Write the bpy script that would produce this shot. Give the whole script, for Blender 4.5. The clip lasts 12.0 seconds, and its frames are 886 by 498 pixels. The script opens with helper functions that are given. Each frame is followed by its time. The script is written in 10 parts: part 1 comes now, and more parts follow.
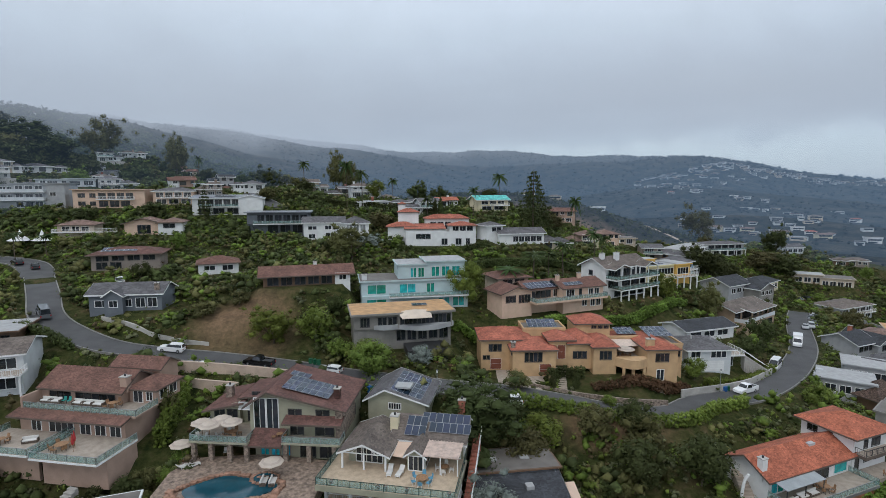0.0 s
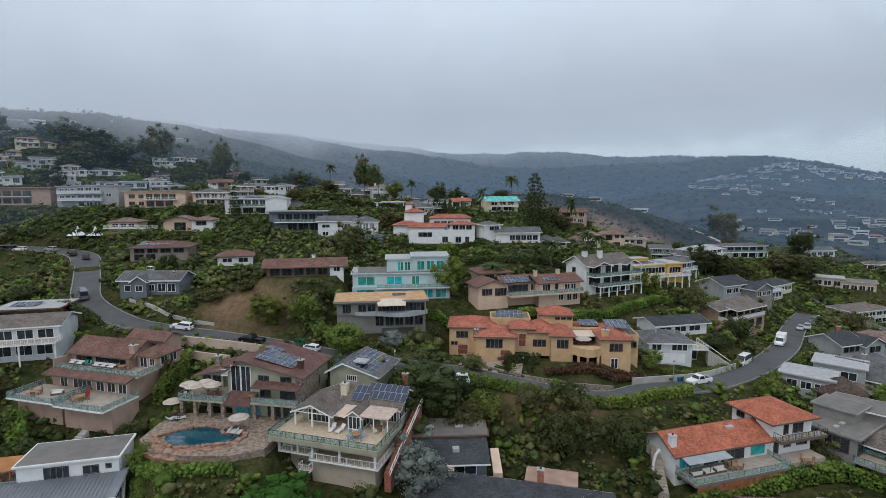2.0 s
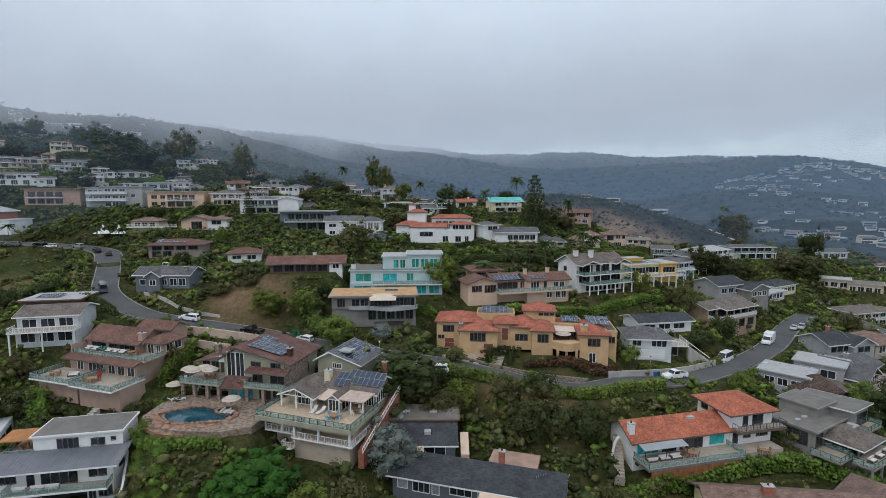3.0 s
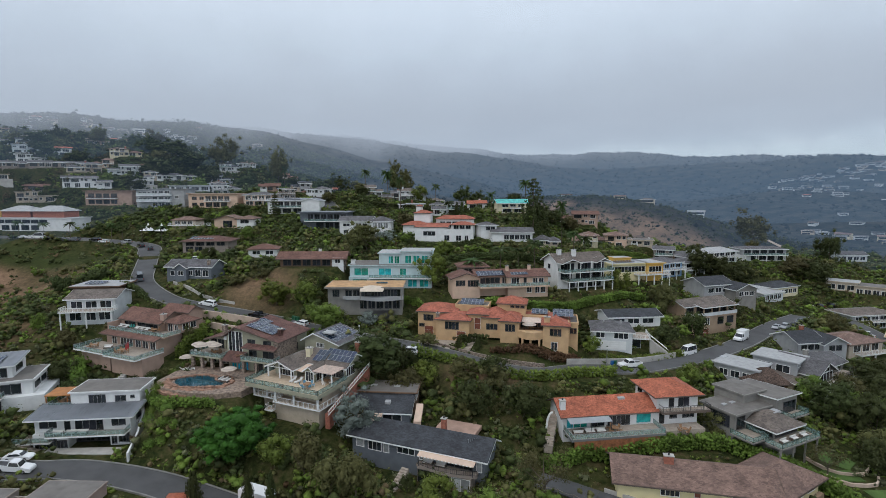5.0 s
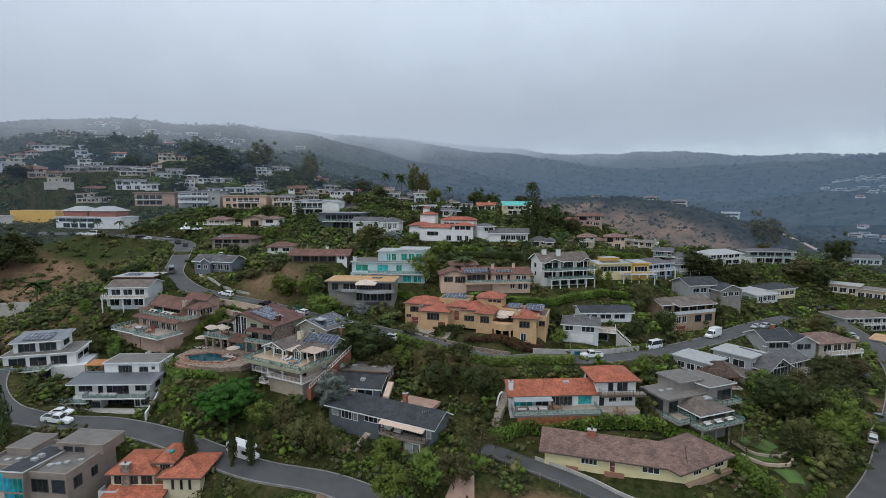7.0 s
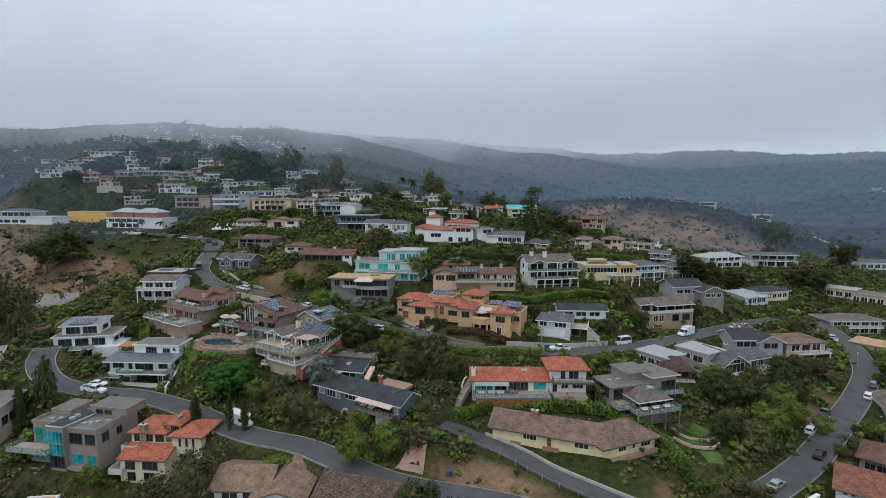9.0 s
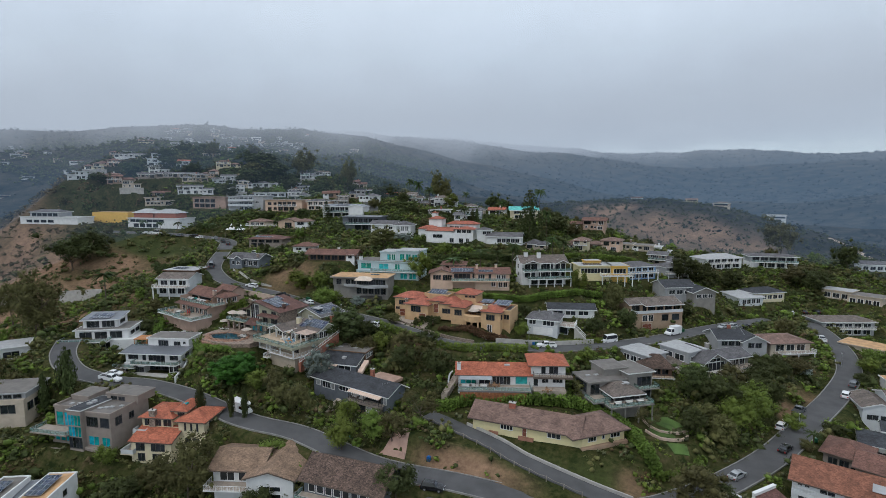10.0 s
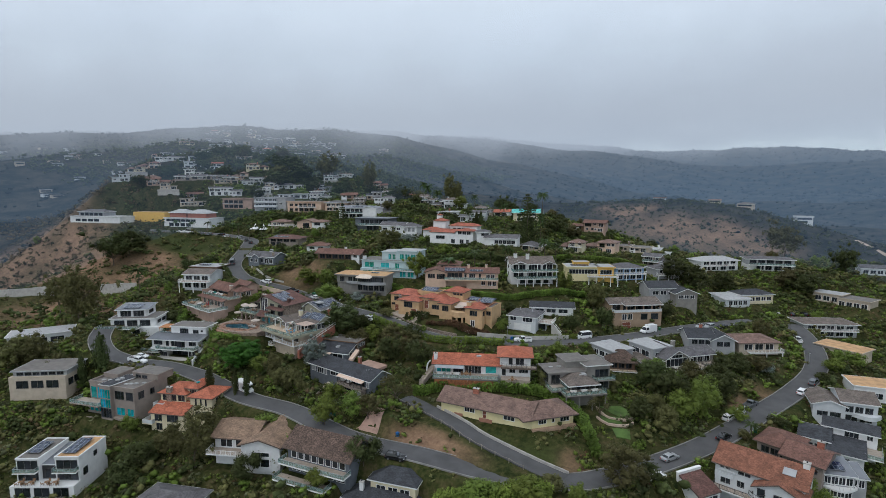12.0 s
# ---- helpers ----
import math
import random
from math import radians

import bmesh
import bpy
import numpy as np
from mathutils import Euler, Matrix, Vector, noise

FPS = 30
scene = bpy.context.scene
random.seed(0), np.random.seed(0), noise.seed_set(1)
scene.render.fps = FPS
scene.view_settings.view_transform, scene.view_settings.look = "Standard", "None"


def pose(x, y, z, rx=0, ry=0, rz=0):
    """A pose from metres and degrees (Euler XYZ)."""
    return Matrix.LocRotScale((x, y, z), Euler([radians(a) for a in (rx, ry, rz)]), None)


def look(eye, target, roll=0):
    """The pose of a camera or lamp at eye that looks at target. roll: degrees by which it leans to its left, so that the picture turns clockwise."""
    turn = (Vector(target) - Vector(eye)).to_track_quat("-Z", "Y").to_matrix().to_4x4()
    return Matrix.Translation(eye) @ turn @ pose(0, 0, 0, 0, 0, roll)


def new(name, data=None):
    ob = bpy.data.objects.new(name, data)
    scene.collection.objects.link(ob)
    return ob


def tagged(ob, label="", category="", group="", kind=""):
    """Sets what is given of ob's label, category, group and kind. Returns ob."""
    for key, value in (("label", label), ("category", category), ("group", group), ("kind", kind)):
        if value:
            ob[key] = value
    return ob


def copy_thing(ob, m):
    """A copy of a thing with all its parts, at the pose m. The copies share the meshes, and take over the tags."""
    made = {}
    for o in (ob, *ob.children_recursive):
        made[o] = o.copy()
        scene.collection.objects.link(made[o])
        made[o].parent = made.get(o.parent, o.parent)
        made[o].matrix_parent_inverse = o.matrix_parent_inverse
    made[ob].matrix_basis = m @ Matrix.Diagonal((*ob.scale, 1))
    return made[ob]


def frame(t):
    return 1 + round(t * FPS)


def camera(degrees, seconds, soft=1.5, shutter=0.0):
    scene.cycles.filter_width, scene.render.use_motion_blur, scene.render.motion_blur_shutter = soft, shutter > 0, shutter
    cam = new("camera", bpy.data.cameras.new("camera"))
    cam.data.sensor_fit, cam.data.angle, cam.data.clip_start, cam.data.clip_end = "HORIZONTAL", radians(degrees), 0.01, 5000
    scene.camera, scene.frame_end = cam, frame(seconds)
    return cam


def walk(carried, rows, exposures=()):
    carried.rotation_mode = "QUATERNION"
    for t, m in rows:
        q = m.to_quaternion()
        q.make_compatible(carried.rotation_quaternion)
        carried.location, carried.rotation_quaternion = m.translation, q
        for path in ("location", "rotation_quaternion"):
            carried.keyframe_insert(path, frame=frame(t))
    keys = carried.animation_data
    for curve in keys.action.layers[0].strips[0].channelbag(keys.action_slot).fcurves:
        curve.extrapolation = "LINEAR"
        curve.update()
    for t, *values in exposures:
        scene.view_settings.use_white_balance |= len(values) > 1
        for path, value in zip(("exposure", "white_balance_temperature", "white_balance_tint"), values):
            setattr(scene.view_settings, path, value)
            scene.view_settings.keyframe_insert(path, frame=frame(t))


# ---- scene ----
cam = camera(80.2, 12.0, soft=0.75)
METRES, EYE, TILT, LEAN, TURN = 135.0, 60.0, -6.8, 0.0, 0.0
ROWS = [
    (0.0, 0.0, 0.0, 0.0, -0.0, -0.0, -0.0),
    (0.5, 0.0335, -0.0194, -0.0027, 1.5, 0.07, -0.16),
    (1.0, 0.0673, -0.0392, -0.0054, 2.98, 0.13, -0.32),
    (1.5, 0.1016, -0.0592, -0.0078, 4.44, 0.15, -0.49),
    (2.0, 0.1365, -0.0792, -0.01, 5.88, 0.15, -0.65),
    (2.5, 0.1718, -0.0994, -0.0119, 7.28, 0.17, -0.81),
    (3.0, 0.2074, -0.12, -0.0133, 8.64, 0.17, -0.97),
    (5.0, 0.3529, -0.2021, -0.0158, 13.82, 0.07, -1.58),
    (5.5, 0.3903, -0.2214, -0.0158, 15.05, 0.01, -1.73),
    (6.0, 0.4283, -0.2402, -0.0158, 16.28, -0.02, -1.87),
    (6.5, 0.4668, -0.2583, -0.0147, 17.49, -0.09, -2.01),
    (7.0, 0.5054, -0.276, -0.0134, 18.67, -0.13, -2.17),
    (9.0, 0.6612, -0.3435, -0.0042, 23.09, -0.36, -2.66),
    (9.5, 0.7007, -0.3591, -0.0003, 24.15, -0.47, -2.77),
    (10.0, 0.7405, -0.374, 0.0035, 25.2, -0.55, -2.87),
    (10.5, 0.7804, -0.3883, 0.0075, 26.21, -0.64, -2.99),
    (11.0, 0.82, -0.4018, 0.0119, 27.18, -0.75, -3.1),
    (11.5, 0.8594, -0.4146, 0.0168, 28.12, -0.9, -3.21),
    (12.0, 0.8989, -0.427, 0.0214, 29.06, -1.03, -3.32),
]
walk(cam, [(t, pose(0, 0, EYE, TILT, LEAN, TURN) @ pose(METRES * x, METRES * y, METRES * z, 90 + pitch, roll, yaw)) for t, x, y, z, yaw, pitch, roll in ROWS])

# ---- world and sun: low overcast ----
world = bpy.data.worlds.new("overcast")
scene.world = world
world.use_nodes = True
wn, wl = world.node_tree.nodes, world.node_tree.links
wn.clear()
w_out = wn.new("ShaderNodeOutputWorld")
w_bg = wn.new("ShaderNodeBackground")
w_sky = wn.new("ShaderNodeTexSky")
w_sky.sky_type = "NISHITA"
w_sky.sun_disc = False
w_sky.sun_elevation = radians(48)
w_sky.sun_rotation = radians(200)
w_co = wn.new("ShaderNodeTexCoord")
w_sep = wn.new("ShaderNodeSeparateXYZ")
w_ramp = wn.new("ShaderNodeValToRGB")
w_ns = wn.new("ShaderNodeTexNoise")
w_ns.inputs["Scale"].default_value = 2.2
w_ns.inputs["Detail"].default_value = 5
w_map = wn.new("ShaderNodeMapping")
w_map.inputs["Scale"].default_value = (1, 1, 3.5)
w_mul = wn.new("ShaderNodeMix")
w_mul.data_type, w_mul.blend_type = "RGBA", "MULTIPLY"
w_mul.inputs[0].default_value = 1.0
w_cr = wn.new("ShaderNodeValToRGB")
w_cr.color_ramp.elements[0].color = (0.93, 0.94, 0.95, 1)
w_cr.color_ramp.elements[1].color = (1.06, 1.06, 1.05, 1)
w_cr.color_ramp.elements[0].position, w_cr.color_ramp.elements[1].position = 0.3, 0.7
r = w_ramp.color_ramp
r.elements[0].position, r.elements[0].color = 0.0, (0.44, 0.505, 0.59, 1)
r.elements[1].position, r.elements[1].color = 1.0, (0.80, 0.86, 0.92, 1)
for p, c in ((0.06, (0.45, 0.51, 0.59, 1)), (0.14, (0.46, 0.515, 0.59, 1)), (0.3, (0.59, 0.655, 0.72, 1)), (0.5, (0.68, 0.75, 0.82, 1))):
    r.elements.new(p).color = c
w_mix = wn.new("ShaderNodeMix")
w_mix.data_type = "RGBA"
w_mix.inputs[0].default_value = 0.04
wl.new(w_co.outputs["Generated"], w_sep.inputs[0])
wl.new(w_sep.outputs["Z"], w_ramp.inputs[0])
wl.new(w_co.outputs["Generated"], w_map.inputs[0])
wl.new(w_map.outputs[0], w_ns.inputs["Vector"])
wl.new(w_ns.outputs[0], w_cr.inputs[0])
wl.new(w_ramp.outputs[0], w_mul.inputs[6])
wl.new(w_cr.outputs[0], w_mul.inputs[7])
wl.new(w_mul.outputs[2], w_mix.inputs[6])
wl.new(w_sky.outputs[0], w_mix.inputs[7])
wl.new(w_mix.outputs[2], w_bg.inputs["Color"])
wl.new(w_bg.outputs[0], w_out.inputs["Surface"])
w_bg.inputs["Strength"].default_value = 1.1
sun_data = bpy.data.lights.new("sun", "SUN")
sun_data.energy, sun_data.angle, sun_data.color = 0.6, radians(25), (1.0, 0.97, 0.92)
sun = new("sun", sun_data)
sun.matrix_world = look((0, 0, 300), (90, 190, 0))
scene.view_settings.exposure = 0.0

# ---- materials ----
MATS = {}


def mat(name, base, rough=0.75, var=0.18, scale=0.6, fine=9.0, bump=0.15, metal=0.0, rand=0.0, island=0.0, dirt=None, spec=0.4):
    """A surface with broad stains, fine grain and relief; rand varies it from object to object."""
    if name in MATS:
        return MATS[name]
    m = bpy.data.materials.new(name)
    m.use_nodes = True
    n, l = m.node_tree.nodes, m.node_tree.links
    b = n["Principled BSDF"]
    b.inputs["Roughness"].default_value, b.inputs["Metallic"].default_value = rough, metal
    b.inputs["Specular IOR Level"].default_value = spec
    co = n.new("ShaderNodeTexCoord")
    big, small = n.new("ShaderNodeTexNoise"), n.new("ShaderNodeTexNoise")
    big.inputs["Scale"].default_value, big.inputs["Detail"].default_value = scale, 4
    small.inputs["Scale"].default_value, small.inputs["Detail"].default_value = fine, 3
    for t in (big, small):
        l.new(co.outputs["Object"], t.inputs["Vector"])
    ramp = n.new("ShaderNodeValToRGB")
    d = dirt or tuple(c * (1 - 1.6 * var) for c in base)
    ramp.color_ramp.elements[0].color, ramp.color_ramp.elements[0].position = (*d, 1), 0.28
    ramp.color_ramp.elements[1].color, ramp.color_ramp.elements[1].position = (*(min(1, c * (1 + 0.5 * var)) for c in base), 1), 0.62
    l.new(big.outputs[0], ramp.inputs[0])
    hsv = n.new("ShaderNodeHueSaturation")
    l.new(ramp.outputs[0], hsv.inputs["Color"])
    val = n.new("ShaderNodeMapRange")
    val.inputs[3].default_value, val.inputs[4].default_value = 1 - var * 1.2, 1 + var * 1.2
    l.new(small.outputs[0], val.inputs[0])
    last = val.outputs[0]
    for amount, node, socket in ((rand, "ShaderNodeObjectInfo", "Random"), (island, "ShaderNodeNewGeometry", "Random Per Island")):
        if amount:
            info, mr, mu = n.new(node), n.new("ShaderNodeMapRange"), n.new("ShaderNodeMath")
            mr.inputs[3].default_value, mr.inputs[4].default_value = 1 - amount, 1 + amount
            mu.operation = "MULTIPLY"
            l.new(info.outputs[socket], mr.inputs[0])
            l.new(mr.outputs[0], mu.inputs[0])
            l.new(last, mu.inputs[1])
            last = mu.outputs[0]
            if node == "ShaderNodeNewGeometry":
                patchy, pm, pv = n.new("ShaderNodeTexNoise"), n.new("ShaderNodeMapRange"), n.new("ShaderNodeMapRange")
                patchy.inputs["Scale"].default_value, patchy.inputs["Detail"].default_value = scale * 0.5, 2
                l.new(co.outputs["Object"], patchy.inputs["Vector"])
                for q, lo, hi in ((pm, 0.52, 0.47), (pv, 0.74, 1.24)):
                    q.inputs[1].default_value, q.inputs[2].default_value = 0.33, 0.67
                    q.inputs[3].default_value, q.inputs[4].default_value = lo, hi
                    l.new(patchy.outputs[0], q.inputs[0])
                if not rand:
                    l.new(pm.outputs[0], hsv.inputs["Hue"])
                m3 = n.new("ShaderNodeMath")
                m3.operation = "MULTIPLY"
                l.new(last, m3.inputs[0])
                l.new(pv.outputs[0], m3.inputs[1])
                last = m3.outputs[0]
            if node == "ShaderNodeObjectInfo":
                hr = n.new("ShaderNodeMapRange")
                hr.inputs[3].default_value, hr.inputs[4].default_value = 0.5 - amount * 0.10, 0.5 + amount * 0.08
                l.new(info.outputs[socket], hr.inputs[0])
                l.new(hr.outputs[0], hsv.inputs["Hue"])
    l.new(last, hsv.inputs["Value"])
    l.new(hsv.outputs[0], b.inputs["Base Color"])
    if bump:
        bp = n.new("ShaderNodeBump")
        bp.inputs["Strength"].default_value, bp.inputs["Distance"].default_value = bump, 0.05
        l.new(small.outputs[0], bp.inputs["Height"])
        l.new(bp.outputs[0], b.inputs["Normal"])
    MATS[name] = m
    return m


def tiles(name, base, row=0.13, col=0.3, var=0.3, rough=0.8, depth=0.06):
    """Roofing in courses: rows follow the height, tiles vary one by one."""
    m = mat(name, base, rough=rough, var=0.22, scale=0.5, fine=5.0, bump=0.0)
    n, l = m.node_tree.nodes, m.node_tree.links
    b = n["Principled BSDF"]
    hsv = next(x for x in n if x.bl_idname == "ShaderNodeHueSaturation")
    co = next(x for x in n if x.bl_idname == "ShaderNodeTexCoord")
    mp = n.new("ShaderNodeMapping")
    mp.inputs["Scale"].default_value = (1 / col, 1 / col, 1 / row)
    l.new(co.outputs["Object"], mp.inputs[0])
    vo = n.new("ShaderNodeTexVoronoi")
    vo.inputs["Scale"].default_value = 1.0
    l.new(mp.outputs[0], vo.inputs["Vector"])
    sep = n.new("ShaderNodeSeparateColor")
    l.new(vo.outputs["Color"], sep.inputs[0])
    mr = n.new("ShaderNodeMapRange")
    mr.inputs[3].default_value, mr.inputs[4].default_value = 1 - var, 1 + var
    l.new(sep.outputs[0], mr.inputs[0])
    old = hsv.inputs["Value"].links[0].from_socket
    mu = n.new("ShaderNodeMath")
    mu.operation = "MULTIPLY"
    l.new(old, mu.inputs[0])
    l.new(mr.outputs[0], mu.inputs[1])
    l.new(mu.outputs[0], hsv.inputs["Value"])
    s2 = n.new("ShaderNodeSeparateXYZ")
    l.new(mp.outputs[0], s2.inputs[0])
    fr = n.new("ShaderNodeMath")
    fr.operation = "FRACT"
    l.new(s2.outputs["Z"], fr.inputs[0])
    bp = n.new("ShaderNodeBump")
    bp.inputs["Strength"].default_value, bp.inputs["Distance"].default_value = 0.8, depth
    l.new(fr.outputs[0], bp.inputs["Height"])
    l.new(bp.outputs[0], b.inputs["Normal"])
    return m


def glass(name, base, rough=0.06):
    m = mat(name, base, rough=rough, var=0.3, scale=0.8, fine=2.0, bump=0.0, rand=0.5, spec=0.6)
    return m


WHITE = mat("white_stucco", (0.70, 0.70, 0.69), var=0.07)
CREAM = mat("cream_stucco", (0.66, 0.58, 0.40), var=0.08)
TAN = mat("tan_stucco", (0.54, 0.355, 0.195), var=0.10)
BEIGE = mat("beige_stucco", (0.50, 0.42, 0.33), var=0.10)
PEACH = mat("peach_stucco", (0.62, 0.44, 0.33), var=0.08)
SALMON = mat("salmon_stucco", (0.40, 0.275, 0.215), var=0.10)
TAUPE = mat("taupe_stucco", (0.27, 0.225, 0.195), var=0.10)
AQUA = mat("aqua_grey_stucco", (0.43, 0.53, 0.54), var=0.08)
MUSHROOM = mat("mushroom_stucco", (0.235, 0.22, 0.20), var=0.12)
BROWNST = mat("brown_stucco", (0.36, 0.255, 0.175), var=0.12)
GREY = mat("grey_stucco", (0.35, 0.355, 0.36), var=0.09)
LGREY = mat("light_grey_stucco", (0.56, 0.58, 0.59), var=0.07)
DGREY = mat("slate_siding", (0.13, 0.145, 0.165), var=0.12)
SAGE = mat("sage_stucco", (0.33, 0.32, 0.235), var=0.10)
BLUE = mat("blue_siding", (0.20, 0.34, 0.52), var=0.10)
YELLOW = mat("yellow_siding", (0.72, 0.63, 0.36), var=0.06)
MUSTARD = mat("mustard_sheeting", (0.68, 0.42, 0.10), var=0.06)
BROWNW = mat("brown_wood", (0.16, 0.095, 0.06), var=0.2)
TRIM = mat("white_trim", (0.78, 0.78, 0.77), var=0.05, rough=0.5)
FASCIA = mat("brown_fascia", (0.13, 0.098, 0.08), var=0.15, rough=0.6)
DARKTRIM = mat("dark_trim", (0.04, 0.04, 0.042), var=0.1, rough=0.5)
STONE = mat("rubble_stone", (0.27, 0.21, 0.17), var=0.45, scale=2.5, fine=6, bump=0.6)
BRICK = mat("red_brick", (0.33, 0.12, 0.08), var=0.25, scale=2.0)
CONC = mat("concrete", (0.42, 0.40, 0.37), var=0.14)
PAVING = mat("pale_paving", (0.37, 0.31, 0.255), var=0.14, scale=1.2)
DECKM = mat("deck_boards", (0.50, 0.39, 0.28), var=0.14, scale=1.2)
GLASS = glass("window_glass", (0.025, 0.03, 0.035))
TEAL = glass("teal_glass", (0.02, 0.30, 0.27), 0.12)
CYAN = glass("cyan_glass", (0.01, 0.32, 0.40), 0.10)
CURTAIN = mat("curtained_glass", (0.30, 0.31, 0.31), rough=0.15, var=0.25, rand=0.4)
SOLARM = mat("solar_cells", (0.018, 0.03, 0.06), rough=0.16, var=0.15, rand=0.25, spec=0.6)
METALR = mat("standing_seam", (0.20, 0.21, 0.23), rough=0.4, var=0.08, metal=0.3)
RED = tiles("red_clay_tiles", (0.36, 0.112, 0.070))
REDB = tiles("orange_clay_tiles", (0.39, 0.118, 0.066))
BROWNT = tiles("brown_tiles", (0.165, 0.082, 0.062))
MAROON = tiles("maroon_shingles", (0.135, 0.066, 0.054), 0.1, 0.35)
GREYT = tiles("grey_shingles", (0.115, 0.11, 0.115), 0.1, 0.4)
DGREYT = tiles("charcoal_shingles", (0.045, 0.048, 0.055), 0.1, 0.4)
TAUPET = tiles("taupe_shingles", (0.15, 0.122, 0.105), 0.1, 0.4)
PINKT = tiles("rose_brown_shingles", (0.20, 0.125, 0.10), 0.1, 0.4)
TURQ = tiles("turquoise_roof", (0.12, 0.50, 0.46), 0.15, 0.5)
GRAVELR = mat("gravel_roof", (0.165, 0.150, 0.136), var=0.16, fine=14)
OCHRER = mat("ochre_roof", (0.50, 0.30, 0.15), var=0.2, fine=10)
WHITER = mat("white_roof", (0.37, 0.37, 0.37), var=0.12, scale=1.0)
DOORW = mat("red_brown_door", (0.20, 0.065, 0.04), var=0.2)
STEEL = mat("rail_metal", (0.35, 0.36, 0.37), rough=0.4, metal=0.5, var=0.08)
ASPHALT = mat("asphalt", (0.084, 0.083, 0.085), rough=0.85, var=0.16, scale=0.25, fine=30, bump=0.2)
KERB = mat("kerb_concrete", (0.24, 0.23, 0.215), var=0.2)
WATERM = mat("pool_water", (0.010, 0.062, 0.088), rough=0.04, var=0.15, bump=0.05, spec=0.5)
LAWN = mat("lawn", (0.075, 0.13, 0.03), rough=0.95, var=0.25, scale=0.4, fine=14, bump=0.5)

# ---- mesh helpers ----


def empty(name, m):
    e = new(name)
    e.empty_display_size = 0.5
    e.matrix_world = m
    return e


def solid(name, verts, faces, material, parent, label=""):
    me = bpy.data.meshes.new(name)
    me.from_pydata(verts, [], faces)
    me.materials.append(material)
    ob = new(name, me)
    if parent:
        ob.parent = parent
    if label:
        ob["label"] = label
    return ob


CUBE = [(0, 3, 2, 1), (4, 5, 6, 7), (0, 1, 5, 4), (1, 2, 6, 5), (2, 3, 7, 6), (3, 0, 4, 7)]


def boxes(name, bs, material, parent, label=""):
    """One mesh of boxes x0 y0 z0 x1 y1 z1."""
    v, f = [], []
    for x0, y0, z0, x1, y1, z1 in bs:
        k = len(v)
        v += [(x0, y0, z0), (x1, y0, z0), (x1, y1, z0), (x0, y1, z0), (x0, y0, z1), (x1, y0, z1), (x1, y1, z1), (x0, y1, z1)]
        f += [tuple(i + k for i in q) for q in CUBE]
    return solid(name, v, f, material, parent, label)


def tube(p, q, r, n=8):
    """Verts and faces of a round bar from p to q."""
    p, q = Vector(p), Vector(q)
    z = (q - p).normalized()
    x = z.orthogonal().normalized()
    y = z.cross(x)
    v = [tuple(c + (x * math.cos(2 * math.pi * i / n) + y * math.sin(2 * math.pi * i / n)) * rr) for c, rr in ((p, r if not isinstance(r, tuple) else r[0]), (q, r if not isinstance(r, tuple) else r[1])) for i in range(n)]
    f = [(i, (i + 1) % n, n + (i + 1) % n, n + i) for i in range(n)] + [tuple(range(n - 1, -1, -1)), tuple(range(n, 2 * n))]
    return v, f


def tubes(name, bars, material, parent, label="", n=8):
    v, f = [], []
    for p, q, r in bars:
        a, b = tube(p, q, r, n)
        f += [tuple(i + len(v) for i in c) for c in b]
        v += a
    return solid(name, v, f, material, parent, label)


def slabbed(name, top, faces, thick, material, parent, label=""):
    """A sheet of points given thickness downwards."""
    n = len(top)
    v = list(top) + [(x, y, z - thick) for x, y, z in top]
    f = list(faces) + [tuple(i + n for i in reversed(c)) for c in faces]
    edges = {}
    for c in faces:
        for a, b in zip(c, c[1:] + c[:1]):
            edges[(a, b)] = edges.get((a, b), 0) + 1
    for a, b in edges:
        if (b, a) not in edges:
            f.append((b, a, a + n, b + n))
    return solid(name, v, f, material, parent, label)


# ---- sites: front line of each building, its foot and depth ----
S = {}


def site(name, xl, yl, xr, yr, z, depth):
    S[name] = (xl, yl, xr, yr, z, depth)


def footing(name):
    xl, yl, xr, yr, z, d = S[name]
    w = math.hypot(xr - xl, yr - yl)
    ux, uy = (xr - xl) / w, (yr - yl) / w
    return (xl, yl), (ux, uy), (-uy, ux), w, z, d


site("terrace", -64.5, 76.6, -46.7, 73.6, 23.1, 12)
site("pool", -36.5, 74.2, -14.8, 72.3, 20.4, 12)
site("deck", -13.9, 67.1, 1.8, 64.2, 22, 16)
site("white_a", -51.6, 46.8, -35.2, 52.8, 11.5, 12)
site("white_b", -75, 46, -62, 55, 15, 11)
site("salmon", -81, 80, -70, 84.5, 26.5, 12)
site("dark_solar", -92, 92, -80, 96, 30, 9)
site("hill_grey", -75.5, 110, -61, 112, 33.5, 9)
site("carport", -94, 138, -78, 143, 37.5, 12)
site("small_white", -64, 136, -55, 140, 37, 8)
site("ranch", -41, 118, -22, 123.5, 37, 8)
site("curved", -18, 104, 2, 109, 27.5, 10)
site("teal", -19, 121, 6, 126, 31, 12)
site("peach", 14, 119, 41, 131, 30, 9)
site("villa", 8, 101.2, 47.3, 102.6, 22.3, 14)
site("balcony", 44.7, 136.3, 59, 145.6, 30, 11)
site("yellow", 61, 157, 77, 165, 32, 9)
site("blue", 77.3, 173.5, 87.3, 181.9, 29, 9)
site("twin", 91, 197, 102, 206, 27, 9)
site("white_hip", 107, 232, 123, 245, 27, 10)
site("flat_white", 127, 251, 148, 256, 26.5, 10)
site("far_a", 177, 273, 190, 275, 25, 8)
site("far_b", 153, 227, 172, 217, 18.5, 8)
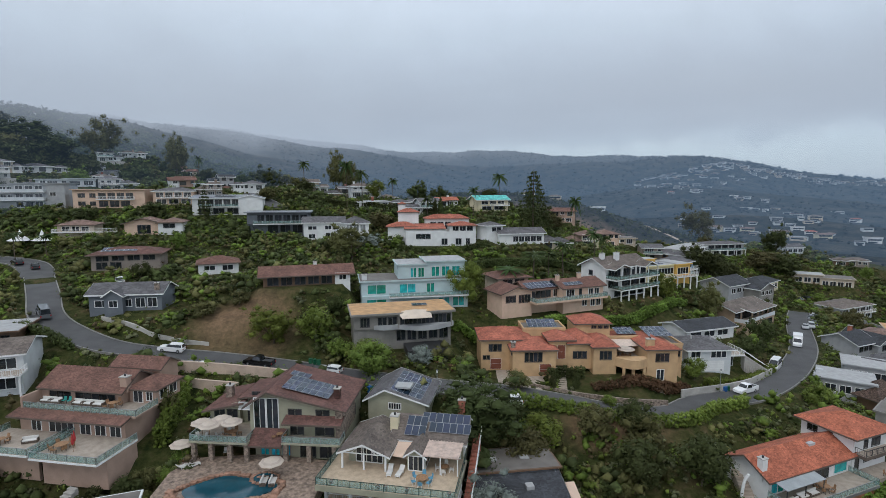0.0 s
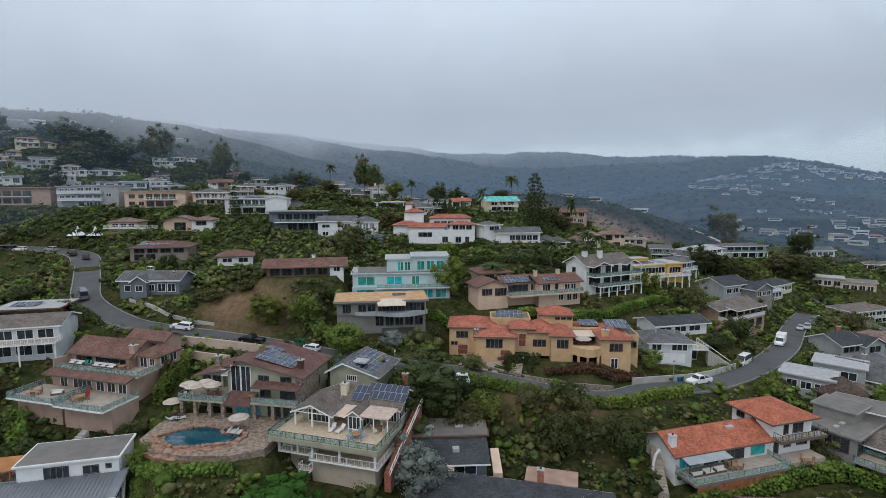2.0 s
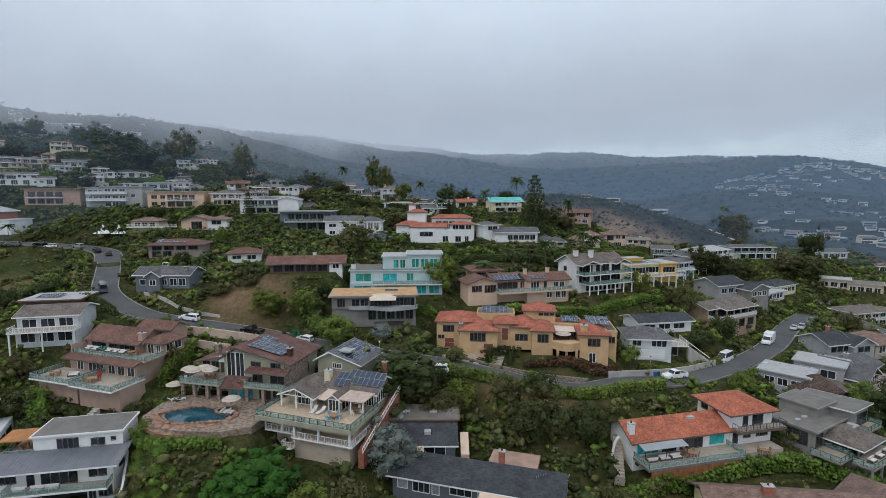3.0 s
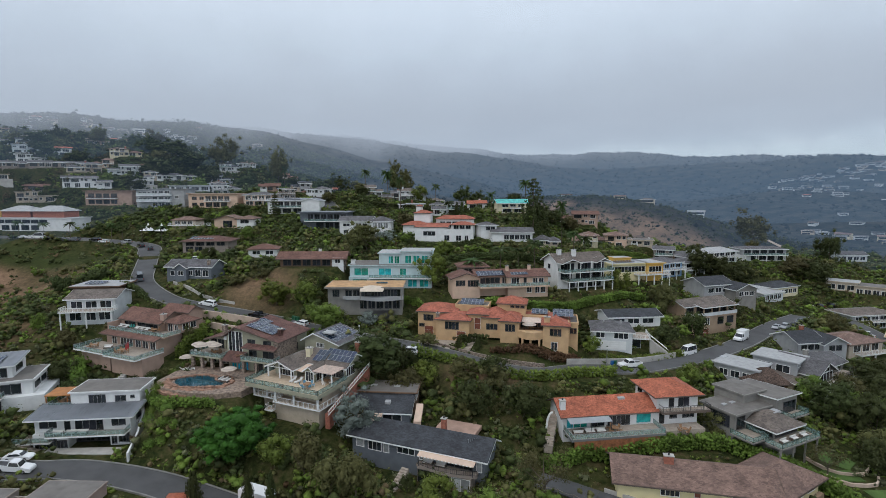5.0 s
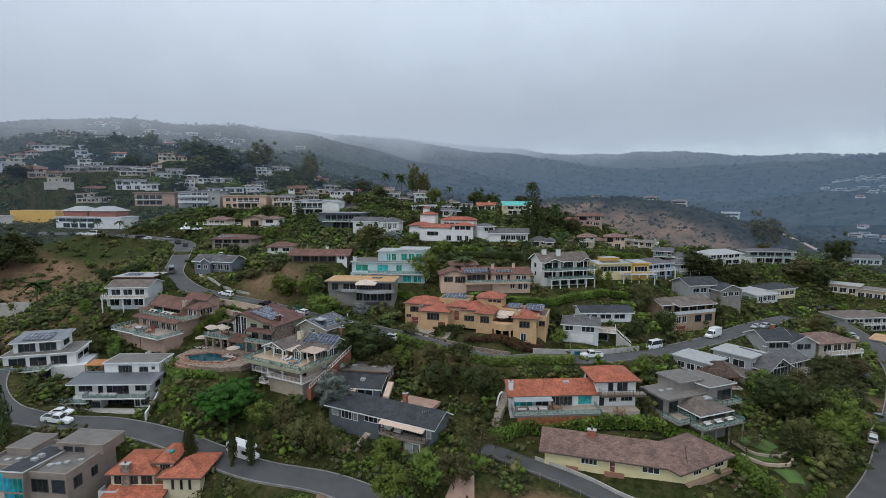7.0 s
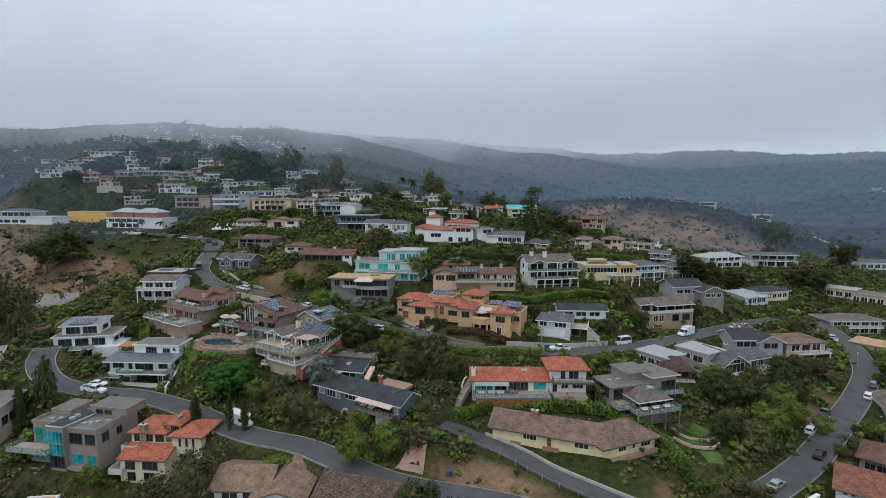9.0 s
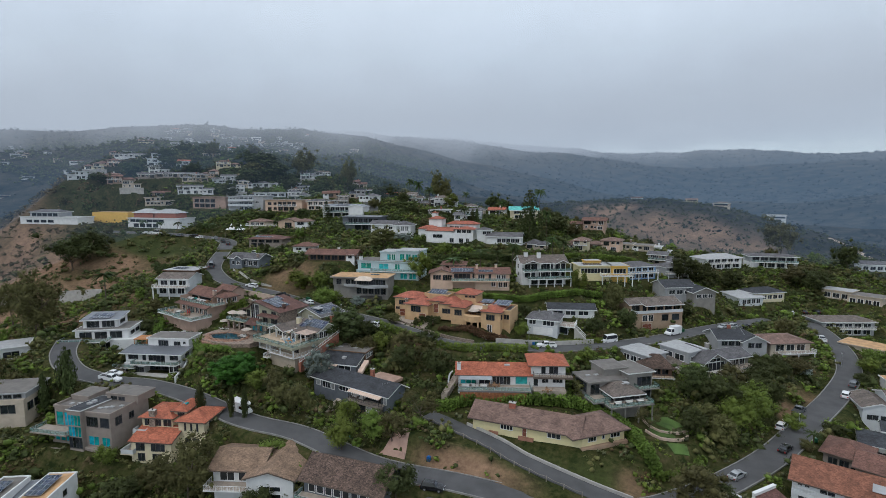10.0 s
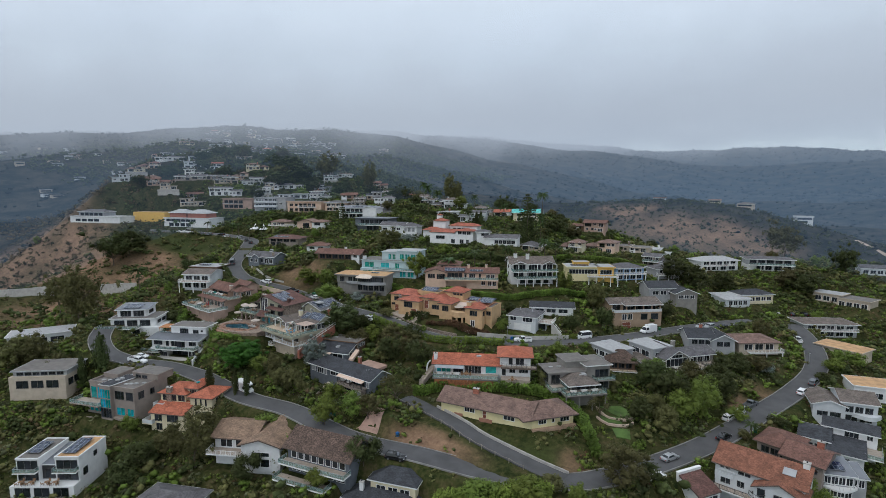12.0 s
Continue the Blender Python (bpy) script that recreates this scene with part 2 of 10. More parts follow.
site("garage", 53.5, 111.3, 63.2, 111.8, 19.6, 10)
site("garage_back", 58, 122, 72, 127, 23, 8)
site("tan_long", 83.3, 141.7, 98.5, 153.1, 19.2, 10)
site("gable_grey", 93.5, 164, 107, 172, 22, 12)
site("gable_grey_b", 118, 196, 136, 210, 18, 10)
site("red_low", 47.2, 70.3, 64.7, 77.5, 15.3, 8)
site("grey_modern", 82.7, 74.9, 94.2, 84.5, 12, 13)
site("yellow_ranch", 55.9, 59.2, 80.8, 60.1, 10.6, 10)
site("dark_low", 9, 60.9, 29.8, 57.8, 12.5, 7)
site("grey_small", 5.6, 66.0, 17.2, 67.8, 14.6, 11)
site("pool_court", -37, 60.5, -17, 61, 19.6, 8)
site("brown_white", 13, 20.5, 28, 26.5, 2, 14)
site("brown_grey", 33, 25, 50, 26.5, 3.2, 10)
site("slate", 50, 26.5, 66, 29.5, -1, 10)
site("red_villa", -16.5, 25.5, -3, 30, 3, 11)
site("taupe", -38, 18, -20, 22, 5, 13)
site("beige_flat", -64, 11, -51, 20, 6, 11)
site("white_c", -26, -3.5, -13, 4, -4, 11)
site("grey_foot", 9, 3, 22, 7, -3, 9)
site("white_low", -98, 24, -88, 40, 13, 10)
site("chalet", 105.5, 110.5, 115, 120, 11, 11)
site("flat_pale", 82.5, 111.5, 90.5, 105.9, 15, 11)
site("flat_pale_b", 93, 118, 101, 112.5, 15.4, 10)
site("brown_balc", 124.5, 141, 136, 148, 13, 10)
site("grey_block", 147, 190, 165, 198, 10, 10)
site("ochre_a", 149, 172, 161, 165, 8, 9)
site("ochre_b", 155, 136, 167, 138, 5.5, 9)
site("mauve", 143, 117, 158, 119, 4.6, 11)
site("slate_white", 138.6, 99.4, 151.5, 97.6, 2.2, 10)
site("brown_tile", 120, 66.5, 136, 62.5, 3.4, 11)
site("white_street", 118.0, 58.4, 121.6, 63.0, 2.6, 5.6)
site("brown_hip", 128.8, 86, 140.2, 81.6, 5.2, 9)
site("slate_gable", 109.5, 135, 122, 140.5, 13.6, 9)
site("dark_hip", 89.5, 103.6, 97, 106.1, 13.6, 5.6)
site("deck_grey", 141.2, 80.2, 149.4, 82.2, 0.6, 7)
site("up_grey", -167, 194, -143, 200, 52, 12)
site("up_beige", -137.4, 196, -114, 202, 52, 11)
site("up_pink", -112, 204, -98, 208, 53, 9)
site("up_white", -92, 193, -68, 199, 49.5, 12)
site("up_modern", -66, 177, -46, 181, 44, 11)
site("up_gable", -46, 173, -25, 177, 42.5, 9)
site("spanish", -12, 168, 10.7, 170, 41, 14)
site("cottage_a", 14, 168, 19.5, 171, 43, 7)
site("cottage_b", 18, 168, 33, 171, 41.5, 8)
site("up_terrace", -125, 170, -108, 174, 43.5, 8)
site("up_bungalow", -102.6, 169, -86, 174, 44.5, 9)
site("up_brown", -196, 192, -172, 197, 53, 10)
site("turquoise", 14, 214, 27, 219, 50, 8)
site("restaurant", -215, 160, -176, 166, 42, 14)
site("hall", -282, 135, -240, 145, 44, 14)
site("mustard", -250, 160, -222, 165, 44, 12)

# how far the ground lies below the floor at the front of houses built out over the slope
DROP = {"deck": 7.0, "terrace": 1.8, "dark_low": 3.1, "grey_modern": 1.5, "red_low": 2.4, "yellow": 2.0, "tan_long": 2.6, "curved": 1.5, "brown_tile": 2.5, "deck_grey": 1.5, "mauve": 2.0, "slate_white": 2.0, "white_street": 2.0, "salmon": 0.8, "peach": 1.0, "garage": 0.0, "brown_white": 1.0}

# smaller houses higher up and behind, each turned to the valley
MID = []


def spot(x, y, z, w, look_at=(60, -30)):
    d = math.atan2(look_at[1] - y, look_at[0] - x) + math.pi / 2
    key = f"mid_{len(MID)}"
    site(key, x - math.cos(d) * w / 2, y - math.sin(d) * w / 2, x + math.cos(d) * w / 2, y + math.sin(d) * w / 2, z, 8)
    MID.append(key)


for x, y, z, w in ((-308, 195, 62, 15), (-286, 199, 62.6, 20), (-263, 190, 57, 17), (-266, 211, 68.4, 17), (-247, 222, 73.8, 28), (-224, 218, 70.6, 17), (-211, 232, 69.3, 16), (-240, 201, 60, 13), (-220, 186, 54.5, 17)):
    spot(x, y, z, w)
for x, y, z, w in ((-233, 257, 82, 18), (-343, 252, 92, 24), (-336, 229, 84, 16), (-293, 241, 84, 16), (-190, 251, 66.5, 23), (-170, 266, 64, 13), (-158, 250, 60, 14), (-208, 290, 74, 18), (-180, 309, 65, 13), (-133, 299, 59, 15)):
    spot(x, y, z, w)
for x, y, z, w in ((-117, 318, 58, 18), (-95, 293, 54.4, 15), (-45, 241, 54, 17), (-14, 228, 50.5, 15), (-8, 208, 49, 14), (50, 235, 44, 18), (72, 226, 35, 22), (52, 193, 37.5, 11), (-70, 262, 56, 14), (-92, 238, 56.5, 13), (-108, 230, 56, 13)):
    spot(x, y, z, w)
for x, y, z, w in ((-142, 232, 58, 15), (-165, 222, 58, 15), (-24, 256, 50, 13), (84, 246, 30, 12), (200, 255, 21, 14), (205, 225, 15, 15), (184, 198, 9, 14), (181, 170, 4, 14), (178, 142, 0, 13), (-198, 322, 73, 14), (-262, 330, 89, 16)):
    spot(x, y, z, w)
for x, y, z, w in ((-255, 183, 69, 15), (-240, 181, 66, 11), (-277, 190, 73, 15), (-206, 203, 62, 22), (-209, 246, 71, 20), (-156, 220, 60, 20), (-184, 218, 63, 10), (-213, 281, 79, 12), (-173, 298, 76, 12), (-270, 224, 77, 14), (-415, 348, 103, 24), (-382, 351, 101, 17)):
    spot(x, y, z, w)
for x, y, z, w in ((-284, 254, 83, 15), (-234, 240, 74, 12), (-260, 207, 73, 12), (-190, 232, 66, 10), (-179, 286, 73, 11), (-112, 228, 60, 10), (-348, 337, 98, 12), (-327, 362, 99, 13), (-352, 280, 92, 13), (-397, 276, 95, 13), (-290, 176, 72, 12), (-84, 230, 58, 13)):
    spot(x, y, z, w)
for x, y, z, w in ((-100, 240, 59, 10), (-34, 236, 55, 14), (-28, 215, 51, 12), (-94, 214, 56, 9), (-57, 240, 57, 9), (2, 226, 51, 9), (62, 208, 36, 16), (88, 214, 30, 12), (38, 176, 39, 9), (-225, 300, 80, 14), (-160, 330, 66, 13), (-300, 300, 94, 14), (-318, 205, 80, 13)):
    spot(x, y, z, w)

# ---- roads ----
LOWER = [(-75, 45, 19), (-66, 38, 17.5), (-56, 35, 15.2), (-45, 38, 13), (-36, 42.5, 11.8), (-20, 43, 11.2), (4, 39.5, 10.5), (20, 41, 9.6), (42, 38, 8.6), (60, 41, 7.6),
         (78, 43, 7), (93, 48, 6.7), (103, 58, 6.5), (111, 69, 6.6), (120, 84, 7), (131, 108, 7.6), (139, 126, 8.2), (146, 145, 9.5), (148, 162, 11), (146.5, 178, 12.5), (143, 192, 14)]
UPPER = [(130, 188, 14.5), (120, 174, 15.5), (109, 157, 16.5), (96, 136, 17.3), (84, 121, 17.6), (73, 110, 18), (62, 102, 18.2), (50, 97, 18.8), (41, 90, 19.6), (31, 89.5, 20.3), (22, 91, 21.5), (12, 91.5, 23),
         (0, 90.5, 24.5), (-10, 91.5, 25.2), (-20, 94, 25.5), (-32, 97.5, 26), (-45, 99, 27), (-55, 98, 28.3), (-65, 98, 29.8), (-76, 103, 31.5), (-84, 109, 33), (-92, 119, 35), (-105, 135, 36.8)]
UPPER_END = [(-105, 135, 36.8), (-120, 150, 38), (-140, 158, 38.5), (-165, 157, 39.5), (-190, 152, 40), (-215, 146, 40.5)]
RIDGE_ROAD = [(-64, 205, 52), (-80, 225, 56), (-100, 245, 60), (-118, 262, 62)]


def curve(points, step=2.0):
    """A smooth line through points."""
    p = np.array(points, float)
    p = np.vstack([2 * p[0] - p[1], p, 2 * p[-1] - p[-2]])
    out = []
    for i in range(1, len(p) - 2):
        n = max(2, int(np.linalg.norm(p[i + 1] - p[i]) / step))
        for k in range(n):
            t = k / n
            a, b, c, d = p[i - 1], p[i], p[i + 1], p[i + 2]
            out.append(0.5 * (2 * b + (c - a) * t + (2 * a - 5 * b + 4 * c - d) * t * t + (3 * b - a - 3 * c + d) * t ** 3))
    out.append(p[-2])
    return np.array(out)


DRIVE = [(43, 61.2, 10.5), (47.2, 60.1, 10.4), (53, 57.8, 10.4), (58.5, 56.0, 10.3), (64, 54.2, 9.9), (69.7, 52.4, 9.0), (78.4, 50.6, 8.1), (85.6, 49.5, 7.3), (92, 48.6, 6.8)]
ROADS = [(curve(LOWER), 3.25), (curve(UPPER), 3.15), (curve(UPPER_END), 4.0), (curve(RIDGE_ROAD), 3.2), (curve(DRIVE), 2.3)]

# ---- ground: a smooth hillside through the buildings' feet, the roads and the far heights ----
HEIGHTS = [(-232, 210, 68), (-183, 239, 62), (-320, 290, 99), (-430, 430, 104), (-250, 400, 84), (-122, 371, 48), (-87, 260, 55), (-138, 270, 58), (20, 330, 32), (60, 400, 12), (-60, 450, 28),
           (-20, 560, 48), (80, 580, 52), (165, 560, 36), (230, 520, 6), (60, 470, 30), (150, 440, 10), (240, 430, -4), (0, 760, 20), (200, 720, 5), (350, 600, 0), (300, 450, -6)]
HEIGHTS += [(250, 300, 10), (260, 200, 2), (230, 120, -5), (200, 60, -12), (180, 20, -15), (450, 900, 25), (573, 1392, 98), (653, 1450, 132), (900, 1420, 104), (1175, 1400, 72), (500, 1100, 50), (800, 1100, 40), (700, 850, 5),
            (1100, 1000, 20), (-600, 2100, 235), (-100, 2100, 190), (193, 2100, 198), (500, 2150, 178), (800, 2200, 152), (0, 3000, 100), (900, 3000, 60), (-900, 2900, 90), (1500, 1900, 40), (0, 1500, 70), (300, 1500, 60)]
HEIGHTS += [(-300, 1600, 158), (-560, 1200, 172), (-900, 1400, 235), (-590, 930, 166), (-330, 760, 84), (-640, 650, 140), (-720, 600, 156), (-604, 300, 70), (-800, 330, 110), (-450, 150, 22), (-350, 120, 12), (-260, 110, 15), (-420, 260, 60), (-1100, 600, 180),
            (-300, 30, 8), (-500, 0, 35), (-700, 50, 80), (0, -40, -8), (100, -60, -12), (-80, -30, -6), (200, -80, -16), (-40, 3, 2), (60, 5, -5), (130, 40, -2), (-150, 80, 14), (-190, 60, 14)]
HEIGHTS += [(-130, 100, 22), (-160, 120, 26), (-200, 130, 36), (-230, 138, 40), (1500, 200, 0), (2500, 2500, 20), (-2500, 2500, 100), (-2500, -500, 100), (2500, -800, -15), (0, -1500, -30), (-44, 118, 34.5), (-35, 110, 29), (-60, 122, 35), (100, 300, 24), (60, 260, 40)]


def supports():
    pts = [(x, y, z) for x, y, z in HEIGHTS]
    for name in S:
        (x, y), u, v, w, z, d = footing(name)
        for a in (0.1, 0.9):
            pts.append((x + u[0] * w * a, y + u[1] * w * a, z - 0.3 - DROP.get(name, 0)))
            pts.append((x + u[0] * w * a + v[0] * d, y + u[1] * w * a + v[1] * d, z + 0.6))
    for line, half in ROADS:
        pts += [tuple(p) for p in line[::4]]
    return np.array(pts)


SUP = supports()


def kernel(r2):
    return r2 * np.log(r2 + 1e-6)


def plate(pts, smooth):
    n = len(pts)
    xy = pts[:, :2] / 100
    k = kernel(((xy[:, None] - xy[None]) ** 2).sum(2)) + smooth * np.eye(n)
    p = np.hstack([np.ones((n, 1)), xy])
    m = np.block([[k, p], [p.T, np.zeros((3, 3))]])
    return xy, np.linalg.solve(m, np.concatenate([pts[:, 2], np.zeros(3)]))


PXY, PW = plate(SUP, 0.004)


def smooth01(t):
    t = np.clip(t, 0, 1)
    return t * t * (3 - 2 * t)


def heights(q):
    """Ground heights at an array of x, y."""
    q = np.asarray(q, float).reshape(-1, 2)
    z = np.empty(len(q))
    for i in range(0, len(q), 4000):
        c = q[i:i + 4000] / 100
        z[i:i + 4000] = kernel(((c[:, None] - PXY[None]) ** 2).sum(2)) @ PW[:-3] + PW[-3] + c @ PW[-2:]
    far = smooth01((np.hypot(q[:, 0] - 20, q[:, 1] - 120) - 330) / 500)
    z += far * (8 * np.sin(q[:, 0] / 83 + 0.7 * np.sin(q[:, 1] / 120)) * np.sin(q[:, 1] / 97) + 3 * np.sin(q[:, 0] / 31 + q[:, 1] / 47))
    z += 0.35 * np.sin(q[:, 0] / 3.1) * np.sin(q[:, 1] / 3.7)
    for name in S:
        (x, y), u, v, w, zz, d = footing(name)
        a = (q[:, 0] - x) * u[0] + (q[:, 1] - y) * u[1]
        b = (q[:, 0] - x) * v[0] + (q[:, 1] - y) * v[1]
        out = np.hypot(np.maximum(0, np.maximum(-a, a - w)), np.maximum(0, np.maximum(-b, b - d)))
        k = 1 - smooth01(out / 4.0)
        z = z * (1 - k) + (zz - 0.15 - DROP.get(name, 0) * (1 - smooth01(b / d))) * k
    for line, half in ROADS:
        near = np.full(len(q), 1e9)
        zr = np.zeros(len(q))
        box = (q[:, 0] > line[:, 0].min() - 15) & (q[:, 0] < line[:, 0].max() + 15) & (q[:, 1] > line[:, 1].min() - 15) & (q[:, 1] < line[:, 1].max() + 15)
        idx = np.nonzero(box)[0]
        if not len(idx):
            continue
        d2 = ((q[idx, None] - line[None, :, :2]) ** 2).sum(2)
        j = d2.argmin(1)
        near[idx], zr[idx] = np.sqrt(d2[np.arange(len(idx)), j]), line[j, 2]
        k = 1 - smooth01((near - half - 1.6) / 5.0)
        z = z * (1 - k) + (zr - 0.22) * k
    return z


def height(x, y):
    return float(heights([(x, y)])[0])


def axis(lo, hi, step, far_lo, far_hi):
    a, s, x = list(np.arange(lo, hi + 0.1, step)), step, hi
    while x < far_hi:
        s *= 1.1
        x += s
        a.append(x)
    s, x = step, lo
    while x > far_lo:
        s *= 1.1
        x -= s
        a.insert(0, x)
    return np.array(a)


GX, GY = axis(-240, 200, 1.8, -4200, 4200), axis(-10, 290, 1.8, -3000, 4300)
gx, gy = np.meshgrid(GX, GY)
gz = heights(np.stack([gx.ravel(), gy.ravel()], 1))


def lie(q):
    """Height of the ground sheet itself, between its own grid lines."""
    q = np.asarray(q, float).reshape(-1, 2)
    i = np.clip(np.searchsorted(GX, q[:, 0]) - 1, 0, len(GX) - 2)
    j = np.clip(np.searchsorted(GY, q[:, 1]) - 1, 0, len(GY) - 2)
    a, b = (q[:, 0] - GX[i]) / (GX[i + 1] - GX[i]), (q[:, 1] - GY[j]) / (GY[j + 1] - GY[j])
    g = gz.reshape(len(GY), len(GX))
    return (g[j, i] * (1 - a) + g[j, i + 1] * a) * (1 - b) + (g[j + 1, i] * (1 - a) + g[j + 1, i + 1] * a) * b


def fast_mesh(name, co, faces):
    """A mesh from arrays of quads; a last corner of -1 makes a triangle."""
    me = bpy.data.meshes.new(name)
    nf = len(faces)
    corners = (faces >= 0).sum(1)
    loops = faces[faces >= 0]
    me.vertices.add(len(co))
    me.vertices.foreach_set("co", np.ascontiguousarray(co, np.float32).ravel())
    me.loops.add(len(loops))
    me.loops.foreach_set("vertex_index", np.ascontiguousarray(loops, np.int32))
    me.polygons.add(nf)
    me.polygons.foreach_set("loop_start", np.concatenate([[0], np.cumsum(corners)[:-1]]).astype(np.int32))
    me.polygons.foreach_set("loop_total", corners.astype(np.int32))
    me.update(calc_edges=True)
    return me


nx, ny = len(GX), len(GY)
ii = (np.arange(ny - 1)[:, None] * nx + np.arange(nx - 1)[None]).ravel()
ground_me = fast_mesh("ground", np.stack([gx.ravel(), gy.ravel(), gz], 1), np.stack([ii, ii + 1, ii + nx + 1, ii + nx], 1))
ground_me.polygons.foreach_set("use_smooth", np.ones(len(ii), bool))


def near(q, x, y, rx, ry):
    return 1 - smooth01(np.hypot((q[:, 0] - x) / rx, (q[:, 1] - y) / ry) * 1.6 - 0.6)


def soil(q):
    """How far bare dry earth shows, and how far lawn."""
    wave = 0.75 + 0.35 * np.sin(q[:, 0] / 7.3 + np.sin(q[:, 1] / 5.1)) * np.sin(q[:, 1] / 6.1)
    d = np.zeros(len(q))
    for x, y, rx, ry in ((-42, 109, 14, 12), (-160, 105, 60, 38), (95, 470, 105, 55), (20, 520, 50, 30), (-190, 100, 60, 34), (-225, 112, 62, 30), (-270, 112, 60, 46), (-330, 120, 70, 60), (-110, 70, 30, 30), (30, 84, 12, 5), (300, 470, 90, 70), (62, 45, 18, 6), (-130, 60, 60, 30), (131.5, 121, 5, 6), (126, 108, 5, 8), (92, 54, 6, 6)):
        d = np.maximum(d, near(q, x, y, rx, ry))
    g = np.zeros(len(q))
    for x, y, rx, ry in ((72, 53, 12, 6), (84, 53, 8, 7), (97, 82, 8, 8), (-165, 138, 40, 11), (84, 256, 22, 16), (44, 98, 6, 3)):
        g = np.maximum(g, near(q, x, y, rx, ry))
    return np.clip(d * wave, 0, 1), g


sq = np.stack([gx.ravel(), gy.ravel()], 1)
s_dry, s_lawn = soil(sq)
# 1 on far ground: a distance mask, not a soil
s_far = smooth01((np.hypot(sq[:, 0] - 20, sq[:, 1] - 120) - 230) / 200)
soil_and_distance = ground_me.color_attributes.new("soil", "FLOAT_COLOR", "POINT")
soil_and_distance.data.foreach_set("color", np.stack([s_dry, s_lawn, s_far, np.ones(len(sq))], 1).astype(np.float32).ravel())


def ground_material():
    m = mat("hillside_earth", (0.05, 0.05, 0.03), rough=0.95, var=0.3, scale=0.22, fine=1.6, bump=0.7, spec=0.08)
    n, l = m.node_tree.nodes, m.node_tree.links
    ramp = next(x for x in n if x.bl_idname == "ShaderNodeValToRGB")
    hsv = next(x for x in n if x.bl_idname == "ShaderNodeHueSaturation")
    big = ramp.inputs[0].links[0].from_node
    e = ramp.color_ramp.elements
    e[0].color, e[0].position = (0.016, 0.024, 0.007, 1), 0.40
    e[1].color, e[1].position = (0.088, 0.068, 0.034, 1), 0.64
    e.new(0.5).color = (0.042, 0.048, 0.015, 1)
    at = n.new("ShaderNodeAttribute")
    at.attribute_name = "soil"
    sp = n.new("ShaderNodeSeparateColor")
    l.new(at.outputs["Color"], sp.inputs[0])
    clump, blend = n.new("ShaderNodeTexNoise"), n.new("ShaderNodeMix")
    clump.inputs["Scale"].default_value, clump.inputs["Detail"].default_value, clump.inputs["Roughness"].default_value = 0.75, 6, 0.68
    blend.inputs[0].default_value = 0.62
    l.new(big.inputs["Vector"].links[0].from_socket, clump.inputs["Vector"])
    l.new(big.outputs[0], blend.inputs[2])
    l.new(clump.outputs[0], blend.inputs[3])
    l.new(blend.outputs[0], ramp.inputs[0])
    wide = n.new("ShaderNodeTexNoise")
    wide.inputs["Scale"].default_value, wide.inputs["Detail"].default_value, wide.inputs["Roughness"].default_value = 0.035, 7, 0.7
    l.new(big.inputs["Vector"].links[0].from_socket, wide.inputs["Vector"])
    bp = next(x for x in n if x.bl_idname == "ShaderNodeBump")
    bp.inputs["Distance"].default_value = 0.35
    l.new(clump.outputs[0], bp.inputs["Height"])
    last = ramp.outputs[0]
    # channel 2 darkens the ground by distance, offsetting the glow of the mist sheets
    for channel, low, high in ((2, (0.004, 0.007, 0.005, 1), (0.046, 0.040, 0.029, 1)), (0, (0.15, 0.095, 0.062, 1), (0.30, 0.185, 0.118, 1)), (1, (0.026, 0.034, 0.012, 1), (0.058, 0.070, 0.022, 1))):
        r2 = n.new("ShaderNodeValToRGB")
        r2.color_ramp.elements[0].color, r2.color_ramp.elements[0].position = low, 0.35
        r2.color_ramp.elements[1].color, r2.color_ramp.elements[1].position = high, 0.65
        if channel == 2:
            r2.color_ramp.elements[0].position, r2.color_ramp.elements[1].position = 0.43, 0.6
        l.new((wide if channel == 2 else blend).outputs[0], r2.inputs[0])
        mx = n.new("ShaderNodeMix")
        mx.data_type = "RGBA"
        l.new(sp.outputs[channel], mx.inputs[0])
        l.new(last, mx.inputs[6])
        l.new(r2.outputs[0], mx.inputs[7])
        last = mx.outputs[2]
    l.new(last, hsv.inputs["Color"])
    return m


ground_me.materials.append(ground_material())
ground = tagged(new("ground", ground_me), "dry brown and green hillside with scrub and bare earth", "ground", kind="structure")


def strip(name, line, left, right, lift, material, parent=None, label=""):
    """A ribbon along a line, from left to right of it."""
    d = np.gradient(line[:, :2], axis=0)
    d /= np.linalg.norm(d, axis=1)[:, None]
    nrm = np.stack([-d[:, 1], d[:, 0]], 1)
    a = np.column_stack([line[:, :2] + nrm * left, line[:, 2] + lift])
    b = np.column_stack([line[:, :2] + nrm * right, line[:, 2] + lift])
    n = len(line)
    top = [tuple(p) for p in a] + [tuple(p) for p in b]
    return slabbed(name, top, [(i, n + i, n + i + 1, i + 1) for i in range(n - 1)], 0.5, material, parent, label)


for k, (line, half) in enumerate(ROADS[:4]):
    tagged(strip("road", line, half, -half, 0.0, ASPHALT), "worn grey asphalt hillside street", "road", kind="structure")
    for s in (1, -1):
        tagged(strip("kerb", line, s * half + 0.12, s * half - 0.12, 0.14, KERB), "pale concrete kerb along the street", "kerb", kind="structure")

BROWN_ROOFS = ("red_clay_tiles", "orange_clay_tiles", "brown_tiles", "maroon_shingles", "rose_brown_shingles", "dark_brown_shingles", "rust_tiles", "oak_brown_shingles")
# ---- building parts, in the building's own metres: u along the front, v to the back, w up ----


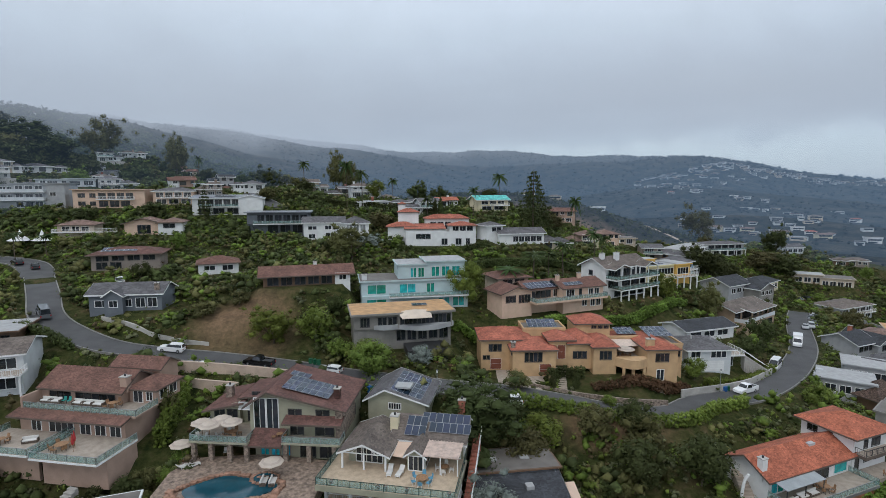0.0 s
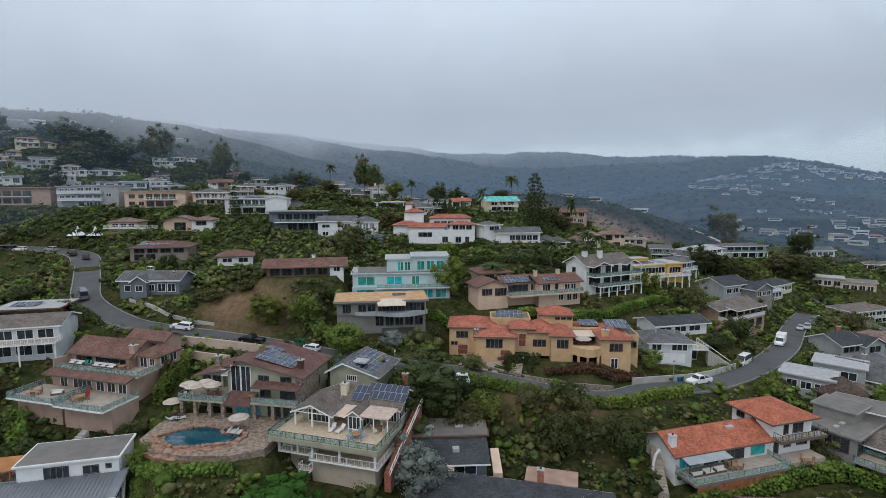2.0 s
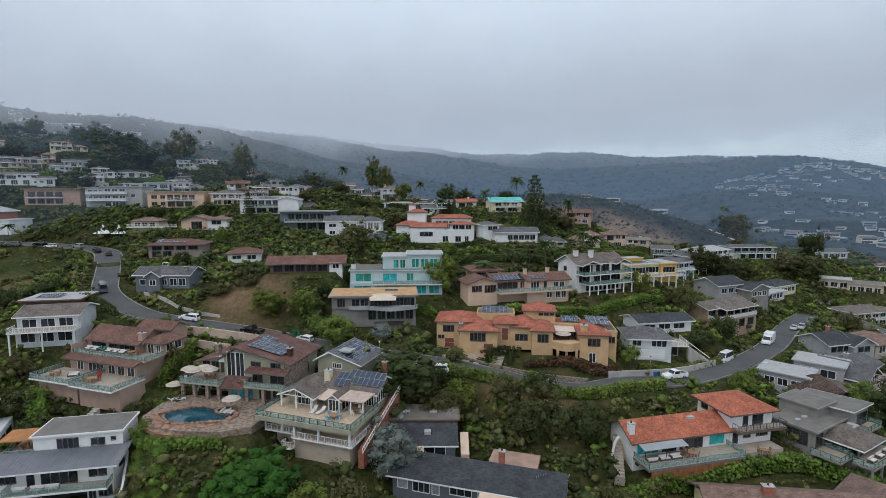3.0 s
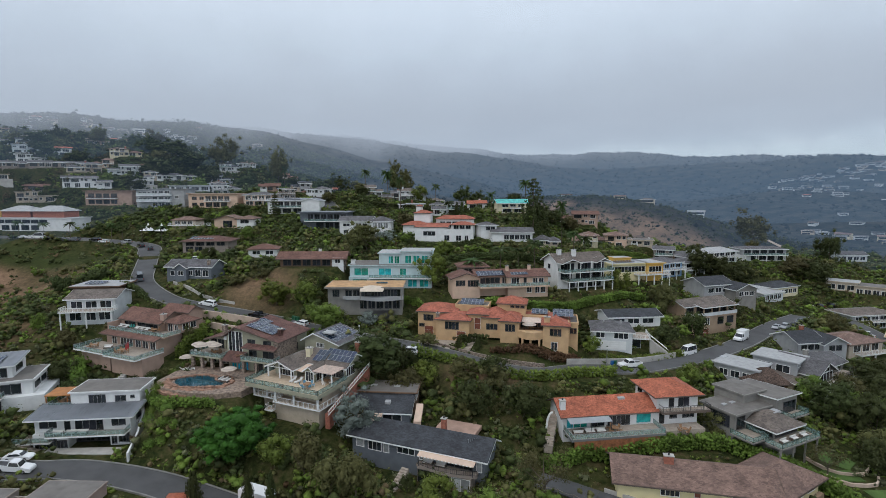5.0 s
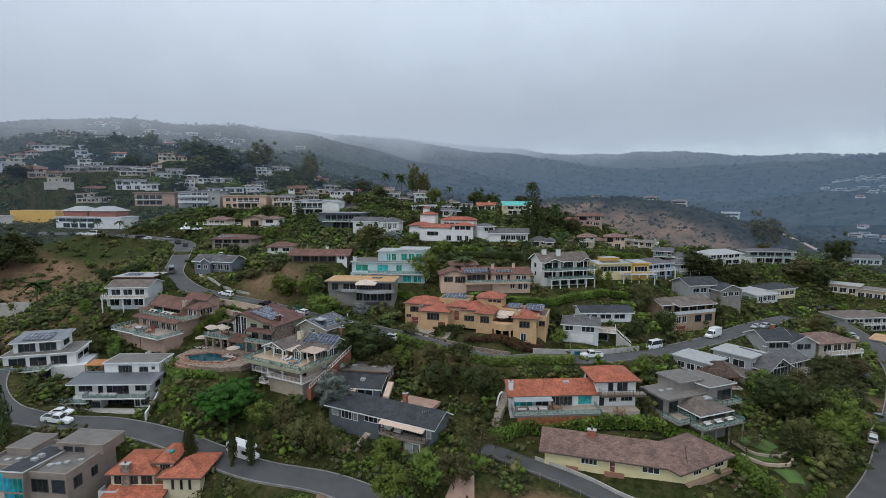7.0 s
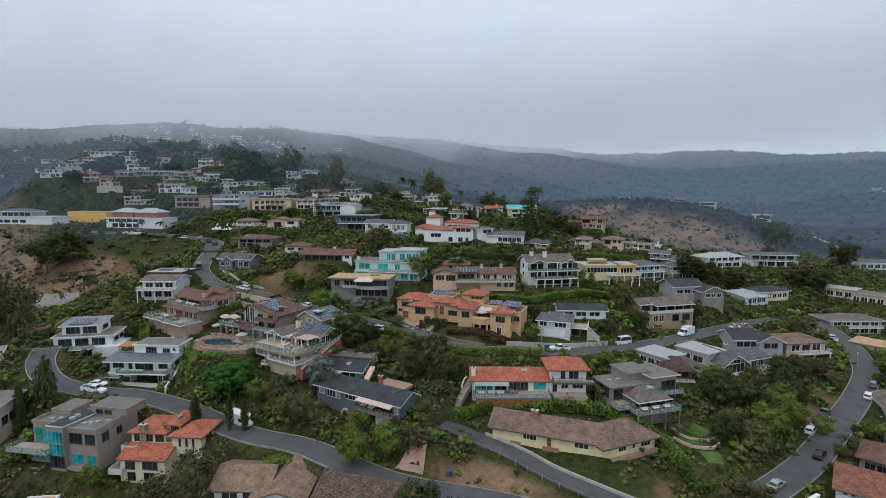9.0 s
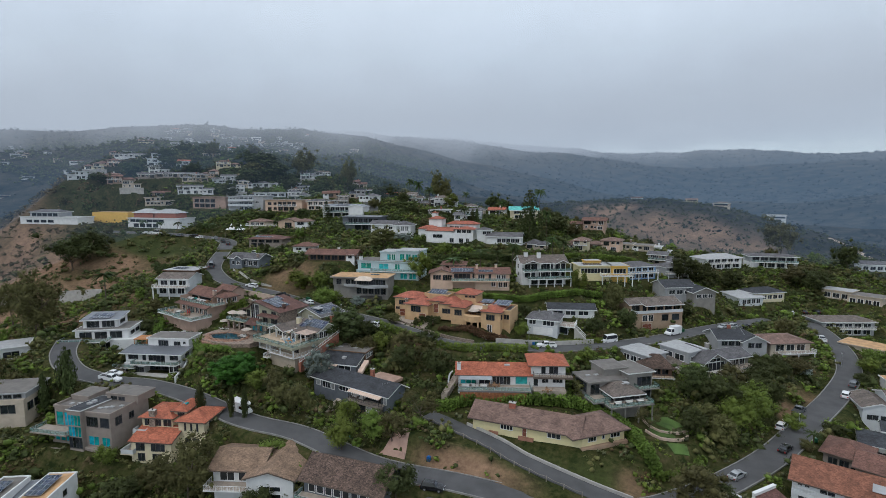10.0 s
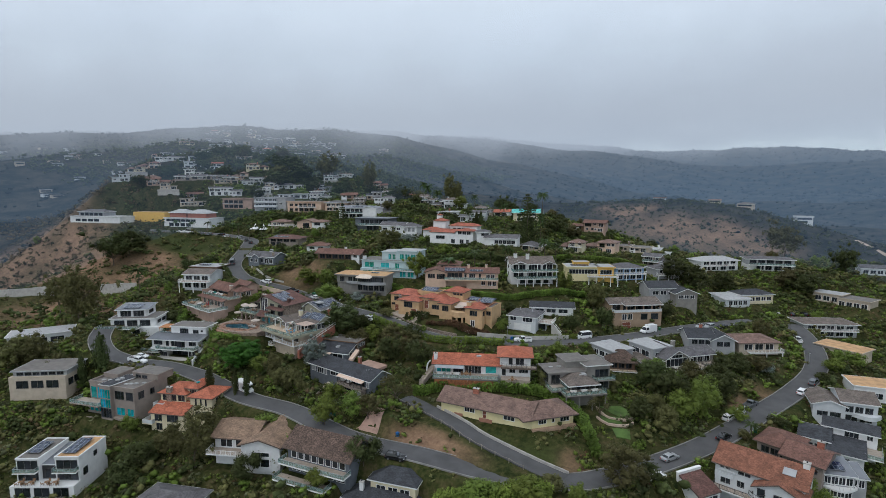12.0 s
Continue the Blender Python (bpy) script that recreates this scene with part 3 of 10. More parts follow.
def roof(e, kind, u0, u1, v0, v1, w, rise, over, material, trim=None, label=""):
    trim = trim or (FASCIA if material.name in BROWN_ROOFS else TRIM)
    a, b, c, d = u0 - over, u1 + over, v0 - over, v1 + over
    t = 0.16
    if kind == "flat":
        ob = boxes("roof", [(a, c, w, b, d, w + max(rise, 0.2))], trim, e, label)
        g = boxes("roof_surface", [(a + 0.25, c + 0.25, w + max(rise, 0.2), b - 0.25, d - 0.25, w + max(rise, 0.2) + 0.04)], material, ob)
        return ob
    if kind == "parapet":
        ob = boxes("roof", [(a + 0.3, c + 0.3, w, b - 0.3, d - 0.3, w + 0.12)], material, e, label)
        boxes("parapet", [(a, c, w, b, c + 0.28, w + rise), (a, d - 0.28, w, b, d, w + rise), (a, c + 0.28, w, a + 0.28, d - 0.28, w + rise), (b - 0.28, c + 0.28, w, b, d - 0.28, w + rise)], trim, ob)
        return ob
    mu, mv = (a + b) / 2, (c + d) / 2
    if ":" in kind:
        kind, part_at = kind.split(":")
        mu, mv = a + (b - a) * float(part_at), c + (d - c) * float(part_at)
    drop = rise * over / max(0.5, (v1 - v0) / 2 + over) if kind != "gy" else rise * over / max(0.5, (u1 - u0) / 2 + over)
    z0 = w - drop + t
    z1 = w + rise + t
    base = [(a, c, z0), (b, c, z0), (b, d, z0), (a, d, z0)]
    gab = None
    if kind == "hip":
        h = min((b - a), (d - c)) / 2
        if b - a >= d - c:
            top = base + [(a + h, mv, z1), (b - h, mv, z1)]
            f = [(0, 1, 5, 4), (2, 3, 4, 5), (1, 2, 5), (3, 0, 4)]
        else:
            top = base + [(mu, c + h, z1), (mu, d - h, z1)]
            f = [(0, 1, 4), (1, 2, 5, 4), (2, 3, 5), (3, 0, 4, 5)]
    elif kind == "gx":
        top = base + [(a, mv, z1), (b, mv, z1)]
        f = [(0, 1, 5, 4), (2, 3, 4, 5)]
        gab = [[(u, v0, w), (u, v1, w), (u, mv, w + rise)] for u in (u0, u1)]
    elif kind == "gy":
        top = base + [(mu, c, z1), (mu, d, z1)]
        f = [(0, 4, 5, 3), (4, 1, 2, 5)]
        gab = [[(u0, v, w), (u1, v, w), (mu, v, w + rise)] for v in (v0, v1)]
    elif kind == "shed":
        top = [(a, c, z0), (b, c, z0), (b, d, z1), (a, d, z1)]
        f = [(0, 1, 2, 3)]
        gab = [[(u, v0, w), (u, v1, w), (u, v1, w + rise)] for u in (u0, u1)] + [[(u0, v1, w), (u1, v1, w), (u1, v1, w + rise), (u0, v1, w + rise)]]
    elif kind == "shedf":
        top = [(a, c, z1), (b, c, z1), (b, d, z0), (a, d, z0)]
        f = [(0, 1, 2, 3)]
        gab = [[(u, v0, w), (u, v1, w), (u, v0, w + rise)] for u in (u0, u1)] + [[(u0, v0, w), (u1, v0, w), (u1, v0, w + rise), (u0, v0, w + rise)]]
    elif kind == "shedr":
        top = [(a, c, z0), (b, c, z1), (b, d, z1), (a, d, z0)]
        f = [(0, 1, 2, 3)]
        gab = [[(u0, v, w), (u1, v, w), (u1, v, w + rise)] for v in (v0, v1)] + [[(u1, v0, w), (u1, v1, w), (u1, v1, w + rise), (u1, v0, w + rise)]]
    ob = slabbed("roof", top, f, t, material, e, label)
    n = len(top)
    ring = [(0, 1), (1, 2), (2, 3), (3, 0)] if kind in ("hip", "shed", "shedf", "shedr") else [(0, 1), (2, 3)] + ([(1, 5), (5, 2), (3, 4), (4, 0)] if kind == "gx" else [(0, 4), (4, 1), (2, 5), (5, 3)])
    if kind == "gy":
        ring = [(3, 0), (1, 2), (0, 4), (4, 1), (2, 5), (5, 3)]
    v, fc = [], []
    cx, cy = mu, mv
    for i, j in ring:
        p, q = top[i], top[j]
        k = len(v)
        for x, y, z in (p, q):
            ox, oy = 0.05 * (1 if x > cx else -1), 0.05 * (1 if y > cy else -1)
            v += [(x + ox, y + oy, z + 0.02), (x + ox, y + oy, z - t - 0.1)]
        fc.append((k, k + 1, k + 3, k + 2))
    solid("fascia", v, fc, trim, ob)
    ob["gables"] = 0
    return ob, gab


def pane_grid(w, h, n, material, win, y, frame_w=0.07):
    pw = w / n
    for i in range(n):
        boxes("pane", [(i * pw + frame_w, y, frame_w, (i + 1) * pw - frame_w, y + 0.03, h - frame_w)], material, win)


def frame_grid(name, w, h, n, trim, f=0.07):
    """A window frame with its mullions, in one piece."""
    xs = [-0.05, f] + [w * i / n + d for i in range(1, n) for d in (-0.03, 0.03)] + [w - f, w + 0.05]
    zs = [-0.08, 0.03, h - 0.03, h + 0.06]
    nx_, nz_ = len(xs), len(zs)
    v = [(x, y, z) for y in (-0.06, 0.03) for z in zs for x in xs]
    full = {(i, k): k != 1 or i % 2 == 0 for i in range(nx_ - 1) for k in range(nz_ - 1)}
    q = lambda i, k, y: y * nx_ * nz_ + k * nx_ + i
    faces = []
    for (i, k), on in full.items():
        if not on:
            continue
        faces += [(q(i, k, 0), q(i + 1, k, 0), q(i + 1, k + 1, 0), q(i, k + 1, 0)), (q(i, k + 1, 1), q(i + 1, k + 1, 1), q(i + 1, k, 1), q(i, k, 1))]
        for di, dk, a, b in ((-1, 0, (i, k + 1), (i, k)), (1, 0, (i + 1, k), (i + 1, k + 1)), (0, -1, (i, k), (i + 1, k)), (0, 1, (i + 1, k + 1), (i, k + 1))):
            if not full.get((i + di, k + dk)):
                faces.append((q(*a, 0), q(*a, 1), q(*b, 1), q(*b, 0)))
    return solid(name, v, faces, trim, None)


WINDOW_CACHE = {}


def window(e, face, block, s, wb, w, h, n=2, kind="w"):
    """A window on a face of a block: s is its start along that face, wb its sill."""
    u0, u1, v0, v1 = block
    trim = {"w": TRIM, "d": DARKTRIM, "t": LGREY, "c": TAUPE, "g": TRIM, "p": DOORW, "k": TRIM, "x": DARKTRIM}[kind]
    glassm = {"w": GLASS, "d": GLASS, "t": TEAL, "c": CYAN, "k": CURTAIN, "x": GLASS}.get(kind, GLASS)
    m = {"F": pose(u0 + s, v0, wb), "B": pose(u1 - s, v1, wb, 0, 0, 180), "R": pose(u1, v0 + s, wb, 0, 0, 90), "L": pose(u0, v1 - s, wb, 0, 0, -90)}[face]
    key = (round(w, 2), round(h, 2), n, kind)
    name = {"g": "garage_door", "p": "door"}.get(kind, "window")
    if key in WINDOW_CACHE:
        src = WINDOW_CACHE[key]
        win = new(name, src.data)
        for c in src.children:
            k = new(c.name.split(".")[0], c.data)
            k.parent = win
    elif kind in "gp":
        win = boxes(name, [(0, -0.04, 0, w, 0.05, h)], TRIM, None)
        rows = 4 if kind == "g" else 2
        mat_d = WHITE if kind == "g" else DOORW
        for i in range(rows):
            boxes("panel", [(0.06, -0.07, h * i / rows + 0.04, w - 0.06, -0.03, h * (i + 1) / rows - 0.02)], mat_d, win)
    else:
        win = frame_grid(name, w, h, n, trim)
        pane_grid(w, h, n, glassm, win, -0.025)
    WINDOW_CACHE.setdefault(key, win)
    win.parent = e
    win.matrix_basis = m
    return win


def row(e, face, block, f0, f1, wb, h, n, kind="w", panes=2, fill=0.78):
    """n windows spread over a stretch of a face, from fraction f0 to f1."""
    u0, u1, v0, v1 = block
    length = (u1 - u0) if face in "FB" else (v1 - v0)
    cell = (f1 - f0) * length / n
    for i in range(n):
        window(e, face, block, f0 * length + cell * (i + (1 - fill) / 2), wb, round(cell * fill, 1), h, panes, kind)


def railing(e, pts, w, kind, h=1.0):
    """A guard rail along u, v points at deck height w."""
    if kind == "solid":
        for (a, b), (c, d) in zip(pts, pts[1:]):
            v, f = [], []
            n = Vector((-(d - b), c - a, 0)).normalized() * 0.08
            top = [(a - n.x, b - n.y, w + h), (c - n.x, d - n.y, w + h), (c + n.x, d + n.y, w + h), (a + n.x, b + n.y, w + h)]
            slabbed("parapet", top, [(0, 1, 2, 3)], h + 0.25, LGREY, e)
        return
    metal = {"glass": STEEL, "white": TRIM, "dark": DARKTRIM, "green": mat("green_posts", (0.02, 0.05, 0.04), var=0.1)}[kind]
    bars = []
    for (a, b), (c, d) in zip(pts, pts[1:]):
        ln = math.hypot(c - a, d - b)
        n = max(1, round(ln / (1.5 if kind != "white" else 1.2)))
        bars.append(((a, b, w + h), (c, d, w + h), 0.05))
        if kind != "glass":
            bars.append(((a, b, w + 0.12), (c, d, w + 0.12), 0.03))
        for i in range(n + 1):
            x, y = a + (c - a) * i / n, b + (d - b) * i / n
            bars.append(((x, y, w - 0.1), (x, y, w + h), 0.045))
        if kind in ("white", "dark"):
            m = int(ln / 0.3)
            bars += [((a + (c - a) * i / m, b + (d - b) * i / m, w + 0.1), (a + (c - a) * i / m, b + (d - b) * i / m, w + h), 0.018) for i in range(1, m)]
    ob = tubes("railing", bars, metal, e, n=4)
    if kind in ("glass", "green"):
        for (a, b), (c, d) in zip(pts, pts[1:]):
            n = Vector((-(d - b), c - a, 0)).normalized() * 0.012
            top = [(a - n.x, b - n.y, w + h - 0.08), (c - n.x, d - n.y, w + h - 0.08), (c + n.x, d + n.y, w + h - 0.08), (a + n.x, b + n.y, w + h - 0.08)]
            slabbed("glass_panel", top, [(0, 1, 2, 3)], h - 0.18, RAILGLASS, ob)


def rail_glass():
    m = bpy.data.materials.new("rail_glass")
    m.use_nodes = True
    n, l = m.node_tree.nodes, m.node_tree.links
    b = n["Principled BSDF"]
    b.inputs["Base Color"].default_value = (0.30, 0.42, 0.40, 1)
    b.inputs["Roughness"].default_value = 0.05
    tr, mx = n.new("ShaderNodeBsdfTransparent"), n.new("ShaderNodeMixShader")
    tr.inputs[0].default_value = (0.85, 0.92, 0.9, 1)
    mx.inputs[0].default_value = 0.35
    l.new(tr.outputs[0], mx.inputs[1])
    l.new(b.outputs[0], mx.inputs[2])
    l.new(mx.outputs[0], n["Material Output"].inputs["Surface"])
    return m


RAILGLASS = rail_glass()


def deck(e, u0, u1, v0, v1, w, rail="glass", material=DECKM, posts=0, foot=-4.0, thick=0.25, sides="LFR", edge=TRIM):
    ob = boxes("deck", [(u0, v0, w - thick, u1, v1, w)], edge, e)
    boxes("deck_surface", [(u0 + 0.08, v0 + 0.08, w, u1 - 0.08, v1 - 0.02, w + 0.03)], material, ob)
    if rail:
        p = ([(u0 + 0.1, v1)] if "L" in sides else []) + ([(u0 + 0.1, v0 + 0.1), (u1 - 0.1, v0 + 0.1)] if "F" in sides else []) + ([(u1 - 0.1, v1)] if "R" in sides else [])
        if len(p) > 1:
            railing(e, p, w, rail)
    for i in range(posts):
        x = u0 + 0.3 + (u1 - u0 - 0.6) * i / max(1, posts - 1)
        boxes("post", [(x - 0.14, v0 + 0.25, foot, x + 0.14, v0 + 0.53, w - thick)], edge, e)


def chimney(e, u, v, w0, w1, su=0.9, sv=0.7, material=STONE):
    ob = boxes("chimney", [(u - su / 2, v - sv / 2, w0, u + su / 2, v + sv / 2, w1)], material, e)
    boxes("cap", [(u - su / 2 - 0.1, v - sv / 2 - 0.1, w1, u + su / 2 + 0.1, v + sv / 2 + 0.1, w1 + 0.12)], CONC, ob)
    tubes("flue", [((u, v, w1 + 0.1), (u, v, w1 + 0.45), 0.16)], DARKTRIM, ob)


PANEL = None


def solar(e, o, du, dv, cols, rows, pw=1.05, ph=1.7):
    """Panels on a slope: o is the lower left corner, du and dv unit ways along and up the slope."""
    o, du, dv = Vector(o), Vector(du).normalized(), Vector(dv).normalized()
    n = du.cross(dv).normalized()
    me = None
    for i in range(cols):
        for j in range(rows):
            p = o + du * (i * pw) + dv * (j * ph) + n * 0.1
            m = Matrix((du, dv, n)).transposed().to_4x4()
            m.translation = p
            if me is None:
                ob = boxes("solar_panel", [(0, 0, 0, pw - 0.05, ph - 0.05, 0.05), (-0.012, -0.012, -0.01, pw - 0.038, 0.02, 0.058), (-0.012, ph - 0.07, -0.01, pw - 0.038, ph - 0.038, 0.058), (-0.012, 0, -0.01, 0.02, ph - 0.05, 0.058), (pw - 0.07, 0, -0.01, pw - 0.038, ph - 0.05, 0.058)], SOLARM, e)
                me = ob.data
                me.materials.append(STEEL)
                for f in list(me.polygons)[6:]:
                    f.material_index = 1
            else:
                ob = new("solar_panel", me)
                ob.parent = e
            ob.matrix_basis = m


def block(e, W, u0, u1, v0, v1, w0, w1, wall, rf=None, win=(), trim=None, found=4.0, label=""):
    """One body of a building: walls, roof and rows of windows. u runs in fractions of the front."""
    a, b = u0 * W, u1 * W
    bottom = w0 - (found if w0 <= 0.01 else 0)
    boxes("wall", [(a, v0, bottom, b, v1, w1)], wall, e, label)
    if rf:
        kind, rise, over, rm = rf
        if trim is None and kind in ("flat", "parapet"):
            trim = wall
        got = roof(e, kind, a, b, v0, v1, w1, rise, over, rm, trim)
        if isinstance(got, tuple) and got[1]:
            for g in got[1]:
                n = len(g)
                c = Vector((0, 0, 0))
                inward = Vector(((a + b) / 2, (v0 + v1) / 2, 0))
                p0 = Vector(g[0])
                way = (Vector(g[1]) - p0).cross(Vector(g[2]) - p0).normalized()
                if way.dot(inward - p0) < 0:
                    way = -way
                v = [tuple(Vector(p) + way * 0.02) for p in g] + [tuple(Vector(p) + way * 0.2) for p in g]
                f = [tuple(range(n)), tuple(range(2 * n - 1, n - 1, -1))] + [(i, (i + 1) % n, n + (i + 1) % n, n + i) for i in range(n)]
                solid("gable", v, f, wall, e)
    for r_ in win:
        face, f0, f1, wb, h, n, *rest = r_
        kind = rest[0] if rest else "w"
        panes = rest[1] if len(rest) > 1 else 2
        fill = rest[2] if len(rest) > 2 else 0.78
        row(e, face, (a, b, v0, v1), f0, f1, w0 + wb, h, n, kind, panes, fill)


def house(key, label, blocks, category="house", name="house"):
    (x, y), u, v, w, z, d = footing(key)
    e = empty(name, pose(x, y, z, 0, 0, math.degrees(math.atan2(u[1], u[0]))))
    tagged(e, label, category, "hillside houses" if category == "house" else "")
    for b in blocks:
        trim = TRIM
        block(e, w, *b[:9], **(b[9] if len(b) > 9 else {}))
    return e, w


def wing(e, e2):
    """Make the parts of e2 parts of e."""
    bpy.context.view_layer.update()
    m = e.matrix_basis.inverted() @ e2.matrix_basis
    for c in list(e2.children):
        c.matrix_basis = m @ c.matrix_basis
        c.parent = e
    bpy.data.objects.remove(e2)


def at(key, u, v, w=0.0, turn=0.0):
    """A pose in a building's own metres."""
    (x, y), a, b, width, z, d = footing(key)
    return pose(x, y, z, 0, 0, math.degrees(math.atan2(a[1], a[0]))) @ pose(u, v, w, 0, 0, turn)


def prow(e, u0, u1, v0, depth, w0, w1, material, n=9):
    """A bowed front: a slab whose front edge swells outwards."""
    top = [(u0 + (u1 - u0) * i / n, v0 - depth * math.sin(math.pi * i / n), w1) for i in range(n + 1)]
    top += [(u1, v0 + 0.5, w1), (u0, v0 + 0.5, w1)]
    return slabbed("balcony", top, [tuple(range(len(top)))], w1 - w0, material, e)

# ---- houses ----
E = {}
e, W = house("terrace", "two-storey salmon stucco house with brown tile roof and pale terrace", [
    (0, 1, 0, 11, 0, 3.0, SALMON, None, [("F", 0.10, 0.22, 0.1, 2.1, 1, "w", 2), ("F", 0.28, 0.52, 0.1, 2.1, 1, "w", 4, 0.96), ("F", 0.56, 0.98, 0.1, 2.1, 3, "w", 2, 0.7)]),
    (0.02, 0.78, 4.2, 11, 3.0, 5.5, SALMON, ("gx", 2.0, 0.8, BROWNT), [("F", 0.05, 0.34, 0.05, 2.2, 1, "x", 3, 0.98), ("F", 0.40, 0.92, 0.05, 2.1, 1, "x", 5, 0.98)]),
    (0.80, 1.06, 5.4, 11, 3.0, 5.5, SALMON, ("hip", 1.2, 0.5, BROWNT), [("F", 0.15, 0.5, 0.2, 2.0, 1, "w", 2, 0.95), ("F", 0.6, 0.9, 0.6, 1.4, 1, "w", 2), ("R", 0.1, 0.9, 0.6, 1.5, 2)]),
    (0.36, 0.86, 11.2, 15.5, 0, 6.6, SALMON, ("gx", 1.2, 0.4, BROWNT), [("F", 0.24, 0.4, 5.4, 0.8, 1, "w", 2)])])
chimney(e, 0.79 * W, 5.0, 5.0, 7.4, 1.2, 1.0, SALMON)
E["terrace"] = e
roof(e, "shed", -0.6, W + 0.4, -1.2, 0.8, 2.6, 0.5, 0.2, BROWNT)
deck(e, -0.3, W + 1.4, 0.6, 5.4, 3.15, "glass", PAVING, edge=SALMON)
boxes("parapet_wall", [(-0.35, 0.6, 3.0, 0.0, 6.0, 4.9), (-0.35, 4.0, 3.0, 1.2, 4.3, 4.9)], SALMON, e)
deck(e, -2.0, 0.48 * W, -7, 0, 0.1, "glass", PAVING)
boxes("terrace_wall", [(-1.8, -5.2, -4.5, 0.47 * W, -4.8, -0.16), (0.53 * W, -5.6, -4.5, W + 1.8, -5.2, -0.16), (W + 1.4, -5.2, -4.5, W + 1.8, 0, -0.16), (-1.8, -4.8, -4.5, -1.4, 0, -0.16)], SALMON, e, "salmon stucco wall under the terrace")
deck(e, 0.52 * W, W + 2, -7.5, 0, 0.1, "glass", PAVING)

e, W = house("pool", "two-storey sage stucco house with maroon roof above a pool", [
    (0.0, 0.40, 3, 11, 0, 3.0, SAGE, None, [("F", 0.05, 0.95, 0.1, 2.4, 3, "d")]),
    (0.40, 1, 0.5, 11, 0, 3.0, SAGE, None, [("F", 0.05, 0.42, 0.1, 2.4, 3, "c"), ("F", 0.5, 0.95, 0.1, 2.4, 2, "d")]),
    (0.0, 0.22, 4, 12, 3.0, 5.3, SAGE, ("shedr", 1.3, 0.9, MAROON), [("F", 0.1, 0.95, 0.2, 2.1, 2, "d")]),
    (0.22, 0.42, 5, 12, 3.0, 6.9, SAGE, ("shedr", 0.7, 0.5, MAROON), [("F", 0.1, 0.9, 0.2, 2.1, 1, "d"), ("F", 0.3, 0.9, 3.0, 1.9, 1, "d")]),
    (0.36, 1, 1, 12, 3.0, 7.4, SAGE, ("gy:0.24", 2.3, 0.8, MAROON), [("F", 0.04, 0.32, 0.3, 5.3, 2, "w", 2, 0.94), ("F", 0.40, 0.58, 3.0, 1.1, 1, "d"), ("F", 0.70, 0.88, 3.0, 1.1, 1, "d"), ("F", 0.42, 0.60, 0.2, 2.1, 1, "d"), ("F", 0.68, 0.94, 0.2, 2.1, 1, "d"), ("R", 0.1, 0.7, 0.4, 1.8, 2, "d")])])
E["pool"] = e
boxes("corner_pier", [(W - 0.9, 0.55, -3, W + 0.12, 2.0, 7.2)], STONE, e, "rubble stone corner pier")
boxes("side_wall", [(W - 0.3, 2.0, 3, W + 0.08, 8, 7.0)], STONE, e, "rubble stone side wall")
roof(e, "shed", 0.62 * W, W + 0.2, -0.9, 1.0, 5.6, 0.5, 0.1, MAROON)
roof(e, "shed", 0.40 * W, 0.62 * W, -1.8, 0.6, 2.6, 1.4, 0.1, MAROON)
deck(e, 0.0, 0.40 * W, -2.2, 4, 3.1, "glass", PAVING, posts=0, edge=SAGE)
deck(e, 0.62 * W, W + 0.4, -1.6, 1, 3.1, "glass", PAVING, posts=0, edge=SAGE)
deck(e, 0.22 * W, 0.40 * W, 3.4, 5, 5.8, "solid", PAVING, sides="F")
for u_ in (0.02, 0.14, 0.27, 0.385, 0.64, 0.8, 0.97):
    boxes("stone_post", [(u_ * W - 0.32, -1.9 if u_ < 0.4 else -1.3, -1, u_ * W + 0.32, -1.3 if u_ < 0.4 else -0.7, 2.85)], STONE, e)
chimney(e, 0.06 * W, 8, 4, 7.6, 1.0, 1.0)
chimney(e, 0.93 * W, 4, 7, 9.3, 0.9, 0.9, MAROON)
solar(e, (0.56 * W, 2.4, 9.72), (1, 0, -0.218), (0, 1, 0), 7, 3, 1.05, 1.7)
solar(e, (0.53 * W, 7.6, 9.85), (1, 0, -0.218), (0, 1, 0), 3, 1, 1.05, 1.7)

e, W = house("deck", "pale cottage house with white gables above a wide deck", [
    (-0.02, 0.94, -0.5, 12, -6, -0.3, BEIGE, None, [("F", 0.02, 0.30, 3.4, 1.9, 2, "d"), ("F", 0.36, 0.98, 3.4, 1.9, 3, "d", 3, 0.9)]),
    (0.02, 0.38, 2.4, 9, 0, 2.3, SAGE, None, [("F", 0.18, 0.86, 0.1, 2.0, 1, "w", 5, 0.96)]),
    (0.38, 1.0, 5.6, 12.5, 0, 2.5, SAGE, ("gx", 1.9, 0.6, TAUPET), [("F", 0.03, 0.22, 0.1, 2.0, 1, "w", 3), ("F", 0.55, 0.97, 0.1, 2.0, 2, "w", 4, 0.96), ("R", 0.04, 0.5, 0.35, 1.9, 2, "w", 2, 0.92), ("R", 0.55, 0.95, 1.0, 1.2, 2, "k")]),
    (0.56, 0.71, 1.4, 6, 0, 2.2, SAGE, ("gy", 0.9, 0.4, TAUPET), [("F", 0.08, 0.92, 0.1, 2.0, 1, "w", 3, 0.98), ("R", 0.1, 0.9, 0.1, 1.9, 1, "w", 3, 0.96)]),
    (-0.02, 0.56, 13.0, 22, 0, 4.6, SAGE, ("gy:0.34", 1.8, 0.7, GREYT), [("F", 0.36, 0.58, 3.2, 1.0, 1, "w", 5, 0.98)])])
E["deck"] = e
roof(e, "gy", 0, 0.40 * W, 0.6, 9, 2.3, 1.3, 0.5, TAUPET)
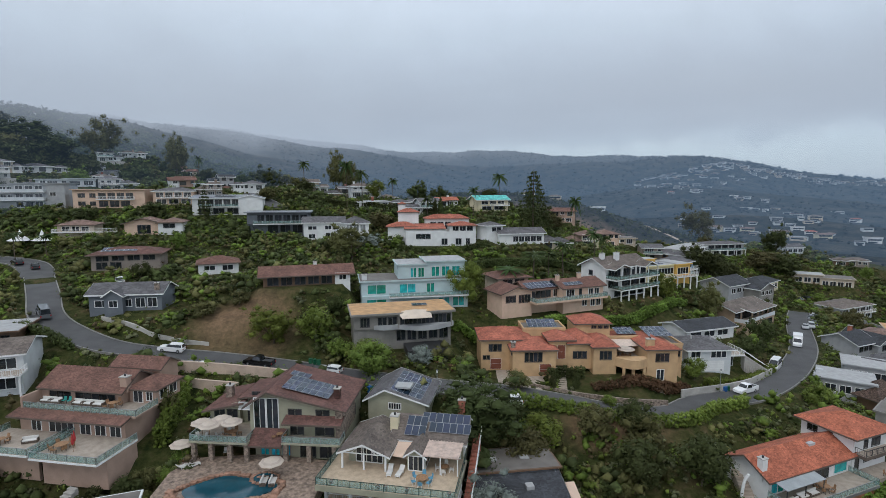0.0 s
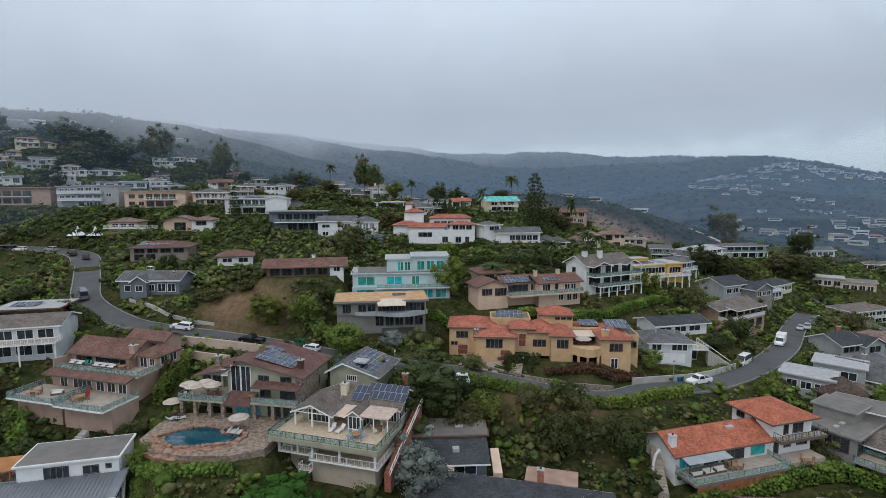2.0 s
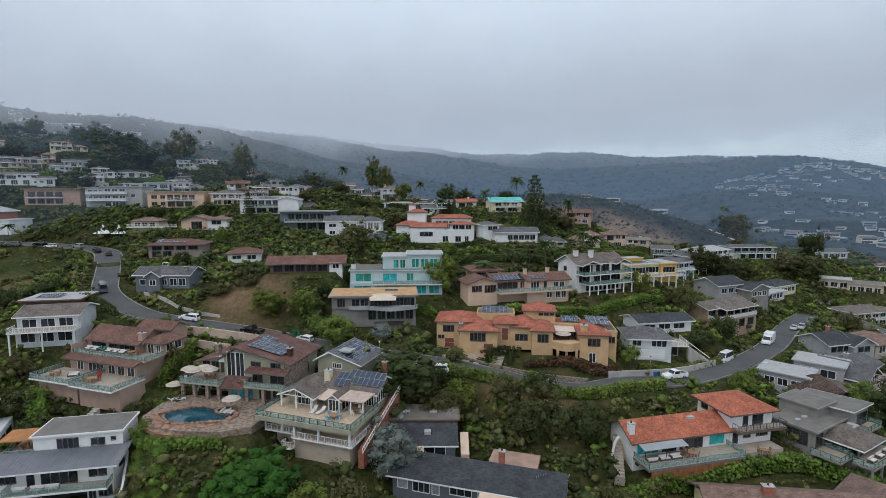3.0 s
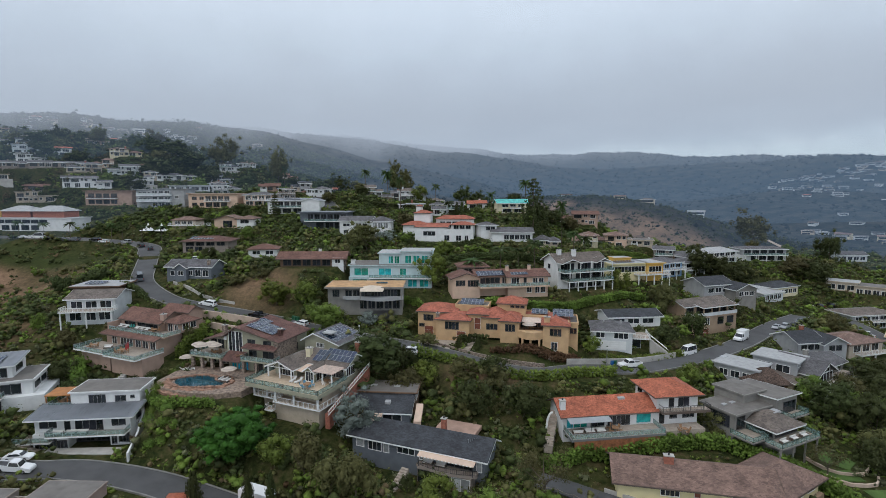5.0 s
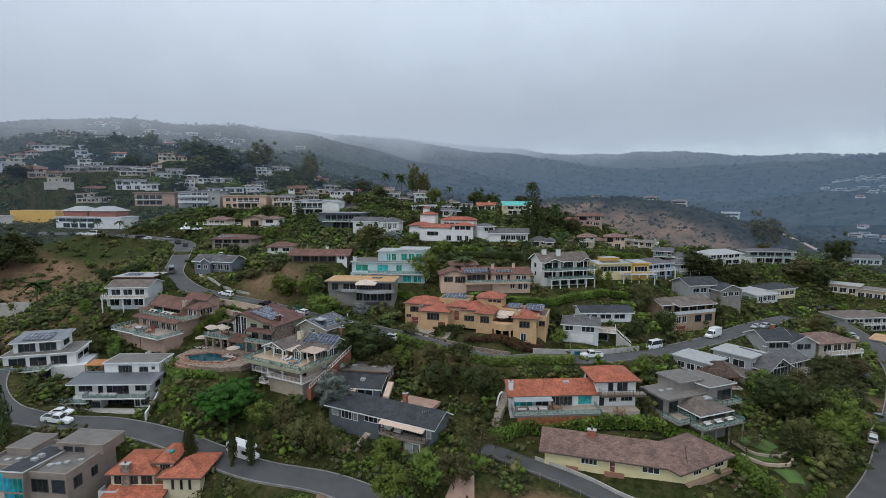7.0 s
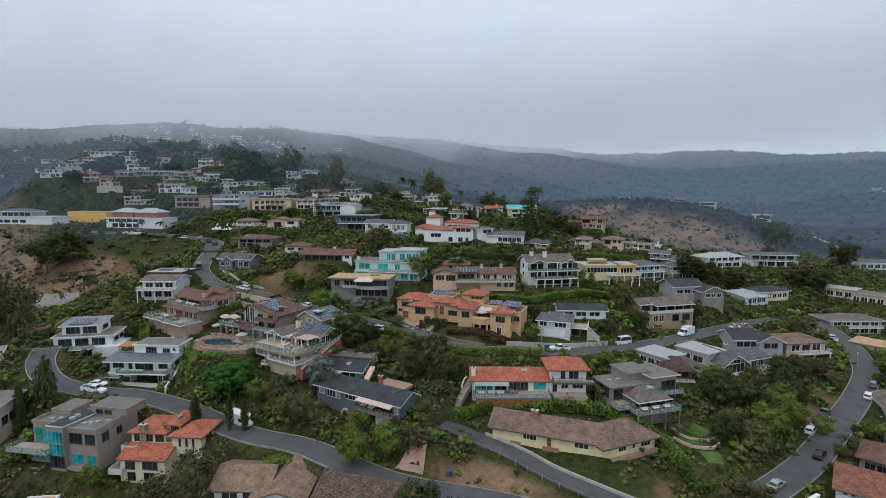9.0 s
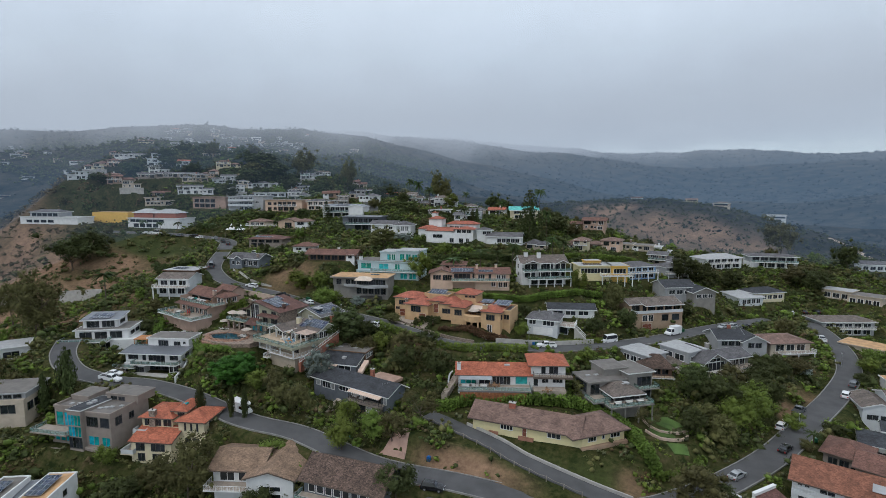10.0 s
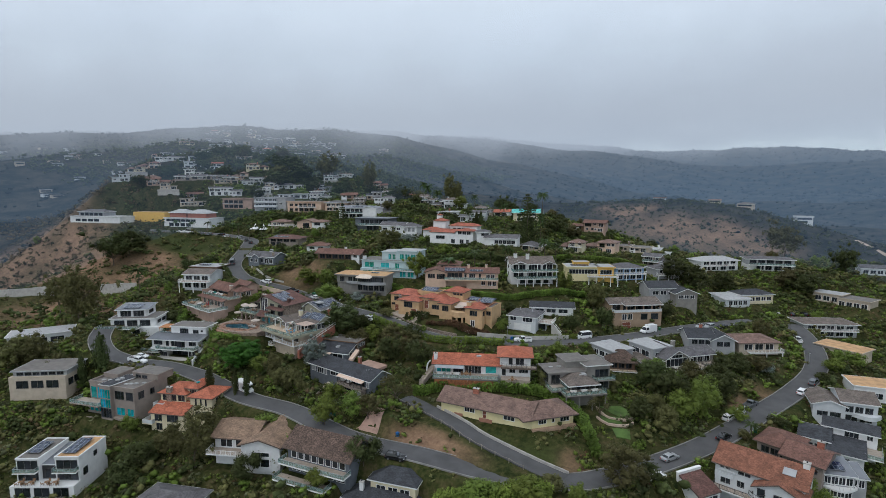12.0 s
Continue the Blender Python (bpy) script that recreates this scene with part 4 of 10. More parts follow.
tubes("gable_truss", [((0.0, 0.3, 2.35), (0.2 * W, 0.3, 3.6), 0.09), ((0.40 * W, 0.3, 2.35), (0.2 * W, 0.3, 3.6), 0.09), ((0.0, 0.3, 2.35), (0.40 * W, 0.3, 2.35), 0.08), ((0.2 * W, 0.3, 2.35), (0.2 * W, 0.3, 3.6), 0.06), ((0.09 * W, 0.3, 2.35), (0.16 * W, 0.3, 3.3), 0.05), ((0.31 * W, 0.3, 2.35), (0.24 * W, 0.3, 3.3), 0.05)], TRIM, e, n=4)
for u_ in (0.01, 0.20, 0.39):
    boxes("porch_post", [(u_ * W - 0.11, 0.35, 0, u_ * W + 0.11, 0.58, 2.35)], TRIM, e)
deck(e, -1.8, W + 0.5, -4.2, 5.6, 0.0, "green", DECKM, posts=0, edge=SAGE, thick=0.75)
deck(e, -1.2, 0.30 * W, -2.6, 0, -3.0, "white", DECKM, posts=0)
deck(e, 0.30 * W, W + 0.3, -3.6, 3.0, -3.1, "white", DECKM, posts=0)
for u_ in (-0.07, 0.14, 0.33, 0.62, 0.98):
    boxes("deck_post", [(u_ * W - 0.16, -3.4 if u_ > 0.3 else -2.5, -3.1, u_ * W + 0.16, -3.1 if u_ > 0.3 else -2.2, -0.7)], TRIM, e)
boxes("lower_wall", [(0.30 * W, -2.6, -9, 0.96 * W, 0, -3.3)], BEIGE, e, "bare beige wall below the lower deck")
deck(e, 0.22 * W, 0.34 * W, -4.6, -3.4, -4.6, "white", DECKM, posts=0)
chimney(e, 0.36 * W, 7, 2.4, 5.0, 1.1, 1.1, CREAM)
chimney(e, 0.93 * W, 12, 3, 6.0, 1.0, 0.8, BRICK)
solar(e, (0.47 * W, 5.6, 2.85), (1, 0, 0), (0, 1, 0.50), 3, 2, 1.0, 1.7)
solar(e, (0.68 * W, 6.4, 3.2), (1, 0, 0), (0, 1, 0.50), 6, 1, 1.0, 1.7)
solar(e, (0.60 * W, 7.9, 3.95), (1, 0, 0), (0, 1, 0.50), 7, 1, 1.0, 1.7)
solar(e, (0.20 * W, 13.2, 6.25), (1, 0, -0.28), (0, 1, 0), 5, 5, 1.05, 1.75)
boxes("skylight", [(0.23 * W, 14.2, 6.1, 0.23 * W + 2.6, 16.4, 6.42)], WHITER, e)
boxes("pergola_roof", [(0.70 * W, 0.9, 2.45, W + 0.1, 5.7, 2.55)], mat("corrugated_sheet", (0.56, 0.43, 0.36), rough=0.5, var=0.2, scale=1.5), e, "pale rust-stained corrugated pergola roof")
for i in range(12):
    boxes("roof_rib", [(0.70 * W + i * 0.42, 0.9, 2.55, 0.70 * W + i * 0.42 + 0.1, 5.7, 2.6)], MATS["corrugated_sheet"], e)
for u_ in (0.71, 0.85, 0.995):
    boxes("pergola_post", [(u_ * W - 0.08, 1.0, 0, u_ * W + 0.08, 1.15, 2.45)], TRIM, e)
slabbed("shade_sail", [(0.40 * W, 1.4, 1.9), (0.56 * W, 1.2, 1.8), (0.58 * W, 4.6, 2.4), (0.40 * W, 4.6, 2.3)], [(0, 1, 2, 3)], 0.03, mat("sail_cloth", (0.58, 0.42, 0.32), var=0.06), e, "peach shade sail")
tubes("stair_rail", [((W + 1.9, -3, -3.2), (W + 1.9, 12, 2.0), 0.07), ((W + 1.9, -3, -4.0), (W + 1.9, 12, 1.2), 0.07)] + [((W + 1.9, -3 + i * 0.6, -4.1 + i * 0.208), (W + 1.9, -3 + i * 0.6, -3.2 + i * 0.208), 0.05) for i in range(26)], TRIM, e, n=4)
for i in range(20):
    boxes("step", [(W + 0.8, -2.5 + i * 0.72, -7 + i * 0.26, W + 1.8, -1.75 + i * 0.72, -4.0 + i * 0.26)], BRICK, e)

e, W = house("white_a", "white modern three-storey house with metal eaves", [
    (0, 0.36, 0, 11, 0, 2.9, WHITE, None, [("F", 0.45, 0.7, 1.7, 0.6, 1, "d", 1), ("F", 0.05, 0.98, 0.05, 1.5, 1, "x", 9, 0.98)]),
    (0.36, 0.78, 2.6, 11, 0, 2.9, DARKTRIM, None, [("F", 0.02, 0.48, 0.1, 2.4, 1, "d", 4, 0.96), ("F", 0.52, 0.98, 0.1, 2.4, 1, "d", 4, 0.96)]),
    (0.78, 1, 0.6, 11, 0, 2.9, WHITE, None, [("F", 0.05, 0.35, 0.2, 2.2, 1, "d", 2), ("F", 0.42, 0.95, 0.5, 1.8, 1, "d", 3, 0.95)]),
    (0, 1, 0.8, 11, 3.0, 6.0, WHITE, None, [("F", 0.05, 0.23, 0.8, 1.6, 1, "d", 2, 0.95), ("F", 0.31, 0.37, 0.15, 2.3, 1, "d", 1, 0.98), ("F", 0.42, 0.71, 0.1, 2.4, 1, "d", 4, 0.98), ("F", 0.80, 0.95, 0.8, 1.7, 1, "d", 2, 0.95), ("R", 0.2, 0.45, 0.8, 1.2, 1, "d")]),
    (0.25, 1, 5.2, 12, 6.2, 8.9, WHITE, ("flat", 0.3, 0.35, GRAVELR), [("F", 0.26, 0.5, 0.1, 2.1, 1, "d", 4, 0.98), ("F", 0.62, 0.82, 0.7, 1.2, 1, "d", 2), ("F", 0.86, 0.93, 1.3, 0.6, 1, "d", 1), ("L", 0.2, 0.6, 0.3, 1.9, 1, "d", 2)])])
E["white_a"] = e
roof(e, "shed", -0.5, W + 0.4, 0.2, 5.0, 5.9, 0.75, 0.7, METALR)
tubes("seams", [((-1.0 + i * 0.55, -0.48, 5.98), (-1.0 + i * 0.55, 5.6, 6.93), 0.035) for i in range(34)], METALR, e, n=4)
deck(e, 0.18 * W, W, -1.8, 0.8, 3.0, "glass", PAVING)
deck(e, -3.2, 0.20 * W, -1.0, 3.0, 1.6, "glass", PAVING, edge=WHITE)
boxes("roof_terrace", [(0.0, 5.0, 6.0, 0.25 * W, 11, 6.15)], PAVING, e)
railing(e, [(0.1, 11), (0.1, 5.1), (0.25 * W, 5.1)], 6.1, "glass")
slabbed("timber_canopy", [(-1.2, 6.2, 8.2), (0.26 * W, 6.2, 8.2), (0.26 * W, 10.5, 8.4), (-1.2, 10.5, 8.4)], [(0, 1, 2, 3)], 0.14, mat("orange_timber", (0.40, 0.17, 0.06), var=0.2), e, "orange-stained timber canopy on the roof terrace")
for x_, y_ in ((-1.0, 6.4), (-1.0, 10.2), (3.0, 6.4)):
    boxes("canopy_post", [(x_ - 0.07, y_ - 0.07, 5.0, x_ + 0.07, y_ + 0.07, 8.1)], MATS["orange_timber"], e)
for i in range(11):
    boxes("entry_step", [(-2.2 + i * 0.32, -1.3, -1.0, -1.9 + i * 0.32, -0.1, 1.55 - i * 0.15)], PAVING, e)

e, W = house("white_b", "white modern three-level house with metal roofs and solar panels", [
    (0, 1.15, 0, 10, 0, 3.0, WHITE, None, [("F", 0.08, 0.6, 0.3, 2.1, 3, "d"), ("R", 0.1, 0.9, 0.8, 1.2, 2, "d")]),
    (0, 1.0, 1.5, 11, 3.0, 6.0, WHITE, ("flat", 0.25, 0.5, GRAVELR), [("F", 0.05, 0.9, 0.3, 2.1, 3, "d"), ("R", 0.1, 0.9, 0.8, 1.2, 2, "d")]),
    (0.1, 0.75, 3.5, 11, 6.2, 9.0, WHITE, ("shed", 0.7, 0.7, METALR), [("F", 0.06, 0.95, 0.3, 2.0, 2, "d", 3), ("R", 0.2, 0.8, 0.8, 1.2, 1, "d")])])
solar(e, (0.2 * W, 4.0, 9.25), (1, 0, 0), (0, 1, 0.09), 6, 3)
deck(e, -3, 0.7 * W, -3, 1, 3.3, "glass", PAVING)

e, W = house("salmon", "pale stucco house with taupe shingle gables", [
    (0, 1, 0, 11, 0, 3.0, LGREY, None, [("F", 0.05, 0.95, 0.2, 2.2, 3)]),
    (0, 1, 1, 11, 3.0, 5.8, LGREY, ("gx", 1.5, 0.6, TAUPET), [("F", 0.05, 0.95, 0.3, 1.8, 3)])])
deck(e, -0.5, W + 0.5, -2.5, 1, 3.0, "white", PAVING, posts=3)
house("dark_solar", "low dark timber house with solar panels", [(0, 1, 0, 9, 0, 3.0, BROWNW, ("flat", 0.3, 0.8, WHITER), [("F", 0.05, 0.95, 0.2, 2.2, 3, "d")])])
e, W = house("hill_grey", "grey bungalow with white gables and garage", [
    (0, 1, 0, 8, 0, 3.6, DGREY, ("gx", 1.7, 0.6, GREYT), [("F", 0.05, 0.3, 0.8, 1.4, 1), ("F", 0.35, 0.6, 0.8, 1.6, 2), ("F", 0.62, 0.95, 0.6, 2.0, 2)]),
    (0.25, 0.5, -1.5, 4, 0, 3.4, DGREY, ("gy", 1.3, 0.4, GREYT), [("F", 0.2, 0.8, 1.0, 1.4, 1)])])
chimney(e, 0.92 * W, 1, 0, 5.6, material=STONE)
e, W = house("carport", "dark brown house with carport and solar roof", [
    (0, 1, 2, 12, 0, 4.2, TAUPE, ("hip", 1.4, 1.0, MAROON), [("F", 0.05, 0.95, 2.4, 1.4, 4, "d"), ("F", 0.05, 0.45, 0.2, 1.8, 2, "d")])])
house("small_white", "small white house with brown hip roof", [(0, 1, 0, 8, 0, 2.8, WHITE, ("hip", 1.4, 0.6, BROWNT), [("F", 0.1, 0.45, 1, 1.2, 1), ("F", 0.55, 0.9, 0.8, 1.4, 1)])])
e, W = house("ranch", "long low brown-roofed ranch house", [
    (0, 1, 1.5, 8, 0, 2.6, BROWNW, ("gx", 1.5, 1.2, BROWNT), [("F", 0.03, 0.8, 0.1, 2.1, 5, "d")]),
    (0.82, 1, 0.8, 6, 0, 2.6, WHITE, None, [("F", 0.2, 0.8, 0.9, 1.2, 1)])])
chimney(e, 0.6 * W, 5, 2, 4.9, material=WHITE)
e, W = house("curved", "grey stucco house with ochre flat roof and bowed balconies", [
    (0, 1, 1.5, 10, 0, 3.2, MUSHROOM, None, [("F", 0.42, 0.98, 0.3, 2.2, 5, "d")]),
    (0, 0.46, 1.0, 10, 3.2, 6.2, MUSHROOM, None, [("F", 0.12, 0.36, 0.5, 1.9, 1, "d", 3), ("F", 0.5, 0.95, 0.1, 2.2, 2, "d")]),
    (0.44, 1.0, 0.2, 10, 3.2, 6.2, MUSHROOM, None, [("F", 0.03, 0.97, 0.25, 2.4, 6, "d", 2, 0.92)])])
roof(e, "flat", -0.3, W + 0.3, 0.2, 10.4, 6.2, 0.4, 0.4, OCHRER, trim=MUSHROOM)
prow(e, 0.2 * W, 0.48 * W, 1.0, 1.0, 3.0, 3.9, GREY)
prow(e, 0.42 * W, W + 0.4, 0.6, 2.6, 3.0, 4.0, GREY)
slabbed("canopy", [(0.46 * W, -2.4, 5.9), (0.76 * W, -2.6, 5.9), (0.78 * W, 1.5, 6.5), (0.44 * W, 1.5, 6.5), (0.6 * W, -0.6, 7.3)], [(0, 1, 4), (1, 2, 4), (2, 3, 4), (3, 0, 4)], 0.12, mat("pale_canopy", (0.62, 0.52, 0.42), var=0.08), e, "pale peaked canopy over the balcony")
# solid near-black box painting the shade inside the open garage
boxes("garage_opening", [(0.5 * W, -4.5, -3.4, 0.9 * W, 1.4, -0.3)], DARKTRIM, e)

e, W = house("teal", "three-level pale modern house with teal glass", [
    (0, 1, 0, 12, 0, 3.2, AQUA, None, [("F", 0.02, 0.25, 0.3, 2.2, 1, "t"), ("F", 0.7, 0.98, 0.2, 2.2, 2, "t")]),
    (0, 1, 1.5, 12, 3.2, 6.4, AQUA, ("flat", 0.3, 0.5, GRAVELR), [("F", 0.03, 0.25, 0.3, 2.2, 1, "t"), ("F", 0.33, 0.53, 0.3, 2.2, 1, "t"), ("F", 0.6, 0.7, 0.3, 2.2, 1, "t"), ("F", 0.88, 0.98, 0.3, 2.2, 1, "t")]),
    (0.35, 0.62, 3, 12, 6.7, 10.0, AQUA, ("flat", 0.3, 0.4, WHITER), [("F", 0.4, 0.95, 0.3, 2.3, 2, "t")]),
    (0.62, 1, 3, 12, 6.7, 10.6, AQUA, ("flat", 0.3, 0.4, WHITER), [("F", 0.1, 0.9, 0.4, 2.4, 3, "t")])])
deck(e, 0.25 * W, W, -1.5, 0, 3.1, "glass", PAVING)
chimney(e, 0.03 * W, 3, 6, 8, 1.2, 1.0, LGREY)
e, W = house("peach", "long peach stucco house with brown roof and solar panels", [
    (0.02, 0.30, 1.8, 9, 0, 5.0, PEACH, ("gy", 1.4, 0.7, BROWNT), [("F", 0.12, 0.46, 2.7, 1.6, 1, "d", 3, 0.96), ("F", 0.55, 0.95, 2.4, 1.9, 1, "d", 4, 0.96)]),
    (0.28, 0.62, 3.2, 9, 0, 5.2, PEACH, ("gx", 1.5, 0.9, BROWNT), [("F", 0.1, 0.7, 2.8, 2.0, 1, "x", 4, 0.98), ("F", 0.75, 0.95, 2.8, 2.0, 1, "w", 2)]),
    (0.58, 1, 0.6, 9, 0, 5.2, PEACH, ("gx", 1.5, 0.6, BROWNT), [("F", 0.05, 0.3, 2.9, 1.9, 1, "w", 3), ("F", 0.38, 0.46, 2.8, 2.1, 1, "d", 1), ("F", 0.6, 0.9, 3.0, 1.6, 2, "w"), ("F", 0.45, 0.6, 0.3, 1.8, 1, "w"), ("F", 0.66, 0.95, 0.1, 2.1, 2, "w")])])
solar(e, (0.28 * W, 2.5, 5.35), (1, 0, 0), (0, 1, 0.34), 8, 2, 1.05, 1.6)
solar(e, (0.62 * W, 1.2, 5.6), (1, 0, 0), (0, 1, 0.34), 5, 1, 1.05, 1.6)
chimney(e, 0.60 * W, 4, 5, 7.9, material=PEACH)
chimney(e, 0.84 * W, 4.5, 5, 7.9, material=PEACH)
deck(e, 0.28 * W, W, -1.2, 3.2, 2.6, "glass", PAVING, edge=PEACH, thick=0.4)
S["peach_back"] = (14, 131, 22, 134, 32, 8)
e2, W2 = house("peach_back", "", [(0, 1, 0, 8, 0, 5.0, BEIGE, ("hip", 1.4, 0.8, BROWNT), [("F", 0.1, 0.9, 3.0, 1.4, 2, "d")])])
wing(e, e2)

e, W = house("villa", "large tan stucco villa with red clay tile roofs", [
    (0, 0.26, 4, 13, 0, 6.4, TAN, ("hip", 1.5, 0.5, RED), [("F", 0.12, 0.45, 3.9, 1.5, 1, "d", 3), ("F", 0.02, 0.2, 2.2, 0.8, 1, "d"), ("F", 0.18, 0.42, 0.15, 2.2, 1, "p", 2, 0.95)]),
    (0.15, 0.37, 0, 9, 0, 5.4, TAN, ("hip", 1.2, 0.5, RED), [("F", 0.22, 0.74, 2.9, 1.9, 1, "d", 4), ("F", 0.62, 0.9, 0.15, 2.3, 1, "p", 2, 0.95)]),
    (0.35, 0.48, 2.6, 10, 1.2, 6.5, TAN, ("hip", 0.8, 0.4, RED), [("F", 0.3, 0.7, 1.4, 2.9, 1, "p")]),
    (0.24, 0.47, 8, 14, 1.2, 7.2, TAN, ("parapet", 0.5, 0.1, GRAVELR), []),
    (0.45, 0.60, 2.4, 11, 0.5, 5.9, TAN, ("hip", 1.6, 0.4, RED), [("F", 0.1, 0.7, 2.2, 1.5, 1, "d", 3)]),
    (0.57, 0.69, 0.8, 9, 0, 5.6, TAN, ("hip", 1.2, 0.5, RED), [("F", 0.2, 0.85, 2.9, 1.8, 1, "d", 3)]),
    (0.53, 0.72, 8.5, 15, 1.5, 8.4, TAN, ("hip", 1.4, 0.4, RED), [("F", 0.45, 0.98, 5.8, 0.6, 3, "d", 1)]),
    (0.84, 1, 0, 12, -1.6, 5.2, TAN, ("hip", 1.3, 0.5, RED), [("F", 0.22, 0.78, 4.2, 1.7, 1, "d", 3), ("F", 0.3, 0.6, 0.4, 2.2, 1, "w", 2), ("R", 0.05, 0.2, 4.2, 1.6, 1, "d")]),
    (1.0, 1.06, 3, 12, -1.6, 5.0, TAN, ("parapet", 0.5, 0.1, GRAVELR), [("F", 0.1, 0.9, 4.2, 1.4, 1, "d")]),
    (0.66, 0.88, 7.5, 13, -1, 5.4, TAN, ("parapet", 0.5, 0.1, RED), [("F", 0.1, 0.9, 3.6, 2.1, 2, "x", 3, 0.94)])])
E["villa"] = e
prow(e, 0.68 * W, 0.86 * W, 0.8, 2.4, 1.6, 3.4, TAN)
boxes("terrace", [(0.69 * W, 0.8, 2.0, 0.85 * W, 7.5, 2.35)], PAVING, e)
for u_ in (0.715, 0.765, 0.82):
    boxes("terrace_post", [(u_ * W - 0.25, -0.9, -3, u_ * W + 0.25, -0.4, 1.7)], TAN, e)
slabbed("awning", [(0.70 * W, 4.4, 4.6), (0.84 * W, 4.4, 4.6), (0.84 * W, 7.5, 5.2), (0.70 * W, 7.5, 5.2)], [(0, 1, 2, 3)], 0.08, mat("striped_awning", (0.62, 0.50, 0.42), var=0.12, scale=3), e, "pale striped awning over the terrace")
chimney(e, 0.865 * W, 1.2, 3, 7.0, 1.5, 1.0, TAN)
chimney(e, 0.155 * W, 1.0, 4, 6.7, 0.8, 0.8, STONE)
solar(e, (0.27 * W, 8.6, 7.6), (1, 0, 0), (0, 1, 0.25), 6, 2, 1.05, 1.8)
solar(e, (0.90 * W, 5.0, 6.35), (1, 0, 0), (0, 1, 0.12), 5, 3, 1.05, 1.8)
solar(e, (0.76 * W, 8.2, 6.0), (1, 0, 0), (0, 1, 0.15), 4, 2, 1.05, 1.8)

e, W = house("balcony", "white three-storey house with dark gable roof and balconies", [
    (0, 1, 2.4, 11, 0, 8.4, WHITE, ("gx", 2.2, 0.8, TAUPET), [("F", 0.06, 0.34, 5.7, 2.2, 1, "d", 4, 0.98), ("F", 0.42, 0.70, 5.7, 2.2, 1, "d", 4, 0.98), ("F", 0.76, 0.98, 5.7, 2.2, 1, "d", 3, 0.98), ("F", 0.06, 0.30, 2.9, 2.1, 1, "d", 3, 0.96), ("F", 0.38, 0.98, 2.9, 2.1, 1, "d", 8, 0.98), ("F", 0.2, 0.95, 0.2, 2.1, 4, "x", 1), ("L", 0.3, 0.5, 5.8, 1.4, 1, "d", 1), ("L", 0.35, 0.5, 3.0, 1.2, 1, "d", 1)])])
for a_, b_ in ((0.0, 0.36), (0.72, 1.0)):
    roof(e, "gy", a_ * W, b_ * W, -0.6, 2.6, 8.3, 1.1, 0.5, TAUPET)
deck(e, 0.0, W + 1.2, -1.2, 2.4, 5.5, "green", PAVING)
deck(e, 0.1 * W, W + 1.0, -1.6, 2.4, 2.7, "green", PAVING, posts=6)
for u_ in (0.14, 0.36, 0.58, 0.8, 1.04):
    boxes("balcony_post", [(u_ * W - 0.1, -0.9, 2.7, u_ * W + 0.1, -0.7, 8.3)], TRIM, e)
chimney(e, 0.14 * W, 6, 9, 11.8, 1.3, 1.0, material=WHITE)
chimney(e, 0.42 * W, 5, 9, 11.8, 1.3, 1.0, material=WHITE)

e, W = house("yellow", "yellow house with pale roof and cantilever deck", [
    (0, 0.72, 0, 9, 0, 3.6, YELLOW, ("flat", 0.35, 0.7, WHITER), [("F", 0.04, 0.96, 0.9, 1.9, 1, "w", 9, 0.98)]),
    (0.70, 1.05, -0.8, 8, 0, 3.6, MUSTARD, ("flat", 0.35, 0.6, WHITER), [("F", 0.1, 0.9, 0.7, 2.0, 1, "w", 4, 0.96)]),
    (0.2, 0.55, 5, 9, 3.6, 5.0, MUSTARD, ("flat", 0.2, 0.3, WHITER), [])])
deck(e, 0.45 * W, W + 2.5, -3.0, 0, 0.2, "white", PAVING, posts=5)
solar(e, (0.1 * W, 1.0, 4.0), (1, 0, 0), (0, 1, 0.05), 7, 2)
for i in range(4):
    boxes("roof_vent", [(0.3 * W + i * 1.7, 6.2, 3.9, 0.3 * W + i * 1.7 + 0.5, 6.7, 4.5)], WHITER, e)

e, W = house("blue", "blue sided house with grey hip roof", [(0, 1, 0, 9, 0, 5.2, BLUE, ("hip", 1.5, 0.6, GREYT), [("F", 0.05, 0.95, 3.0, 1.6, 4), ("F", 0.05, 0.95, 0.3, 1.9, 4)])])
deck(e, -0.5, W + 0.5, -1.8, 0, 2.6, "white", PAVING, posts=4)
e, W = house("twin", "grey sided house with white balconies", [(0, 0.6, 0, 9, 0, 4.6, GREY, ("hip", 1.5, 0.6, GREYT), [("F", 0.1, 0.9, 2.6, 1.6, 2)]), (0.5, 1, 1, 10, 0, 6.0, GREY, ("hip", 1.3, 0.6, GREYT), [("F", 0.1, 0.9, 3.8, 1.7, 2)])])
deck(e, -0.5, W + 0.8, -2, 0, 2.0, "white", PAVING, posts=4)
e, W = house("white_hip", "white house with pale hip roof and balcony", [(0, 1, 0, 10, 0, 5.0, WHITE, ("hip", 1.6, 0.8, WHITER), [("F", 0.05, 0.95, 2.8, 1.8, 5), ("F", 0.05, 0.95, 0.2, 1.9, 4)])])
deck(e, 0.1 * W, 0.9 * W, -1.8, 0, 2.5, "white", PAVING, posts=4)
e, W = house("flat_white", "white modern house with wide glazing", [(0, 1, 1, 10, 0, 2.8, WHITE, None, [("F", 0.2, 0.95, 0.2, 2.2, 4, "d")]), (0, 1, 1, 10, 2.8, 5.6, GREY, ("hip", 0.9, 0.8, GREYT), [("F", 0.05, 0.95, 0.5, 1.8, 5, "d")])])
deck(e, 0.05 * W, W, -1, 1, 2.8, "glass", PAVING, posts=5)
